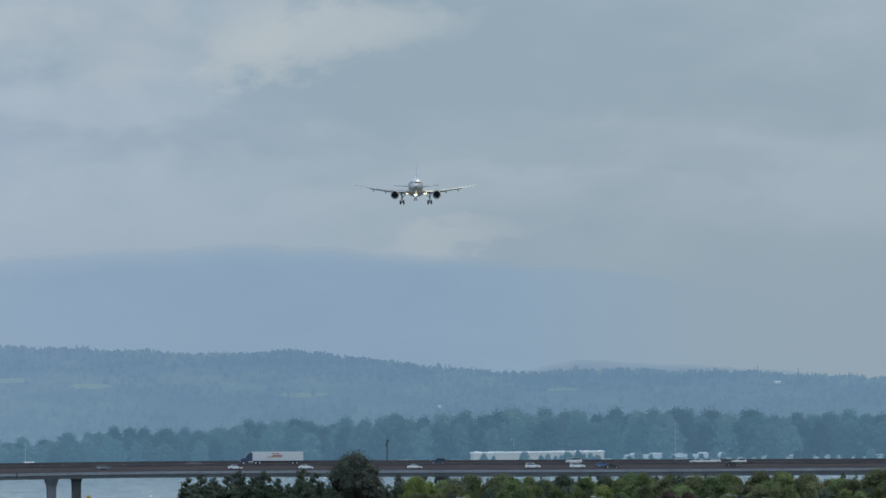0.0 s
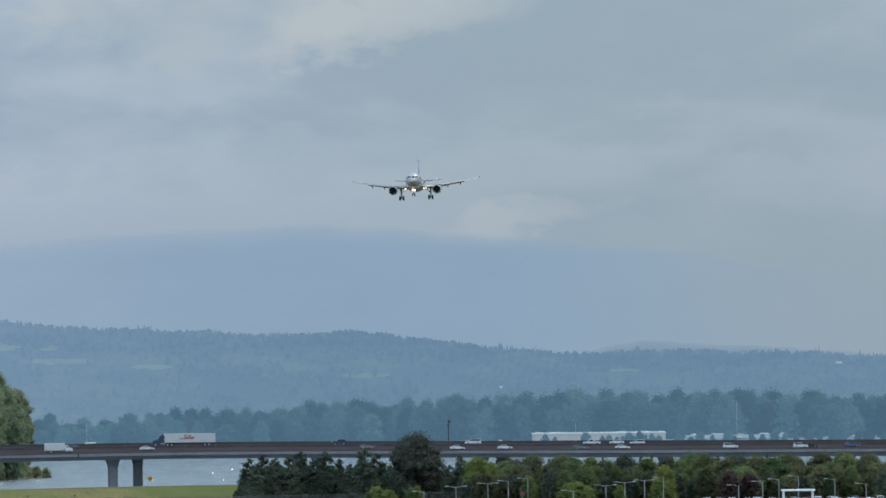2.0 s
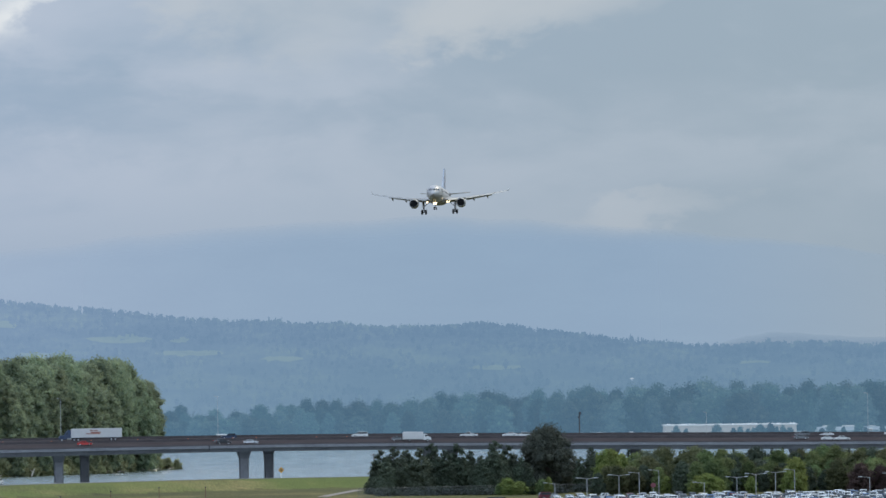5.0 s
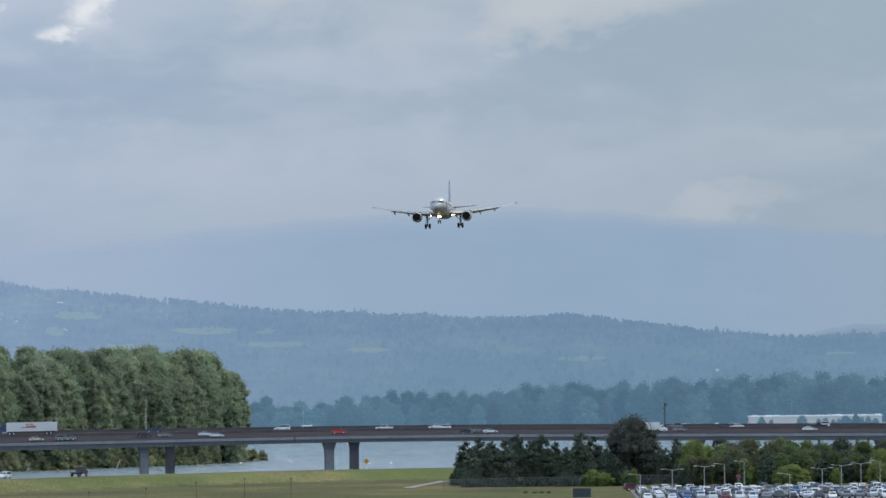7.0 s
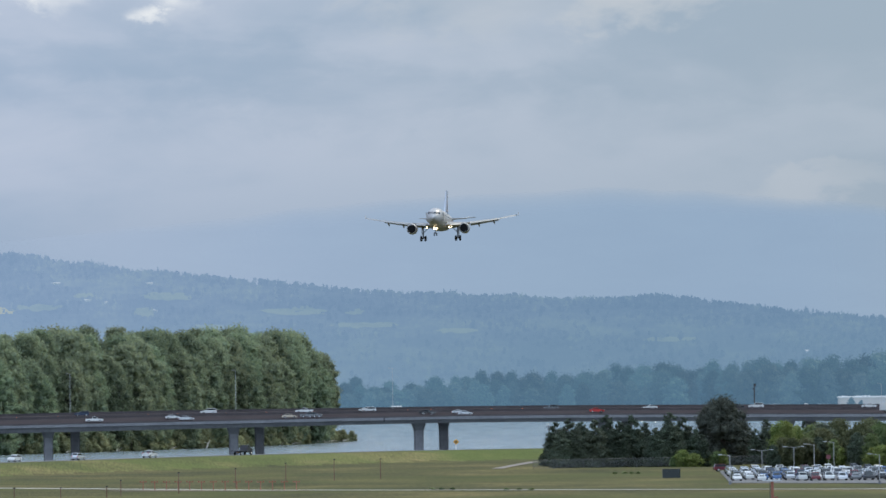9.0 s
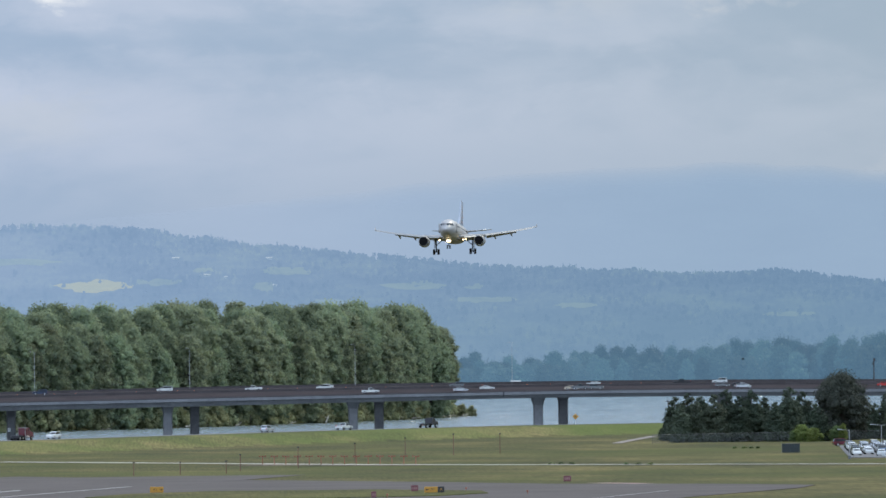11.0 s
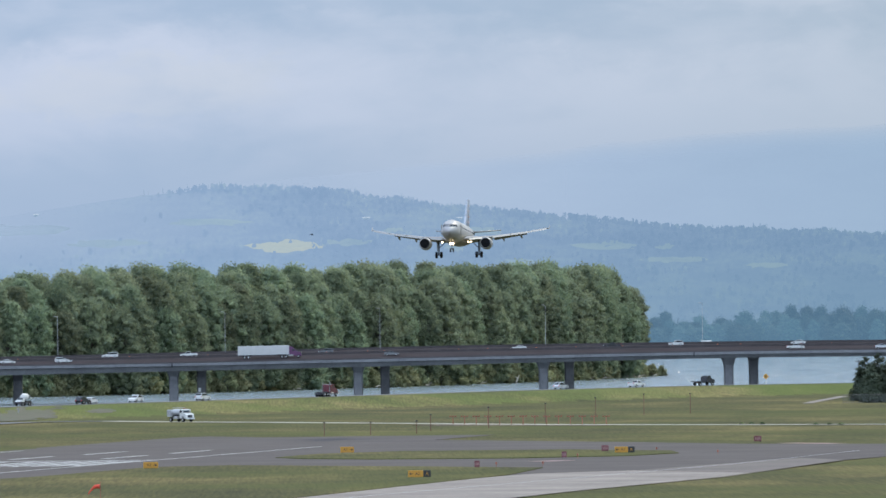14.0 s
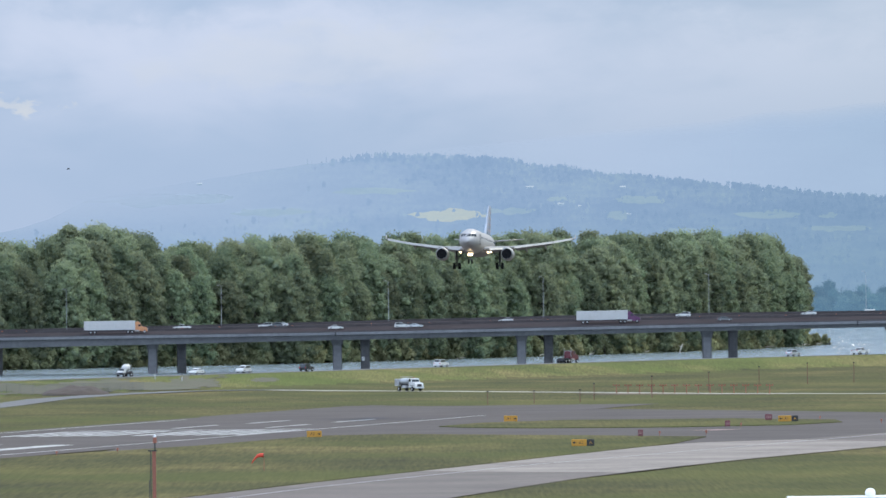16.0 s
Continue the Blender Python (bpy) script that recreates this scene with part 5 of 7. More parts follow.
            part("flap_track_fairing", loft(B(), [ring(te + dy, r, r * 1.25, z - 0.3 - dz, 10, s * x) for dy, r, dz in ((-2.2, 0.05, 0.0), (-1.2, 0.16, 0.04), (0.0, 0.19, 0.14), (0.9, 0.13, 0.34), (1.5, 0.04, 0.5))]), M["wing_paint"], w, "", True)
        fence = loft(B(), [[(s * 16.75, 8.7, zr + 2.03), (s * 16.82, 8.7, zr + 2.03), (s * 16.82, 10.4, zr + 2.03), (s * 16.75, 10.4, zr + 2.03)], [(s * 16.82, 9.6, zr + 2.75), (s * 16.87, 9.6, zr + 2.75), (s * 16.87, 10.6, zr + 2.75), (s * 16.82, 10.6, zr + 2.75)]])
        part("wingtip_fence", fence, M["skin"], w)
        # engine
        ex = s * 5.75
        n = part("engine", loft(B(), [ring(y, r, r, 0.0, 24, ex) for y, r in ((-0.75, 0.93), (-0.45, 1.05), (0.3, 1.16), (1.4, 1.17), (2.6, 1.05), (3.4, 0.9), (3.4, 0.6), (4.2, 0.42))], cap=True), M["skin"], a, "silver-grey engine nacelle", True)
        lip = loft(B(), [ring(y, r, r, 0.0, 24, ex) for y, r in ((-0.3, 1.09), (-0.62, 1.03), (-0.82, 0.95), (-0.78, 0.89), (-0.5, 0.85))], cap=False)
        part("intake_lip", lip, M["bare_metal"], n, "polished metal intake lip", True)
        part("intake", loft(B(), [ring(y, r, r, 0.0, 24, ex) for y, r in ((-0.81, 0.9), (-0.8, 0.86), (-0.79, 0.3))]), M["black"], n, "dark intake")
        part("fan_spinner", rod(B(), (ex, -0.81, 0), (ex, -0.9, 0), 0.2, 0.04, 12), M["black"], n)
        part("pylon", loft(B(), [[(ex - 0.15, 0.4, 1.0), (ex + 0.15, 0.4, 1.0), (ex + 0.15, 5.0, 0.9), (ex - 0.15, 5.0, 0.9)], [(ex - 0.15, 1.6, 1.45), (ex + 0.15, 1.6, 1.45), (ex + 0.15, 5.6, 1.35), (ex - 0.15, 5.6, 1.35)]]), M["wing_paint"], n)
        # main gear
        gx = s * 3.8
        g = part("main_gear", rod(rod(B(), (gx, 6.1, 0.9), (gx, 6.2, -1.85), 0.17, 0.13, 10), (gx - s * 1.5, 6.0, 0.8), (gx, 6.15, -0.6), 0.08, 0.08, 8), M["dark_steel"], a, "dark landing gear leg")
        part("gear_door", box(B(), (gx + s * 0.28, 6.1, -0.2), (0.06, 1.0, 1.9)), M["wing_paint"], g)
        part("axle", rod(B(), (gx - 0.5, 6.2, -1.85), (gx + 0.5, 6.2, -1.85), 0.11, 0.11, 8), M["dark_steel"], g)
        for o in (-0.46, 0.46):
            part("wheel", rod(B(), (gx + o - 0.21, 6.2, -1.85), (gx + o + 0.21, 6.2, -1.85), 0.58, 0.58, 18), M["tyre"], g)
        # tailplane and wing root light
        part("tailplane", loft(B(), [wing_section(s * x, le, c, z, 0.1, 7) for x, le, c, z in ((0.5, 19.6, 3.9, zf + 0.95), (6.2, 23.2, 1.5, zf + 1.5))]), M["skin"], a, "pale grey tailplane", True)
        part("landing_light", rod(B(), (s * 2.45, -0.2, zr - 0.75), (s * 2.45, -0.42, zr - 0.75), 0.16, 0.16, 12), M["lamp_glow"], a, "bright warm landing light")
    part("landing_light", rod(B(), (2.95, -0.1, zr - 0.7), (2.95, -0.3, zr - 0.7), 0.13, 0.13, 12), M["lamp_glow"], a, "bright warm landing light")
    g = part("nose_gear", rod(rod(B(), (0, -6.4, 0.3), (0, -6.6, -1.5), 0.1, 0.08, 8), (0, -5.3, 0.2), (0, -6.5, -0.6), 0.05, 0.05, 6), M["dark_steel"], a, "dark nose gear leg")
    for s in (-1, 1):
        part("wheel", rod(B(), (s * 0.15, -6.6, -1.62), (s * 0.37, -6.6, -1.62), 0.38, 0.38, 16), M["tyre"], g)
        part("taxi_light", rod(B(), (s * 0.2, -6.75, -0.4), (s * 0.2, -6.95, -0.4), 0.24, 0.24, 12), M["lamp_glow"], g, "bright warm taxi light")
        part("nose_gear_door", box(B(), (s * 0.42, -6.0, -0.2), (0.05, 1.3, 0.6)), M["wing_paint"], g)
    fin = loft(B(), [[(-t, y0, z), (-t * 0.4, y0 + 0.0, z), (t * 0.4, y0, z), (t, y0 + 0.9, z), (0.03, y1, z), (-0.03, y1, z), (-t, y0 + 0.9, z)] for y0, y1, z, t in ((16.0, 24.3, zf + 1.6, 0.24), (19.0, 25.0, zf + 4.0, 0.19), (22.3, 26.0, zf + 7.5, 0.11))])
    f = part("fin", fin, M["fin_grey"], a, "tall grey tail fin")
    for i in range(9):
        z = zf + 2.5 + 0.54 * i
        le = float(np.interp(z, (zf + 1.6, zf + 4.0, zf + 7.5), (16.0, 19.0, 22.3)))
        te = float(np.interp(z, (zf + 1.6, zf + 4.0, zf + 7.5), (24.3, 25.0, 26.0)))
        part("fin_stripe", box(B(), (0, (le + te) / 2 + 0.3, z), (0.51 - 0.038 * i, (te - le) * 0.72, 0.3)), M["fin_red" if i % 2 else "fin_blue"], f, "coloured stripe on the tail fin")
    return a


# ---- vehicles: the front is at +x, wheels stand on z = 0 ----
MESHES = {}


def shared(key, make):
    if key not in MESHES:
        bm = make()
        me = bpy.data.meshes.new(key.split("/")[-1])
        bmesh.ops.recalc_face_normals(bm, faces=bm.faces)
        bm.to_mesh(me)
        bm.free()
        MESHES[key] = me
    return MESHES[key]


def shared_part(name, key, make, mat, parent, label=""):
    me = shared(key + "/" + mat.name + "/" + name, make)
    return part_of(name, me, mat, parent, label)


def add_wheels(t, key, xs, half, r, width=0.24, rims=True):
    for x in xs:
        for s in (-1, 1):
            w = shared_part("wheel", "%s%.2f%d" % (key, x, s), lambda: rod(B(), (x, s * half - width / 2, r), (x, s * half + width / 2, r), r, r, 12), M["tyre"], t)
            if rims:
                shared_part("rim", "%s%.2f%d" % (key, x, s), lambda: rod(B(), (x, s * (half + width * 0.4), r), (x, s * (half + width * 0.56), r), r * 0.6, r * 0.5, 10), M["rim"], w)


CARS = {  # profile of the lower body and of the glasshouse: x, z pairs; half width, wheel radius, wheel places
    "sedan": (((-2.35, 0.3), (-2.38, 0.75), (-2.2, 0.98), (-1.5, 1.02), (0.85, 0.98), (2.0, 0.78), (2.35, 0.62), (2.38, 0.3)), ((-1.75, 1.0), (-1.0, 1.42), (0.15, 1.46), (1.05, 0.98)), 0.9, 0.33, (-1.4, 1.42)),
    "suv": (((-2.35, 0.35), (-2.4, 0.9), (-2.3, 1.1), (0.9, 1.12), (2.05, 1.0), (2.35, 0.8), (2.38, 0.35)), ((-2.25, 1.1), (-2.05, 1.74), (0.1, 1.78), (0.95, 1.12)), 0.94, 0.37, (-1.42, 1.42)),
    "van": (((-2.55, 0.35), (-2.58, 0.95), (-2.5, 1.15), (1.35, 1.1), (2.3, 0.95), (2.55, 0.75), (2.55, 0.35)), ((-2.48, 1.13), (-2.35, 1.8), (0.4, 1.82), (1.5, 1.1)), 0.97, 0.35, (-1.5, 1.55)),
    "pickup": (((-2.8, 0.45), (-2.82, 1.15), (-0.75, 1.15), (1.2, 1.15), (2.6, 1.05), (2.78, 0.85), (2.8, 0.45)), ((-0.75, 1.15), (-0.6, 1.82), (0.55, 1.85), (1.25, 1.15)), 0.97, 0.4, (-1.75, 1.75)),
}


def car(kind, paint, label, group, m, name=None, lamps=True):
    low, high, half, r, axles = CARS[kind]
    t = thing(name or ("pickup_truck" if kind == "pickup" else "van" if kind == "van" else "car"), label, "pickup" if kind == "pickup" else "van" if kind == "van" else "car", group, m)

    def shell():
        bm = B()
        loft(bm, [[(x, y, z if abs(y) < half else z * 0.96 + 0.02) for x, z in low] for y in (-half, -half * 0.86, half * 0.86, half)])
        loft(bm, [[(x + dx, y, z) for (x, z), dx in zip(((high[0][0], high[0][1] - 0.05), *high[1:3], (high[3][0], high[3][1] - 0.05)), (0.0, 0.0, 0.0, 0.0))] for y in (-half * 0.78, half * 0.78)])
        return bm

    z0, z1 = high[0][1], high[1][1]

    def side_glass(s):
        return loft(B(), [[(high[0][0] + 0.28, s * q, z0 + 0.05), (high[1][0] + 0.12, s * q, z1 - 0.12), (high[2][0] - 0.05, s * q, z1 - 0.1), (high[3][0] - 0.22, s * q, z0 + 0.05)] for q in (half * 0.7, half * 0.81)])

    def front_glass():
        return loft(B(), [[(high[2][0] + 0.1, y, z1 - 0.06), (high[3][0] + 0.03, y, z0 + 0.04), (high[3][0] - 0.2, y, z0), (high[2][0] - 0.1, y, z1 - 0.14)] for y in (-half * 0.68, half * 0.68)])

    def rear_glass():
        return loft(B(), [[(high[1][0] - 0.06, y, z1 - 0.08), (high[0][0] - 0.02, y, z0 + 0.12), (high[0][0] + 0.2, y, z0 + 0.1), (high[1][0] + 0.2, y, z1 - 0.1)] for y in (-half * 0.66, half * 0.66)])

    shared_part("body", kind, shell, PAINTS[paint], t)
    shared_part("windscreen", kind, front_glass, M["glass"], t)
    shared_part("rear_window", kind, rear_glass, M["glass"], t)
    for s in (-1, 1):
        shared_part("side_window", "%s%d" % (kind, s), lambda: side_glass(s), M["glass"], t)
    add_wheels(t, kind, axles, half - 0.1, r, rims=lamps)
    if not lamps:
        return t
    nose = low[-2][0]
    for s in (-1, 1):
        shared_part("headlight", "%s%d" % (kind, s), lambda: box(B(), (nose - 0.05, s * half * 0.7, low[-2][1] + 0.02), (0.14, 0.36, 0.14)), M["lens"], t)
        shared_part("tail_light", "%s%d" % (kind, s), lambda: box(B(), (low[1][0] + 0.03, s * half * 0.8, low[1][1]), (0.1, 0.24, 0.26)), M["tail_lens"], t)
    return t


def tractor_unit(t, paint, key, sleeper=True):
    """A long-nosed tractor unit whose fifth wheel is at x = 0."""
    shared_part("chassis", key, lambda: box(box(B(), (1.9, 0, 0.95), (7.0, 0.9, 0.3)), (-0.2, 0, 1.15), (1.0, 0.9, 0.16)), M["dark_steel"], t)

    def cab():
        bm = loft(B(), [[(x, y, z) for x, z in ((1.3, 1.0), (1.3, 3.5 if sleeper else 2.9), (2.4, 3.75 if sleeper else 3.0), (3.35, 3.0), (3.75, 2.15), (5.15, 1.85), (5.45, 1.5), (5.5, 0.6), (4.9, 0.55), (3.4, 0.7))] for y in (-1.15, -1.05, 1.05, 1.15)])
        return bm
    shared_part("cab", key, cab, PAINTS[paint], t, "long-nosed painted cab")
    shared_part("windscreen", key, lambda: loft(B(), [[(3.45, y, 2.9), (3.8, y, 2.2), (3.6, y, 2.2), (3.3, y, 2.9)] for y in (-0.95, 0.95)]), M["glass"], t)
    for s in (-1, 1):
        shared_part("side_window", "%s%d" % (key, s), lambda: box(B(), (2.95, s * 1.16, 2.5), (0.75, 0.06, 0.6)), M["glass"], t)
        shared_part("exhaust_stack", "%s%d" % (key, s), lambda: rod(B(), (1.15, s * 0.95, 1.0), (1.15, s * 0.95, 3.6), 0.07, 0.09, 8), M["bare_metal"], t, "chrome exhaust stack")
        shared_part("fuel_tank", "%s%d" % (key, s), lambda: rod(B(), (1.4, s * 0.95, 0.8), (2.9, s * 0.95, 0.8), 0.32, 0.32, 10), M["bare_metal"], t)
        shared_part("headlight", "%s%d" % (key, s), lambda: box(B(), (5.46, s * 0.85, 1.15), (0.12, 0.3, 0.25)), M["lens"], t)
    shared_part("grille", key, lambda: box(B(), (5.5, 0, 1.25), (0.08, 1.0, 0.9)), M["bare_metal"], t)
    add_wheels(t, key, (-0.65, 0.65), 0.95, 0.5, 0.5)
    add_wheels(t, key + "f", (4.55,), 1.02, 0.5, 0.3)


def lorry(paint, label, m, writing=False, group="bridge traffic"):
    t = thing("semi_truck", label, "truck", group, m)
    tractor_unit(t, paint, "tractor" + paint)

    def trailer():
        return box(B(), (-6.45, 0, 2.65), (16.15, 2.55, 2.75), 0.05)
    tr = shared_part("trailer", "trailer", trailer, M["trailer_white"], t, "long white box trailer")
    shared_part("lower_rail", "trailer", lambda: box(box(B(), (-6.45, 1.3, 1.26), (16.2, 0.06, 0.14)), (-6.45, -1.3, 1.26), (16.2, 0.06, 0.14)), M["steel"], tr)
    shared_part("bogie", "trailer", lambda: box(B(), (-11.8, 0, 1.05), (3.0, 1.0, 0.4)), M["dark_steel"], tr)
    shared_part("landing_leg", "trailer", lambda: box(box(B(), (-2.6, 0.9, 0.75), (0.15, 0.15, 1.1)), (-2.6, -0.9, 0.75), (0.15, 0.15, 1.1)), M["dark_steel"], tr)
    add_wheels(tr, "trailer", (-12.45, -11.15), 0.95, 0.5, 0.5)
    for i in range(13):
        shared_part("panel_joint", "trailer%d" % i, lambda: box(box(B(), (-13.3 + 1.2 * i, 1.285, 2.65), (0.05, 0.02, 2.5)), (-13.3 + 1.2 * i, -1.285, 2.65), (0.05, 0.02, 2.5)), M["steel"], tr)
    if writing:
        for s in (-1, 1):
            for x, z, w, h in ((-6.3, 3.35, 1.2, 0.34), (-4.9, 3.4, 0.9, 0.34), (-6.2, 2.75, 3.2, 0.4), (-5.4, 2.35, 4.4, 0.28)):
                shared_part("lettering_bar", "tw%.1f%.1f%d" % (x, z, s), lambda: box(B(), (x if s < 0 else x, s * 1.29, z), (w, 0.02, h)), M["orange_paint"], tr, "orange-brown bar of writing")
    return t


def box_truck(m):
    t = thing("box_truck", "white box truck with a rounded cab", "truck", "bridge traffic", m)
    part("cab", loft(B(), [[(x, y, z) for x, z in ((2.0, 0.6), (2.0, 2.5), (2.9, 2.5), (3.4, 1.75), (4.3, 1.45), (4.45, 0.6))] for y in (-1.0, 1.0)]), PAINTS["white"], t)
    part("cargo_box", box(B(), (-1.3, 0, 2.0), (6.4, 2.4, 2.4), 0.08), M["trailer_white"], t, "plain white cargo box")
    part("windscreen", loft(B(), [[(3.0, y, 2.4), (3.45, y, 1.8), (3.3, y, 1.75), (2.85, y, 2.3)] for y in (-0.85, 0.85)]), M["glass"], t)
    for s in (-1, 1):
        part("side_window", box(B(), (2.75, s * 1.01, 1.95), (0.6, 0.05, 0.5)), M["glass"], t)
    part("chassis", box(B(), (0, 0, 0.65), (8.0, 0.9, 0.25)), M["dark_steel"], t)
    add_wheels(t, "boxtruck", (-2.4, 3.3), 0.9, 0.45, 0.35)
    return t


def flatbed(m):
    t = thing("flatbed_truck", "dark flatbed truck with a tall cab on the levee road", "truck", "levee road traffic", m)
    part("cab", loft(B(), [[(x, y, z) for x, z in ((0.3, 0.7), (0.3, 2.5), (1.6, 2.55), (2.1, 1.75), (3.3, 1.5), (3.4, 0.6))] for y in (-1.0, 1.0)]), PAINTS["black"], t)
    part("flatbed", box(B(), (-2.0, 0, 1.05), (4.4, 2.3, 0.18)), M["dark_steel"], t)
    part("headboard", box(B(), (0.15, 0, 1.7), (0.12, 2.2, 1.3)), M["dark_steel"], t)
    part("windscreen", loft(B(), [[(1.65, y, 2.45), (2.12, y, 1.8), (2.0, y, 1.75), (1.5, y, 2.4)] for y in (-0.85, 0.85)]), M["glass"], t)
    part("toolbox", box(B(), (-0.8, 1.0, 0.75), (1.2, 0.4, 0.4)), PAINTS["orange"], t)
    part("chassis", box(B(), (-0.4, 0, 0.8), (6.6, 0.9, 0.25)), M["dark_steel"], t)
    add_wheels(t, "flatbed", (-2.7, 2.4), 0.9, 0.45, 0.35)
    return t


def bobtail(m):
    t = thing("tractor_truck", "dark red tractor unit without a trailer", "truck", "levee road traffic", m)
    tractor_unit(t, "maroon", "bobtail", False)
    part("rear_frame", box(box(B(), (-2.3, 0, 1.0), (2.2, 1.0, 0.4)), (-3.2, 0, 0.75), (0.2, 2.2, 0.5)), M["dark_steel"], t, "dark bare rear frame with a bumper")
    add_wheels(t, "bobtail_rear", (-2.4,), 0.95, 0.5, 0.5)
    return t


def mixer(m):
    t = thing("cement_mixer", "white concrete mixer truck with a round drum", "truck", "levee road traffic", m)
    part("cab", loft(B(), [[(x, y, z) for x, z in ((2.0, 0.7), (2.0, 2.3), (2.9, 2.35), (3.4, 1.75), (4.4, 1.5), (4.5, 0.6))] for y in (-1.1, 1.1)]), PAINTS["white"], t)
    part("drum", loft(B(), [[(x, r * math.cos(k), 2.4 + dz + r * math.sin(k)) for k in np.linspace(0, 6.283, 19)[:-1]] for x, r, dz in ((1.7, 0.5, 0.0), (1.2, 1.0, 0.1), (0.2, 1.25, 0.25), (-0.9, 1.1, 0.35), (-2.2, 0.5, 0.8))]), M["trailer_white"], t, "pale round drum", True)
    part("lower_body", box(box(B(), (3.2, 0, 0.95), (2.7, 2.26, 0.65), 0.05), (-1.4, 0, 1.35), (3.6, 1.9, 0.5)), M["dark_steel"], t, "dark lower body and frame")
    part("chute", loft(B(), [[(-2.8, y, 3.2), (-3.6, y, 2.2), (-3.7, y, 2.4), (-3.0, y, 3.4)] for y in (-0.4, 0.4)]), M["steel"], t)
    part("chassis", box(B(), (0.3, 0, 0.9), (8.2, 1.0, 0.35)), M["dark_steel"], t)
    part("windscreen", loft(B(), [[(3.05, y, 2.5), (3.42, y, 1.95), (3.3, y, 1.9), (2.9, y, 2.4)] for y in (-0.95, 0.95)]), M["glass"], t)
    add_wheels(t, "mixer", (-2.7, -1.4, 3.5), 1.0, 0.5, 0.4)
    k = 0.74  # a small batch mixer
    for me in {o.data for o in t.children_recursive}:
        me.transform(Matrix.Scale(k, 4))
    for o in t.children_recursive:
        o.location *= k
    return t


def service_truck(m):
    t = thing("fuel_truck", "white airfield fuel truck with a tank and rear pump cabinet", "truck", "", m)
    part("cab", loft(B(), [[(x, y, z) for x, z in ((1.5, 0.75), (1.5, 2.6), (1.7, 2.75), (2.4, 2.7), (2.75, 1.95), (4.0, 1.72), (4.2, 1.4), (4.25, 0.75))] for y in (-1.05, -0.95, 0.95, 1.05)]), PAINTS["white"], t)
    part("windscreen", loft(B(), [[(2.42, y, 2.62), (2.8, y, 2.0), (2.7, y, 1.95), (2.3, y, 2.55)] for y in (-0.92, 0.92)]), M["glass"], t)
    part("grille", box(B(), (4.25, 0, 1.2), (0.06, 1.1, 0.6)), M["dark_steel"], t)
    part("bumper", box(B(), (4.3, 0, 0.7), (0.18, 2.2, 0.28)), M["steel"], t)
    for s in (-1, 1):
        part("side_window", box(B(), (2.1, s * 1.06, 2.25), (0.75, 0.05, 0.6)), M["glass"], t)
        part("headlight", box(B(), (4.25, s * 0.85, 1.2), (0.1, 0.28, 0.22)), M["lens"], t)
        part("mudguard", box(B(), (3.0, s * 1.0, 1.15), (1.3, 0.35, 0.14), 0.05), M["dark_steel"], t)
        part("side_locker", box(B(), (-0.4, s * 0.85, 0.95), (2.0, 0.5, 0.55), 0.03), M["wall_pale"], t)
        part("cabinet_door", box(B(), (-3.2, s * 1.16, 1.85), (1.4, 0.04, 1.1)), M["lamp_grey"], t, "grey shutter of the pump cabinet")
        part("marker_light", box(B(), (-3.95, s * 1.0, 1.2), (0.06, 0.2, 0.2)), M["tail_lens"], t)
        part("rail", rod(rod(B(), (-2.2, s * 0.7, 3.05), (0.8, s * 0.7, 3.05), 0.04, 0.04, 5), (-2.2, s * 0.7, 2.6), (-2.2, s * 0.7, 3.05), 0.04, 0.04, 5), M["lamp_grey"], t)
    part("tank", loft(B(), [[(x, 1.1 * k * math.cos(q), 2.1 + 0.68 * k * math.sin(q)) for q in np.linspace(0, 6.283, 21)[:-1]] for x, k in ((-2.2, 0.8), (-2.05, 1.0), (0.75, 1.0), (0.9, 0.8))]), M["wall_pale"], t, "white oval tank", True)
    part("rear_cabinet", box(B(), (-3.2, 0, 1.85), (1.6, 2.3, 1.5), 0.05), M["wall_pale"], t)
    part("gap_equipment", box(B(), (1.2, 0, 1.6), (0.4, 1.8, 1.4)), M["dark_steel"], t, "dark pipework behind the cab")
    part("hose_reel", rod(B(), (-1.2, -1.15, 1.15), (-1.2, 1.15, 1.15), 0.35, 0.35, 14), M["dark_steel"], t)
    part("beacon", box(B(), (2.0, 0, 2.83), (0.2, 0.7, 0.16)), M["orange_paint"], t)
    part("chassis", box(B(), (0.2, 0, 0.8), (7.8, 0.9, 0.3)), M["dark_steel"], t)
    add_wheels(t, "fueltruck", (-2.4, 3.0), 0.95, 0.48, 0.4)
    return t


AIRLINER = build_airliner()


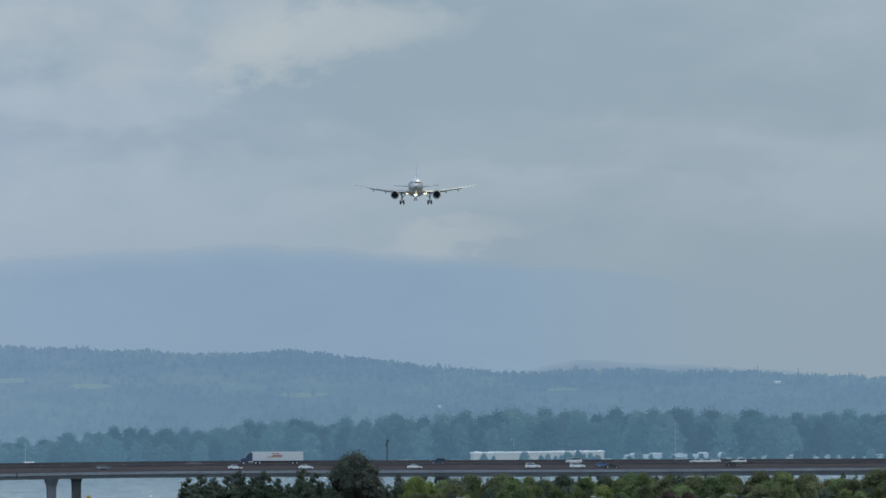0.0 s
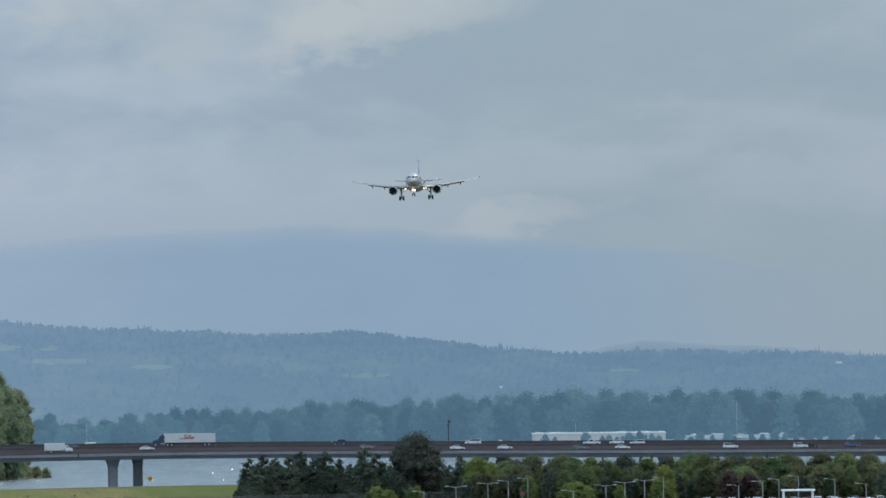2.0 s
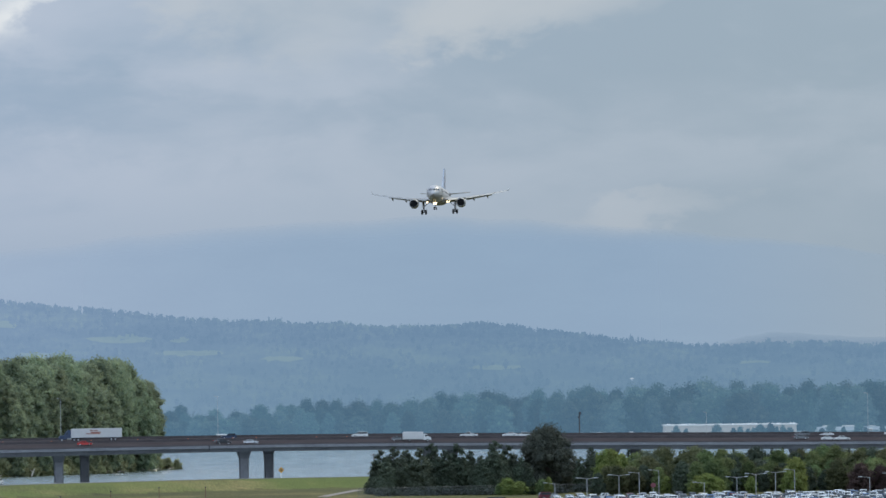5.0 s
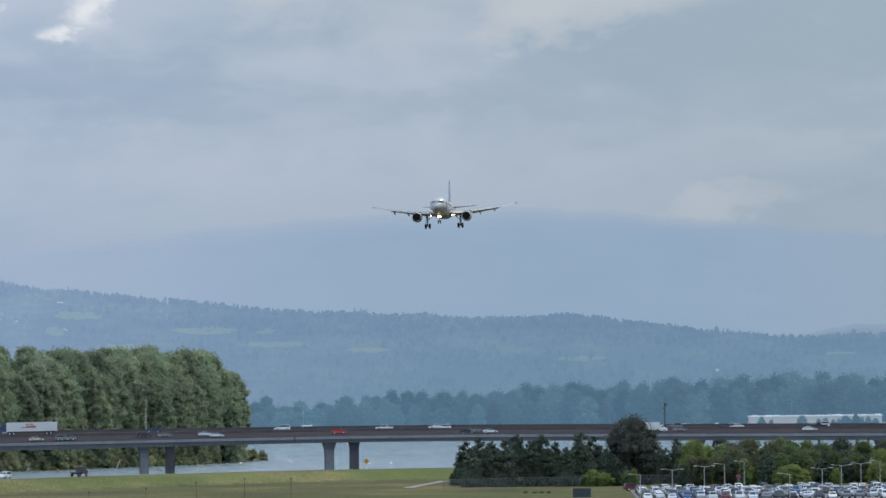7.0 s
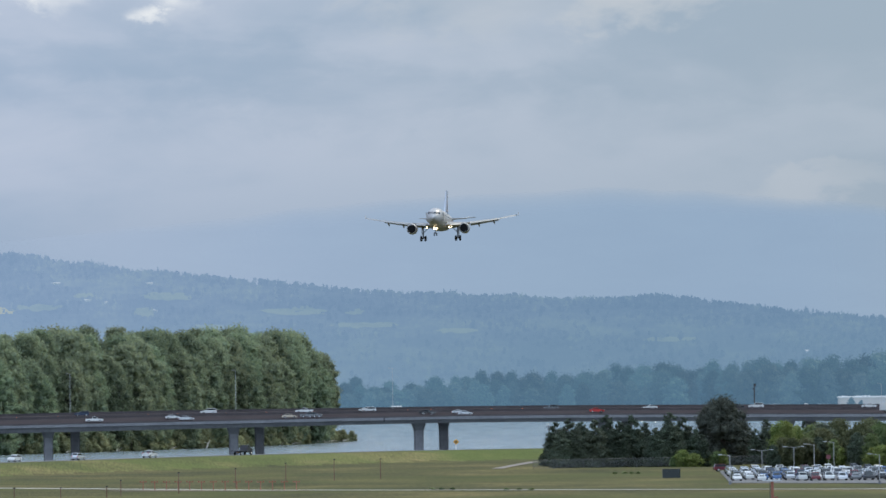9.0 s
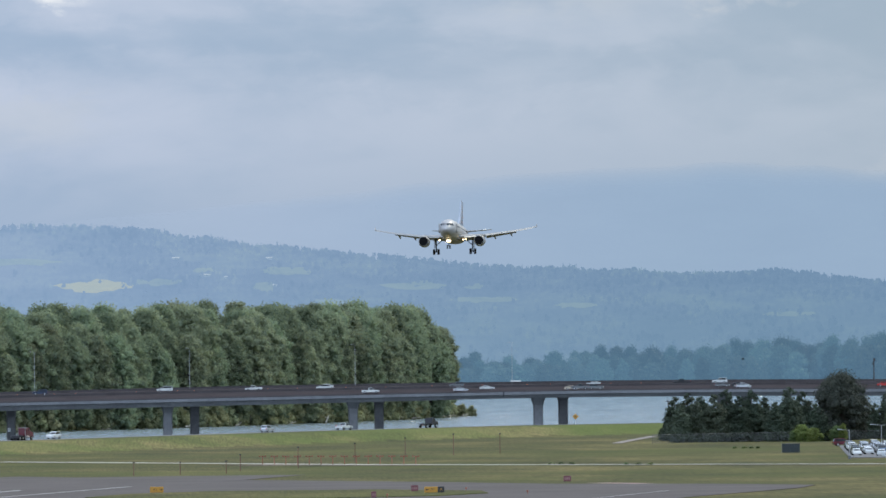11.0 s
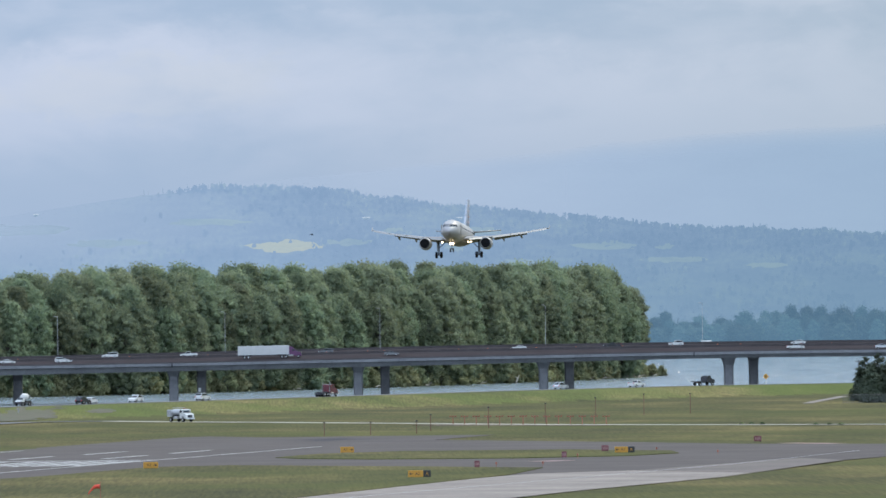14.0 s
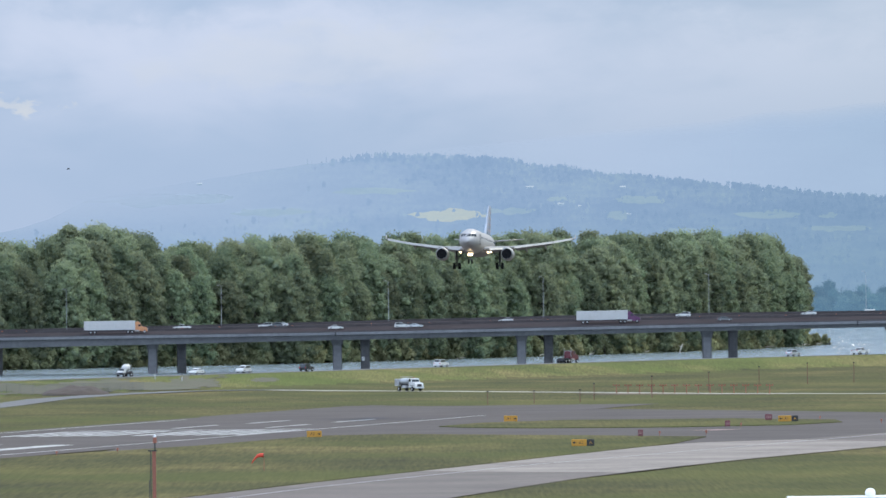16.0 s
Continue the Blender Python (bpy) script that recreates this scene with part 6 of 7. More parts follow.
# ---- everything that moves ----
FLIGHT = [  # seconds, place, bank to its left and heading, degrees
    (0.0, 223.04, 2852.5, 86.06, -0.4, 4.8),
    (0.5, 216.64, 2820.8, 84.54, 0.2, 5.4),
    (1.0, 210.09, 2789.1, 83.10, 1.7, 6.0),
    (1.5, 203.76, 2757.5, 81.24, 2.4, 6.6),
    (2.0, 196.76, 2725.8, 79.74, 1.6, 6.9),
    (2.5, 190.02, 2694.1, 78.36, 0.9, 7.3),
    (3.0, 183.51, 2662.5, 77.10, 0.5, 7.6),
    (3.5, 176.82, 2630.8, 75.50, 0.8, 8.0),
    (4.0, 170.02, 2599.1, 74.09, 0.6, 8.3),
    (6.5, 136.61, 2440.8, 65.54, 1.4, 7.9),
    (7.0, 129.96, 2409.1, 63.75, 1.1, 7.8),
    (7.5, 123.30, 2377.4, 62.01, 1.1, 7.7),
    (8.0, 116.47, 2345.7, 59.93, 0.9, 7.7),
    (10.5, 81.93, 2187.4, 47.84, 0.4, 7.4),
    (11.0, 75.01, 2155.7, 45.84, 0.5, 7.4),
    (11.5, 68.00, 2124.0, 44.10, 0.8, 7.3),
    (12.0, 61.21, 2092.4, 42.62, 0.8, 7.3),
    (12.5, 54.34, 2060.7, 41.32, 0.5, 7.2),
    (13.0, 47.09, 2029.0, 39.95, 0.2, 7.1),
    (13.5, 40.15, 1997.4, 38.23, 0.1, 7.0),
    (14.0, 33.23, 1965.7, 36.45, 0.1, 6.9),
    (14.5, 26.21, 1934.0, 34.71, 0.6, 6.8),
    (15.0, 19.45, 1902.4, 32.54, 0.3, 6.7),
    (15.5, 12.39, 1870.7, 30.76, 0.1, 6.6),
    (16.0, 5.60, 1839.0, 28.70, -0.6, 6.5),]
BRIDGE_CARS = [  # lane y, picture-plane start and speed at the bridge, kind, paint
    (3292, 886.3, 179.6, "sedan", "grey"),
    (3287, 1119.7, 142.7, "sedan", "white"),
    (3287, 1244.8, 122.8, "sedan", "white"),
    (3287, 1438.5, 130.5, "sedan", "white"),
    (3287, 1649.0, 121.8, "suv", "white"),
    (3287, 1728.8, 144.5, "suv", "white"),
    (3292, 1775.7, 166.9, "sedan", "blue"),
    (3287, 1790.2, 122.7, "sedan", "black"),
    (3292, 2005.6, 158.7, "sedan", "black"),
    (3287, 1347.7, 138.8, "sedan", "grey"),
    (3287, 429.5, 134.3, "box", "white"),
    (3292, 537.3, 158.6, "sedan", "white"),
    (3292, 197.5, 174.1, "sedan", "grey"),
    (3287, 59.3, 139.9, "sedan", "black"),
    (3292, -234.8, 149.4, "sedan", "red"),
    (3292, 13.9, 147.9, "sedan", "grey"),
    (3287, 122.6, 136.7, "sedan", "silver"),
    (3292, -730.2, 170.9, "sedan", "black"),
    (3292, -440.5, 145.1, "sedan", "silver"),
    (3287, -608.8, 134.2, "pickup", "grey"),
    (3287, -1027.8, 138.6, "pickup", "white"),
    (3292, -1195.2, 172.6, "sedan", "white"),
    (3287, -682.3, 143.5, "suv", "grey"),
    (3287, -849.5, 136.9, "sedan", "silver"),
    (3287, -391.8, 140.9, "sedan", "silver"),
    (3292, -578.6, 154.4, "sedan", "grey"),
    (3292, -1905.8, 150.2, "sedan", "grey"),
    (3292, -2163.1, 155.0, "semi", "purple"),
    (3292, -3095.4, 158.8, "semi", "orange"),
    (3292, -2518.7, 145.5, "sedan", "white"),
    (3292, -2566.5, 155.8, "suv", "white"),
    (3292, -2703.9, 165.9, "sedan", "silver"),
    (3287, -735.0, 144.4, "sedan", "tan"),
    (3316, 1159.4, -132.5, "semi", "navy"),
    (3311, 1046.5, -163.7, "sedan", "grey"),
    (3316, 1480.0, -142.5, "suv", "navy"),
    (3316, 1722.1, -144.5, "van", "white"),
    (3311, 1949.1, -150.9, "sedan", "white"),
    (3316, 1971.6, -141.2, "sedan", "white"),
    (3311, 2017.4, -145.8, "suv", "white"),
    (3311, 1945.3, -150.5, "pickup", "white"),
    (3311, 2739.6, -153.7, "pickup", "black"),
    (3316, 2638.3, -138.4, "suv", "white"),
    (3316, 2810.1, -135.2, "sedan", "white"),
    (3311, 2611.3, -156.3, "sedan", "white"),
    (3311, 2734.1, -189.5, "suv", "grey"),]
LEVEE_CARS = [  # kind, paint, rows of (seconds, x)
    ("flatbed", "black", ((0, -23.4), (4, 19.1), (8, 61.0), (10, 79.9), (12, 97.0), (14, 112.3), (16, 125.9))),
    ("pickup", "white", ((0, -49.8), (4, -7.3), (8, 35.1), (10, 55.7), (12, 75.2), (14, 93.3), (16, 110.2))),
    ("suv", "silver", ((0, -52.8), (4, -17.4), (8, 18.0), (10, 35.8), (12, 54.0), (14, 72.6), (16, 91.5))),
    ("suv", "white", ((0, 101.9), (4, 61.5), (8, 21.0), (10, 0.7), (12, -18.4), (14, -34.4), (16, -47.1))),
    ("bobtail", "red", ((0, -115.2), (4, -79.5), (8, -43.8), (10, -25.9), (12, -7.9), (14, 10.8), (16, 30.5))),
    ("van", "white", ((0, -119.3), (4, -90.8), (8, -62.3), (10, -48.0), (12, -33.8), (14, -18.7), (16, -0.7))),
    ("sedan", "white", ((0, 52.0), (4, 24.2), (8, -3.5), (10, -17.4), (12, -31.2), (14, -44.8), (16, -57.6))),
    ("suv", "black", ((0, -125.4), (4, -102.8), (8, -80.2), (10, -68.9), (12, -57.6), (14, -46.3), (16, -32.6))),
    ("mixer", "white", ((0, 40.9), (4, 12.2), (8, -16.5), (10, -30.9), (12, -45.2), (14, -59.5), (16, -73.0))),]


def build_traffic():
    made = []
    for y, u0, v, kind, paint in BRIDGE_CARS:
        turn = 0 if v > 0 else 180
        word = {"sedan": "sedan", "suv": "tall estate car", "van": "van", "pickup": "pickup"}.get(kind, "")
        p = pose(0, y, 0, 0, 0, turn)
        if kind == "semi":
            o = lorry(paint, paint + "-cabbed semi truck with a long white trailer on the bridge", p, writing=paint == "navy")
        elif kind == "box":
            o = box_truck(p)
        else:
            o = car(kind, paint, "%s %s driving over the bridge" % (paint, word), "bridge traffic", p)
        made.append((o, y, u0, v, turn))
    return made


def build_levee_traffic():
    made = []
    for kind, paint, rows in LEVEE_CARS:
        p = pose(0, 0, 0)
        if kind == "flatbed":
            o = flatbed(p)
        elif kind == "bobtail":
            o = bobtail(p)
        elif kind == "mixer":
            o = mixer(p)
        else:
            o = car(kind, paint, "%s %s on the levee road" % (paint, {"sedan": "sedan", "suv": "tall estate car", "van": "van", "pickup": "pickup"}[kind]), "levee road traffic", p)
        made.append((o, rows))
    return made


TRAFFIC = build_traffic()
LEVEE_TRAFFIC = build_levee_traffic()
FUEL_TRUCK = service_truck(pose(0, 2240, 0))


# ---- the car park ----
def build_car_park():
    rng = np.random.default_rng(21)
    patch("car_park", [(157, 2160), (172, 2400), (420, 2430), (420, 2080), (200, 2100)], 0.06, M["road"], "asphalt car park full of parked cars", category="car park")
    models = {}
    paints = ["white"] * 7 + ["silver"] * 6 + ["grey"] * 4 + ["black"] * 4 + ["white", "silver", "navy", "blue", "maroon", "tan"]
    kinds = ["sedan"] * 4 + ["suv"] * 4 + ["van", "pickup"]
    for row in range(11):
        y = 2180 + 17.4 * row
        x = 160 + (y - 2178) * 0.062 + (5 if row == 0 else 0)
        while x < (284 + (y - 2178) * 0.1):
            kind, paint = kinds[rng.integers(len(kinds))], paints[rng.integers(len(paints))]
            turn = 90 + (180 if rng.random() < 0.5 else 0) + rng.normal() * 1.5
            if rng.random() < 0.82:
                m = pose(x, y + rng.normal() * 0.3, 0.06, 0, 0, turn)
                if (kind, paint) not in models:
                    word = {"sedan": "sedan", "suv": "tall estate car", "van": "van", "pickup": "pickup"}[kind]
                    models[kind, paint] = car(kind, paint, "parked %s %s in the crowded car park" % (paint, word), "parked cars", m, lamps=False)
                else:
                    copy_thing(models[kind, paint], m)
            x += 2.8
    car("suv", "maroon", "dark red parked tall estate car by the fence", "parked cars", pose(172, 2385, 0.06, 0, 0, 8))
    # lamps of the car park
    spots = ((1402, 157, 2), (1459, 152, 2), (1495, 148, 1), (1530, 144, 1), (1611, 167, 1), (1669, 158, 2), (1703, 153, 2), (1738, 150, 2), (1772, 146, 1), (1906, 161, 1), (1949, 155, 1), (1978, 151, 1), (2013, 146, 1), (2078, 152, 1), (2134, 161, 1), (1345, 165, 1))
    for u, v, arms in spots:
        y = 19.0 * 18500 / v
        t = thing("car_park_lamp", "grey car park lamp post with %s" % ("two arms" if arms == 2 else "one arm"), "street lamp", "car park lamps", pose(u * y / 18500, y, 0.05))
        part("pole", rod(B(), (0, 0, 0), (0, 0, 6.0), 0.1, 0.07, 8), M["lamp_grey"], t)
        part("base", rod(B(), (0, 0, 0), (0, 0, 0.7), 0.3, 0.3, 10), M["concrete"], t, "round concrete base")
        for s in ((-1, 1) if arms == 2 else (-1,)):
            part("arm", rod(B(), (0, 0, 5.85), (s * 1.6, 0, 6.1), 0.045, 0.04, 6), M["lamp_grey"], t)
            part("lamp_head", box(B(), (s * 2.0, 0, 6.1), (0.9, 0.4, 0.15), 0.05), M["wall_pale"], t, "pale lamp head")
    b = thing("waste_bin", "dark green steel waste container on the grass", "container", "", pose(151.3, 2256, 0.0))
    part("body", loft(B(), [[(x, y, 0.15), (x, y, 2.0)] + [] for x, y in ((-1.9, -1.0), (1.9, -1.0), (1.9, 1.0), (-1.9, 1.0), (-1.9, -1.0))], cap=False, closed=False), M["bin"], b)
    part("lid", box(B(), (0, 0, 2.05), (3.9, 2.1, 0.12), 0.03), M["bin"], b)
    for i in range(5):
        part("rib", box(B(), (-1.6 + 0.8 * i, -1.04, 1.05), (0.12, 0.08, 1.7)), M["bin"], b)
    shelter = thing("bus_shelter", "white open-sided shuttle shelter at the car park", "shelter", "", pose(2012 * 2330 / 18500, 2330, 0.06))
    part("roof", box(B(), (0, 0, 3.45), (7.5, 3.0, 0.45), 0.08), M["roof_white"], shelter)
    for x in (-3.3, 3.3):
        for y in (-1.2, 1.2):
            part("post", box(B(), (x, y, 1.65), (0.25, 0.25, 3.3)), M["roof_white"], shelter)
    sg = thing("stop_sign", "red round road sign on a post at the car park", "road sign", "", pose(1520 * 2440 / 18500, 2440, 0.05))
    part("post", rod(B(), (0, 0, 0), (0, 0, 2.6), 0.05, 0.05, 6), M["steel"], sg)
    part("plate", rod(B(), (0, -0.06, 2.5), (0, -0.1, 2.5), 0.6, 0.6, 8), M["red_sign"], sg)


def fence(name, line, h, gap, label):
    t = thing(name, label, "fence")
    wires = []
    for (x0, y0), (x1, y1) in zip(line, line[1:]):
        n = max(int(math.hypot(x1 - x0, y1 - y0) / gap), 1)
        for i in range(n):
            x, y = x0 + (x1 - x0) * i / n, y0 + (y1 - y0) * i / n
            z = float(lie(np.float64(x), np.float64(y)))
            part("post", rod(B(), (x, y, z - 0.1), (x, y, z + h + 0.1), 0.045, 0.045, 6), M["fence"], t)
            wires.append((x, y, z))
        wires.append((x1, y1, float(lie(np.float64(x1), np.float64(y1)))))
    bm = B()
    for a, b in zip(wires, wires[1:]):
        d = Vector(b) - Vector(a)
        if d.length > gap * 2:
            continue
        rod(bm, Vector(a) + Vector((0, 0, h)), Vector(b) + Vector((0, 0, h)), 0.04, 0.04, 4)
        k = int(d.length / 0.35)
        for i in range(k):
            p = Vector(a) + d * (i / k)
            q = p + d.normalized() * min(1.2, d.length)
            rod(bm, p, Vector((p.x, p.y, p.z + h)), 0.022, 0.022, 3)
        for i in range(1, 6):
            rod(bm, Vector(a) + Vector((0, 0, h * i / 6)), Vector(b) + Vector((0, 0, h * i / 6)), 0.022, 0.022, 3)
    tagged(part("mesh", bm, M["fence"], t, "grey wire mesh"), kind="stuff")
    return t


# ---- airfield signs, posts and lights ----
def letters(text, size, parent, x, y, z, mat):
    cu = bpy.data.curves.new("lettering", "FONT")
    cu.body, cu.size, cu.extrude, cu.align_x, cu.align_y = text, size, 0.01, "CENTER", "CENTER"
    cu.materials.append(mat)
    o = new("lettering", cu)
    o.parent = parent
    o.matrix_basis = pose(x, y, z, 90, 0, 0)
    return o


def arrow(parent, x, z, way, mat, y=-0.17):
    bm = box(B(), (x - way * 0.1, y, z), (0.36, 0.02, 0.09))
    f = bm.faces.new([bm.verts.new(p) for p in ((x + way * 0.32, y - 0.012, z), (x, y - 0.012, z + 0.2), (x, y - 0.012, z - 0.2))])
    return part("arrow", bm, mat, parent)


def airfield_sign(x, y, panels, label):
    """panels: (width, face, text, arrow) from left to right; the face looks towards the eye."""
    t = thing("airfield_sign", label, "airfield sign", "airfield signs", pose(x, y, 0.02))
    total = sum(p[0] for p in panels)
    px = -total / 2
    for w, face, text, way in panels:
        pn = part("panel", box(B(), (px + w / 2, 0, 0.66), (w - 0.03, 0.3, 0.95), 0.03), M[face], t)
        ink = M["black_sign"] if face == "yellow_sign" else M["yellow_sign"] if face == "black_sign" else M["red_line"]
        cx = px + w / 2
        if text == "bars":
            for i in range(3):
                part("lettering_bar", box(B(), (cx + (i - 1) * w * 0.26, -0.16, 0.66), (w * 0.16, 0.02, 0.42)), ink, pn, "pale bar of writing")
        elif text:
            letters(text, 0.62, pn, cx - 0.28 * way, -0.165, 0.66, ink)
        if way:
            arrow(pn, cx + way * (w * 0.5 - 0.46), 0.66, way, ink)
        px += w
    for k in (-0.35, 0.35):
        part("leg", box(B(), (k * total, 0, 0.09), (0.1, 0.1, 0.2)), M["dark_steel"], t)
    return t


def build_airfield_things():
    Y, K, R = "yellow_sign", "black_sign", "red_sign"
    airfield_sign(-20.2, 1616, ((2.3, Y, "A2", 1),), "yellow taxiway sign with black letters and an arrow")
    airfield_sign(11.1, 1762, ((2.3, Y, "A1", 1),), "yellow taxiway sign with black letters and an arrow")
    airfield_sign(19.8, 1502, ((2.2, Y, "A2", -1), (1.1, K, "A", 0)), "yellow and black taxiway sign with letters")
    airfield_sign(56.6, 1723, ((2.2, Y, "A1", -1), (1.1, K, "A", 0)), "yellow and black taxiway sign with letters")
    airfield_sign(53.95, 1742, ((1.2, R, "bars", 0),), "dark red runway holding sign with pale writing")
    airfield_sign(45.3, 1675, ((0.85, R, "bars", 0),), "dark red runway holding sign with pale writing")
    airfield_sign(29.7, 1588, ((0.8, R, "bars", 0),), "dark red runway holding sign with pale writing")
    airfield_sign(83.8, 1838, ((1.35, R, "bars", 0),), "dark red runway holding sign with pale writing")
    for x, y in ((32.8, 1597), (47.5, 1676), (62.5, 1741), (-55, 1480), (-47, 1500), (85, 1858), (40, 1600), (71, 1700)):
        t = thing("edge_light", "small orange taxiway light on a stub", "airfield light", "edge lights", pose(x, y, 0.02))
        part("stem", rod(B(), (0, 0, 0), (0, 0, 0.45), 0.05, 0.05, 6), M["orange_paint"], t)
        part("lamp", rod(B(), (0, 0, 0.42), (0, 0, 0.75), 0.18, 0.12, 8), M["orange_paint"], t)
    posts = ((8.3, 2011, 2.5), (17.3, 2020, 2.4), (26.3, 2029, 2.4), (29.7, 2075, 3.1), (41.7, 2100, 4.2), (55.4, 2190, 4.0), (69.55, 2310, 3.9), (80.25, 2310, 4.6), (91.3, 2330, 4.4))
    for x, y, h in posts:
        z = float(lie(np.float64(x), np.float64(y)))
        t = thing("approach_light_mast", "thin faded orange approach light mast in the grass", "light mast", "approach masts", pose(x, y, z - 0.1))
        part("mast", rod(B(), (0, 0, 0), (0, 0, h), 0.1, 0.08, 6), M["mast_paint"], t)
        part("lamp", box(B(), (0, 0, h + 0.08), (0.42, 0.2, 0.2)), M["dark_steel"], t)
    ribbon("bare_ground", [(32, 2166), (50, 2146), (70, 2125)], 13, 0.05, M["bare"], "bare pinkish soil under the approach lights", "ground", 0.2)
    for i in range(14):
        k = i / 13
        x, y = 35.6 + 30.7 * k, 2164 - 33 * k
        t = thing("approach_light_bar", "low orange T-shaped approach light stand", "airfield light", "approach light bars", pose(x, y, 0))
        part("post", rod(B(), (0, 0, 0), (0, 0, 1.65), 0.1, 0.1, 6), M["orange_paint"], t)
        part("crossbar", box(B(), (0, 0, 1.68), (1.5, 0.12, 0.14)), M["orange_paint"], t)
        for s in (-0.6, 0, 0.6):
            part("lamp", box(B(), (s, -0.05, 1.84), (0.24, 0.2, 0.2)), M["orange_paint"], t)
    ws = thing("windsock", "orange windsock on a thin pole, hanging half full", "windsock", "", pose(-23.3, 1344, 0))
    part("pole", rod(B(), (0, 0, 0), (0, 0, 2.45), 0.05, 0.04, 8), M["orange_paint"], ws)
    part("sock", loft(B(), [[(x, r * math.cos(k), z + r * math.sin(k)) for k in np.linspace(0, 6.283, 13)[:-1]] for x, z, r in ((-0.05, 2.1, 0.27), (-0.45, 2.12, 0.26), (-0.85, 2.03, 0.22), (-1.1, 1.75, 0.17), (-1.4, 1.4, 0.13), (-1.6, 1.15, 0.11))]), M["bright_orange"], ws, "bright orange cloth sock", True)
    part("hoop", rod(B(), (0.0, 0, 2.1), (-0.08, 0, 2.1), 0.28, 0.28, 14), M["orange_paint"], ws)
    part("finial", rod(rod(B(), (0, 0, 2.4), (0, 0, 2.85), 0.03, 0.02, 5), (-0.16, 0, 2.62), (0.16, 0, 2.62), 0.02, 0.02, 5), M["orange_paint"], ws)

    def obstacle_mast(x, y, top, lamp):
        t = thing("obstacle_mast", "rusty orange steel mast with a lamp and ladder" if lamp else "rusty orange mast with a flat grey platform", "light mast", "obstacle masts", pose(x, y, 0))
        body = top - 1.75 if lamp else top - 0.4
        part("mast", box(B(), (0, 0, body / 2), (0.4, 0.4, body), 0.04), M["orange_paint"], t)
        part("ladder", rod(rod(B(), (-0.38, -0.25, 0), (-0.38, -0.25, body), 0.05, 0.05, 5), (-0.55, -0.25, 0), (-0.52, -0.25, body * 0.45), 0.05, 0.05, 5), M["dark_steel"], t)
        for i in range(int(body / 0.4)):
            part("rung", rod(B(), (-0.38, -0.25, 0.3 + 0.4 * i), (-0.2, -0.2, 0.3 + 0.4 * i), 0.025, 0.025, 4), M["dark_steel"], t)
        if lamp:
            part("bracket", box(B(), (-0.15, 0, body + 0.05), (1.0, 0.6, 0.14)), M["dark_steel"], t)
            part("stalk", rod(B(), (0.1, 0, body), (0.1, 0, top - 0.8), 0.09, 0.09, 6), M["dark_steel"], t)
            part("lamp", rod(B(), (0.1, 0, top - 0.85), (0.1, 0, top - 0.2), 0.22, 0.22, 12), M["orange_paint"], t)
            part("lamp_cap", rod(B(), (0.1, 0, top - 0.2), (0.1, 0, top + 0.1), 0.16, 0.08, 12), M["lens"], t)
        else:
            part("platform", box(B(), (0, 0, top - 0.2), (3.0, 1.0, 0.14)), M["steel"], t)
            for s in (-1.2, -0.5, 0.3, 1.1):
                part("lamp", box(B(), (s, 0, top), (0.3, 0.3, 0.25)), M["steel"], t)
            part("junction_box", box(B(), (0.55, -0.2, top - 3.2), (0.5, 0.5, 1.0)), M["orange_paint"], t)

    obstacle_mast(-32.3, 1160, 7.6, True)
    obstacle_mast(122.8, 1600, 7.0, False)
    sh = thing("equipment_shelter", "white flat-roofed equipment hut with a small dome", "hut", "", pose(37.8, 1000, -0.14))
    part("wall", box(B(), (0, 3, 1.6), (9.4, 5.4, 3.2)), M["wall_pale"], sh)
    part("roof", box(B(), (0, 3, 3.32), (10, 6, 0.25), 0.05), M["roof_white"], sh)
    part("dome", loft(B(), [[(2.9 + r * math.cos(k), 2 + r * math.sin(k), z) for k in np.linspace(0, 6.283, 15)[:-1]] for z, r in ((3.45, 0.42), (3.8, 0.5), (4.05, 0.42), (4.2, 0.18))]), M["white_paint"], sh, "white rounded dome", True)
    part("door", box(B(), (-2, 0.28, 1.1), (1.0, 0.06, 2.1)), M["steel"], sh)
    # levee: warning sign, utility pole, soil heap
    ys = thing("road_sign", "yellow diamond road sign on a post by the levee road", "road sign", "", pose(129.5, 2788, float(lie(np.float64(129.5), np.float64(2788)))))
    part("post", rod(B(), (0, 0, 0), (0, 0, 2.6), 0.07, 0.07, 6), M["steel"], ys)
    part("plate", loft(B(), [[(0, y, 1.35), (0.8, y, 2.15), (0, y, 2.95), (-0.8, y, 2.15)] for y in (-0.1, -0.06)]), M["yellow_sign"], ys, "yellow diamond plate")
    part("plate_bar", box(B(), (0, -0.12, 2.15), (0.5, 0.03, 0.3)), M["black_sign"], ys)
    up = thing("utility_pole", "dark timber utility pole at the edge of the pines", "utility pole", "utility poles", pose(1024 * 2740 / 18500, 2740, float(lie(np.float64(152), np.float64(2740)))))
    part("pole", rod(B(), (0, 0, -0.5), (0, 0, 9.0), 0.17, 0.12, 8), M["timber"], up)
    part("crossarm", box(B(), (0, 0, 8.6), (1.8, 0.14, 0.16)), M["timber"], up)
    bp = thing("utility_pole", "tall dark pole with equipment at its top on the bridge", "utility pole", "utility poles", pose(1390 * (FAR_Y - 0.2) / 18500, FAR_Y - 0.2, deck_z(1390 * FAR_Y / 18500, FAR_Y)))
    part("pole", rod(B(), (0, 0, 0), (0, 0, 7.4), 0.2, 0.16, 8), M["timber"], bp)
    part("equipment_box", box(B(), (0.25, 0, 6.9), (0.5, 0.5, 0.9)), M["dark_steel"], bp)
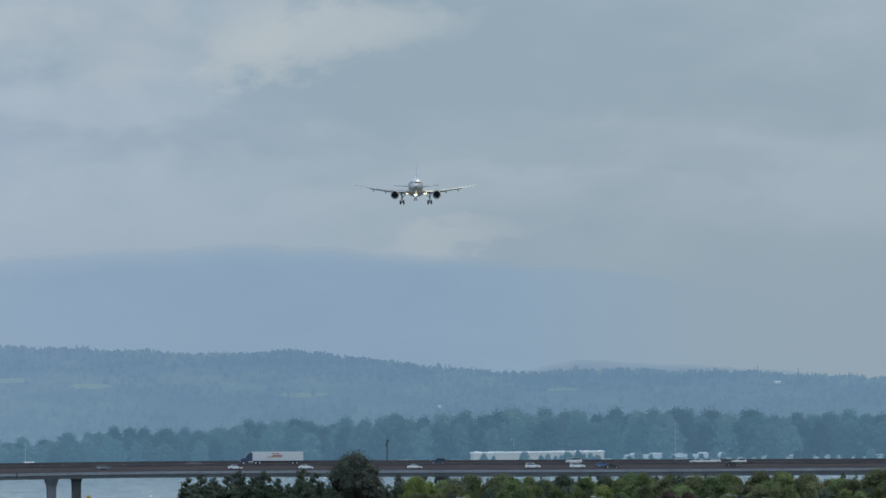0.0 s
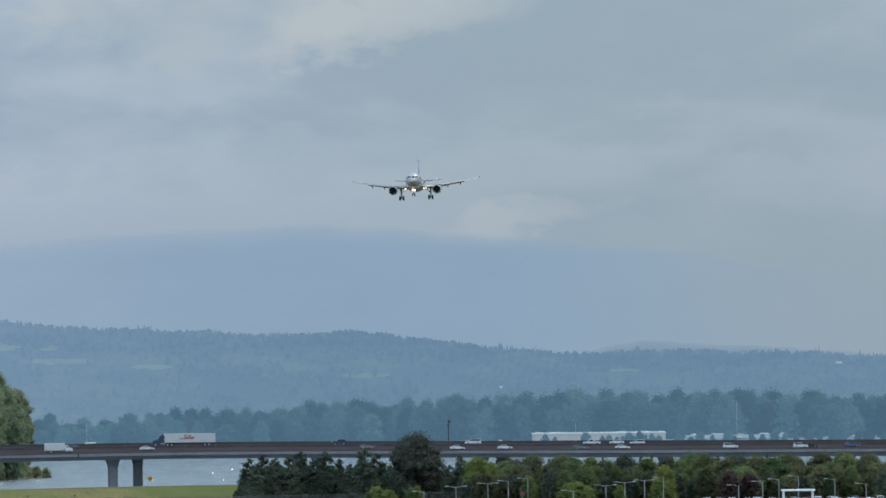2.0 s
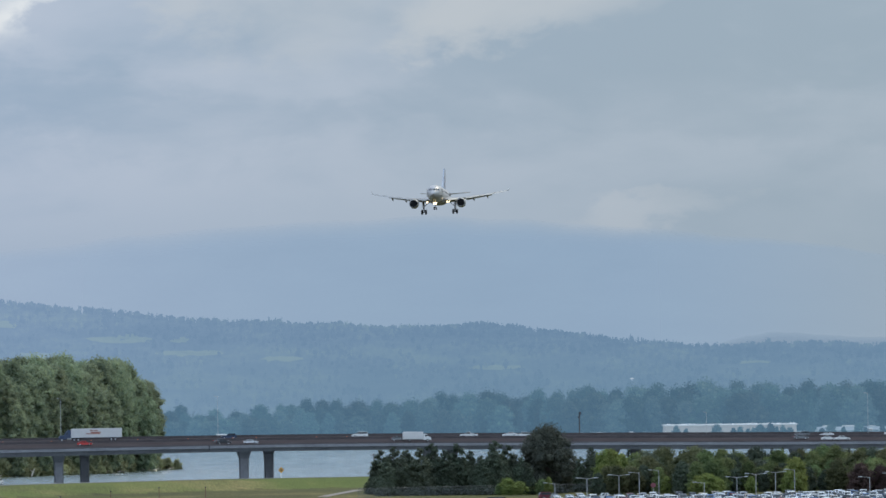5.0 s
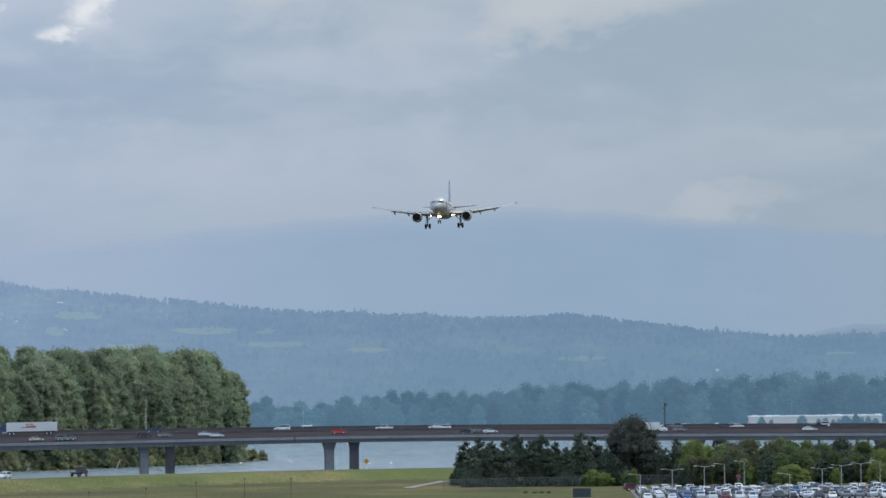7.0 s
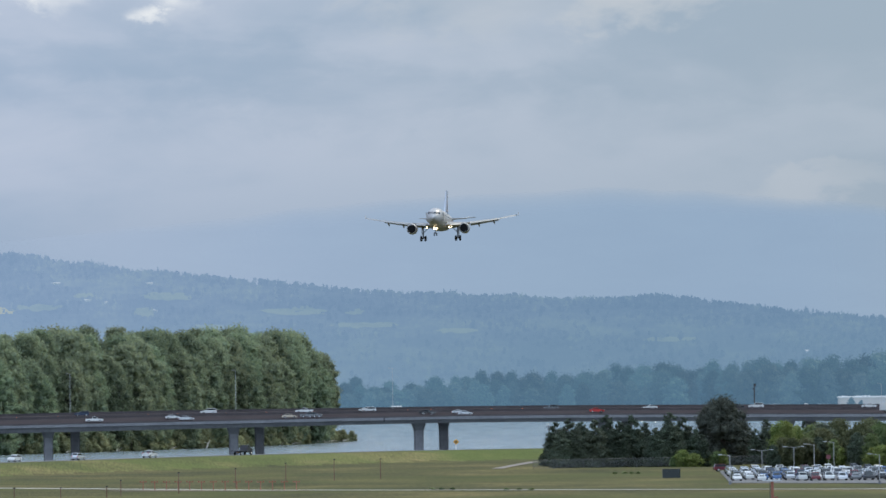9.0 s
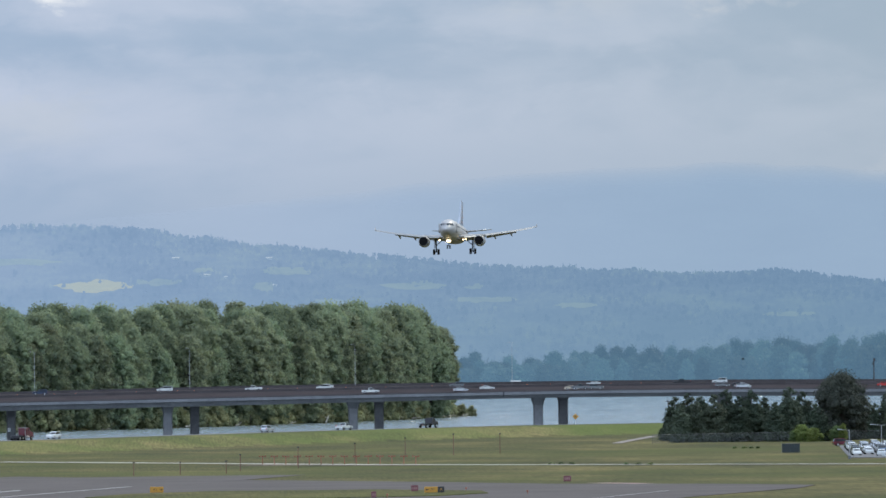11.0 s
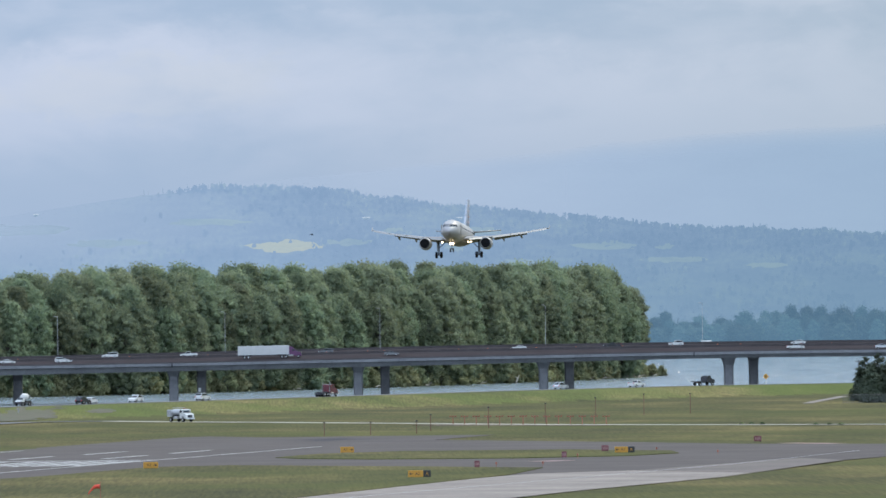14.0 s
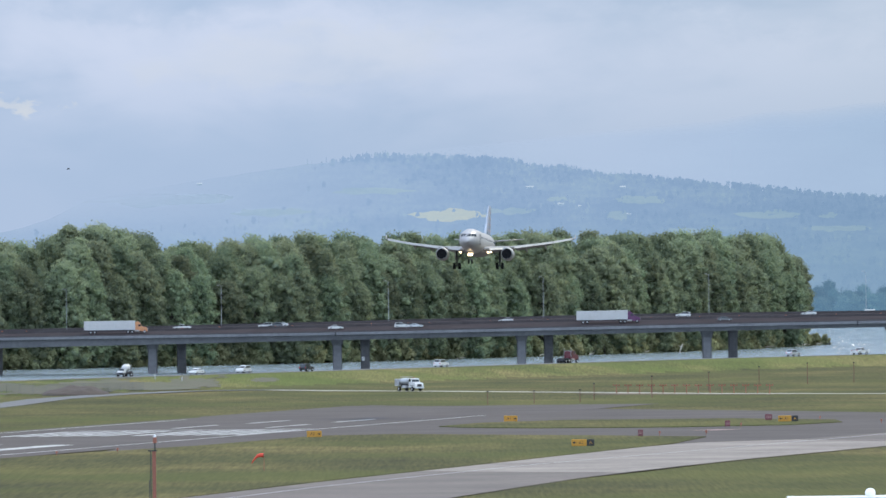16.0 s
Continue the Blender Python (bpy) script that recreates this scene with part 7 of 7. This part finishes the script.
    part("equipment_box", box(B(), (-0.2, 0, 5.7), (0.4, 0.5, 0.7)), M["dark_steel"], bp)
    mast_lamp(1616 * FAR_Y / 18500, FAR_Y - 0.2, deck_z(1616 * FAR_Y / 18500, FAR_Y), 7.0, "short grey lamp post on the bridge", 0.6)
    rng = np.random.default_rng(31)
    for i in range(26):
        x = -170 + 14 * i + rng.normal() * 4
        y = BRIDGE_Y + 18.6
        c = thing("traffic_drum", "orange traffic drum standing on the bridge", "traffic drum", "traffic drums", pose(x, FAR_Y - 16.4, deck_z(x, FAR_Y - 16.4) + 0.02))
        part("drum", rod(B(), (0, 0, 0.05), (0, 0, 1.05), 0.3, 0.22, 10), M["cone"], c)
        part("base", box(B(), (0, 0, 0.04), (0.8, 0.8, 0.08)), M["tyre"], c)
        part("band", rod(B(), (0, 0, 0.5), (0, 0, 0.65), 0.29, 0.275, 10), M["white_paint"], c)
    # worn ground on the levee's flank, ragged where the grass takes over
    xs, ks = np.arange(-120, -34, 0.7), np.arange(0, 1.001, 0.03)
    verts, faces = [], []
    for x in xs:
        for k in ks:
            edge = 1.0 - 2.0 * abs(k - 0.42) + 1.1 * noise.fractal((x * 0.09, k * 2.2, 4.0), 0.8, 2.0, 4) - float(smoothstep(-58, -34, x)) * 1.1
            if edge < 0.25:
                continue
            y, n = float(river_road(x)) - 84 + 66 * k, len(verts)
            for dx, dy in ((0, 0), (0.7, 0), (0.7, 2.0), (0, 2.0)):
                verts.append((x + dx, y + dy, float(lie(np.float64(x + dx), np.float64(y + dy))) + 0.07))
            faces.append((n, n + 1, n + 2, n + 3))
    o = soup("bare_flank", np.array(verts), np.array(faces), M["worn_flank"])
    tagged(o, "worn brown soil patch on the levee's flank", "ground", kind="structure")
    # a heap of bare soil by the perimeter road
    bm = B()
    bmesh.ops.create_icosphere(bm, subdivisions=4, radius=1.0)
    for v in bm.verts:
        k = 1 + 0.35 * noise.fractal(v.co * 2.2, 0.8, 2.0, 4)
        v.co = Vector((v.co.x * 7.5, v.co.y * 15, (v.co.z ** 1.3 * 1.9 * k if v.co.z > 0 else -0.5)))
    o = part("earth_mound", bm, M["soil"], smooth=True)
    o.matrix_basis = pose(-80, 2268, -0.1)
    tagged(o, "low mound of bare brown soil by the gravel road", "earth mound")
    for x, y in ((-65.7, 2375), (-59.6, 2375)):
        t = thing("marker_post", "short white marker post at the foot of the levee", "post", "marker posts", pose(x, y, float(lie(np.float64(x), np.float64(y)))))
        part("post", box(B(), (0, 0, 0.5), (0.18, 0.18, 1.0)), M["wall_pale"], t)
        part("cap", box(B(), (0, 0, 1.03), (0.24, 0.24, 0.06)), M["steel"], t)


build_car_park()
fence("mesh_fence", [(134, 2490), (157, 2512), (176, 2520), (186, 2530)], 2.2, 3.2, "grey chain-link fence before the dark pines")
fence("mesh_fence", [(186, 2530), (250, 2540), (330, 2560)], 2.2, 4.0, "grey chain-link fence along the car park")
fence("mesh_fence", [(-98, 2270), (-84, 2282), (-66, 2300)], 2.2, 3.2, "grey chain-link fence near the levee road")
build_airfield_things()


def bird():
    t = thing("bird", "small dark bird flying across the sky", "bird", "", pose(0, 1200, 40))
    part("body", loft(B(), [ring(y, r, r, 0, 8) for y, r in ((-0.12, 0.01), (-0.07, 0.025), (0.0, 0.035), (0.08, 0.02), (0.13, 0.008))]), M["black"], t)
    for s in (-1, 1):
        part("wing", loft(B(), [[(s * x, -0.06, z), (s * x, 0.07, z), (s * x, 0.07, z + 0.015), (s * x, -0.06, z + 0.015)] for x, z in ((0.02, 0.0), (0.09, 0.04), (0.17, 0.02))]), M["black"], t)
    return t


BIRD = bird()


def motions():
    walk(AIRLINER, [(t, pose(x, y, z - 0.05, -float(np.interp(t, (0, 3.5, 11, 16), (1.4, 1.4, 2.8, 2.5))), -bank, -head)) for t, x, y, z, bank, head in FLIGHT])
    for o, y, u0, v, turn in TRAFFIC:
        rows = []
        for t in range(0, 17, 2):
            x = (u0 + v * t) * y / 18500
            slope = math.degrees(math.atan2(deck_z(x + 4, y) - deck_z(x - 4, y), 8.0))
            rows.append((t, pose(x, y, deck_z(x, y) + 0.03, 0, -slope, 0) @ pose(0, 0, 0, 0, 0, turn)))
        walk(o, rows)
    for o, rows in LEVEE_TRAFFIC:
        side = 1.9 if rows[-1][1] > rows[0][1] else -1.9
        keys = []
        for t in np.arange(0, 16.01, 1.0):
            x = float(np.interp(t, [r[0] for r in rows], [r[1] for r in rows]))
            y = float(river_road(x))
            a = math.atan2(float(river_road(x + 3)) - float(river_road(x - 3)), 6.0) + (0 if side > 0 else math.pi)
            px, py = x, y - 1.9 / math.cos(a)
            keys.append((float(t), pose(px, py, float(lie(np.float64(px), np.float64(py))) + 0.1, 0, 0, math.degrees(a))))
        walk(o, keys)
    keys = []
    for t, u in ((0, -34.8), (10, -34.3), (11, -32.7), (12, -30.4), (13, -26.8), (14, -21.9), (15, -15.5), (16, -7.65)):
        keys.append((t, u))
    line_x, line_y = (-98, -88.5, -83, -72.5, -57, -38, -22.7, -2.4, 30, 59), (1960, 2089, 2188, 2258, 2310, 2312, 2281, 2249, 2191, 2138)
    rows = []
    for t in np.arange(0, 16.01, 1.0):
        x = float(np.interp(t, [k[0] for k in keys], [k[1] for k in keys]))
        y = float(np.interp(x, line_x, line_y))
        a = math.atan2(float(np.interp(x + 3, line_x, line_y)) - float(np.interp(x - 3, line_x, line_y)), 6.0)
        rows.append((float(t), pose(x, y, 0.07, 0, 0, math.degrees(a))))
    walk(FUEL_TRUCK, rows)
    walk(BIRD, [(0, pose(195.6, 700, 22.0, 0, 0, -90)), (6.0, pose(112.8, 700, 23.0, 0, 8, -90)), (11.0, pose(43.8, 700, 23.6, 0, -6, -90)), (12.5, pose(23.1, 700, 28.6, 0, 5, -90)), (14.5, pose(-4.7, 700, 30.0, 0, -5, -90)), (16.0, pose(-25.0, 700, 32.4, 0, 4, -90))])


motions()
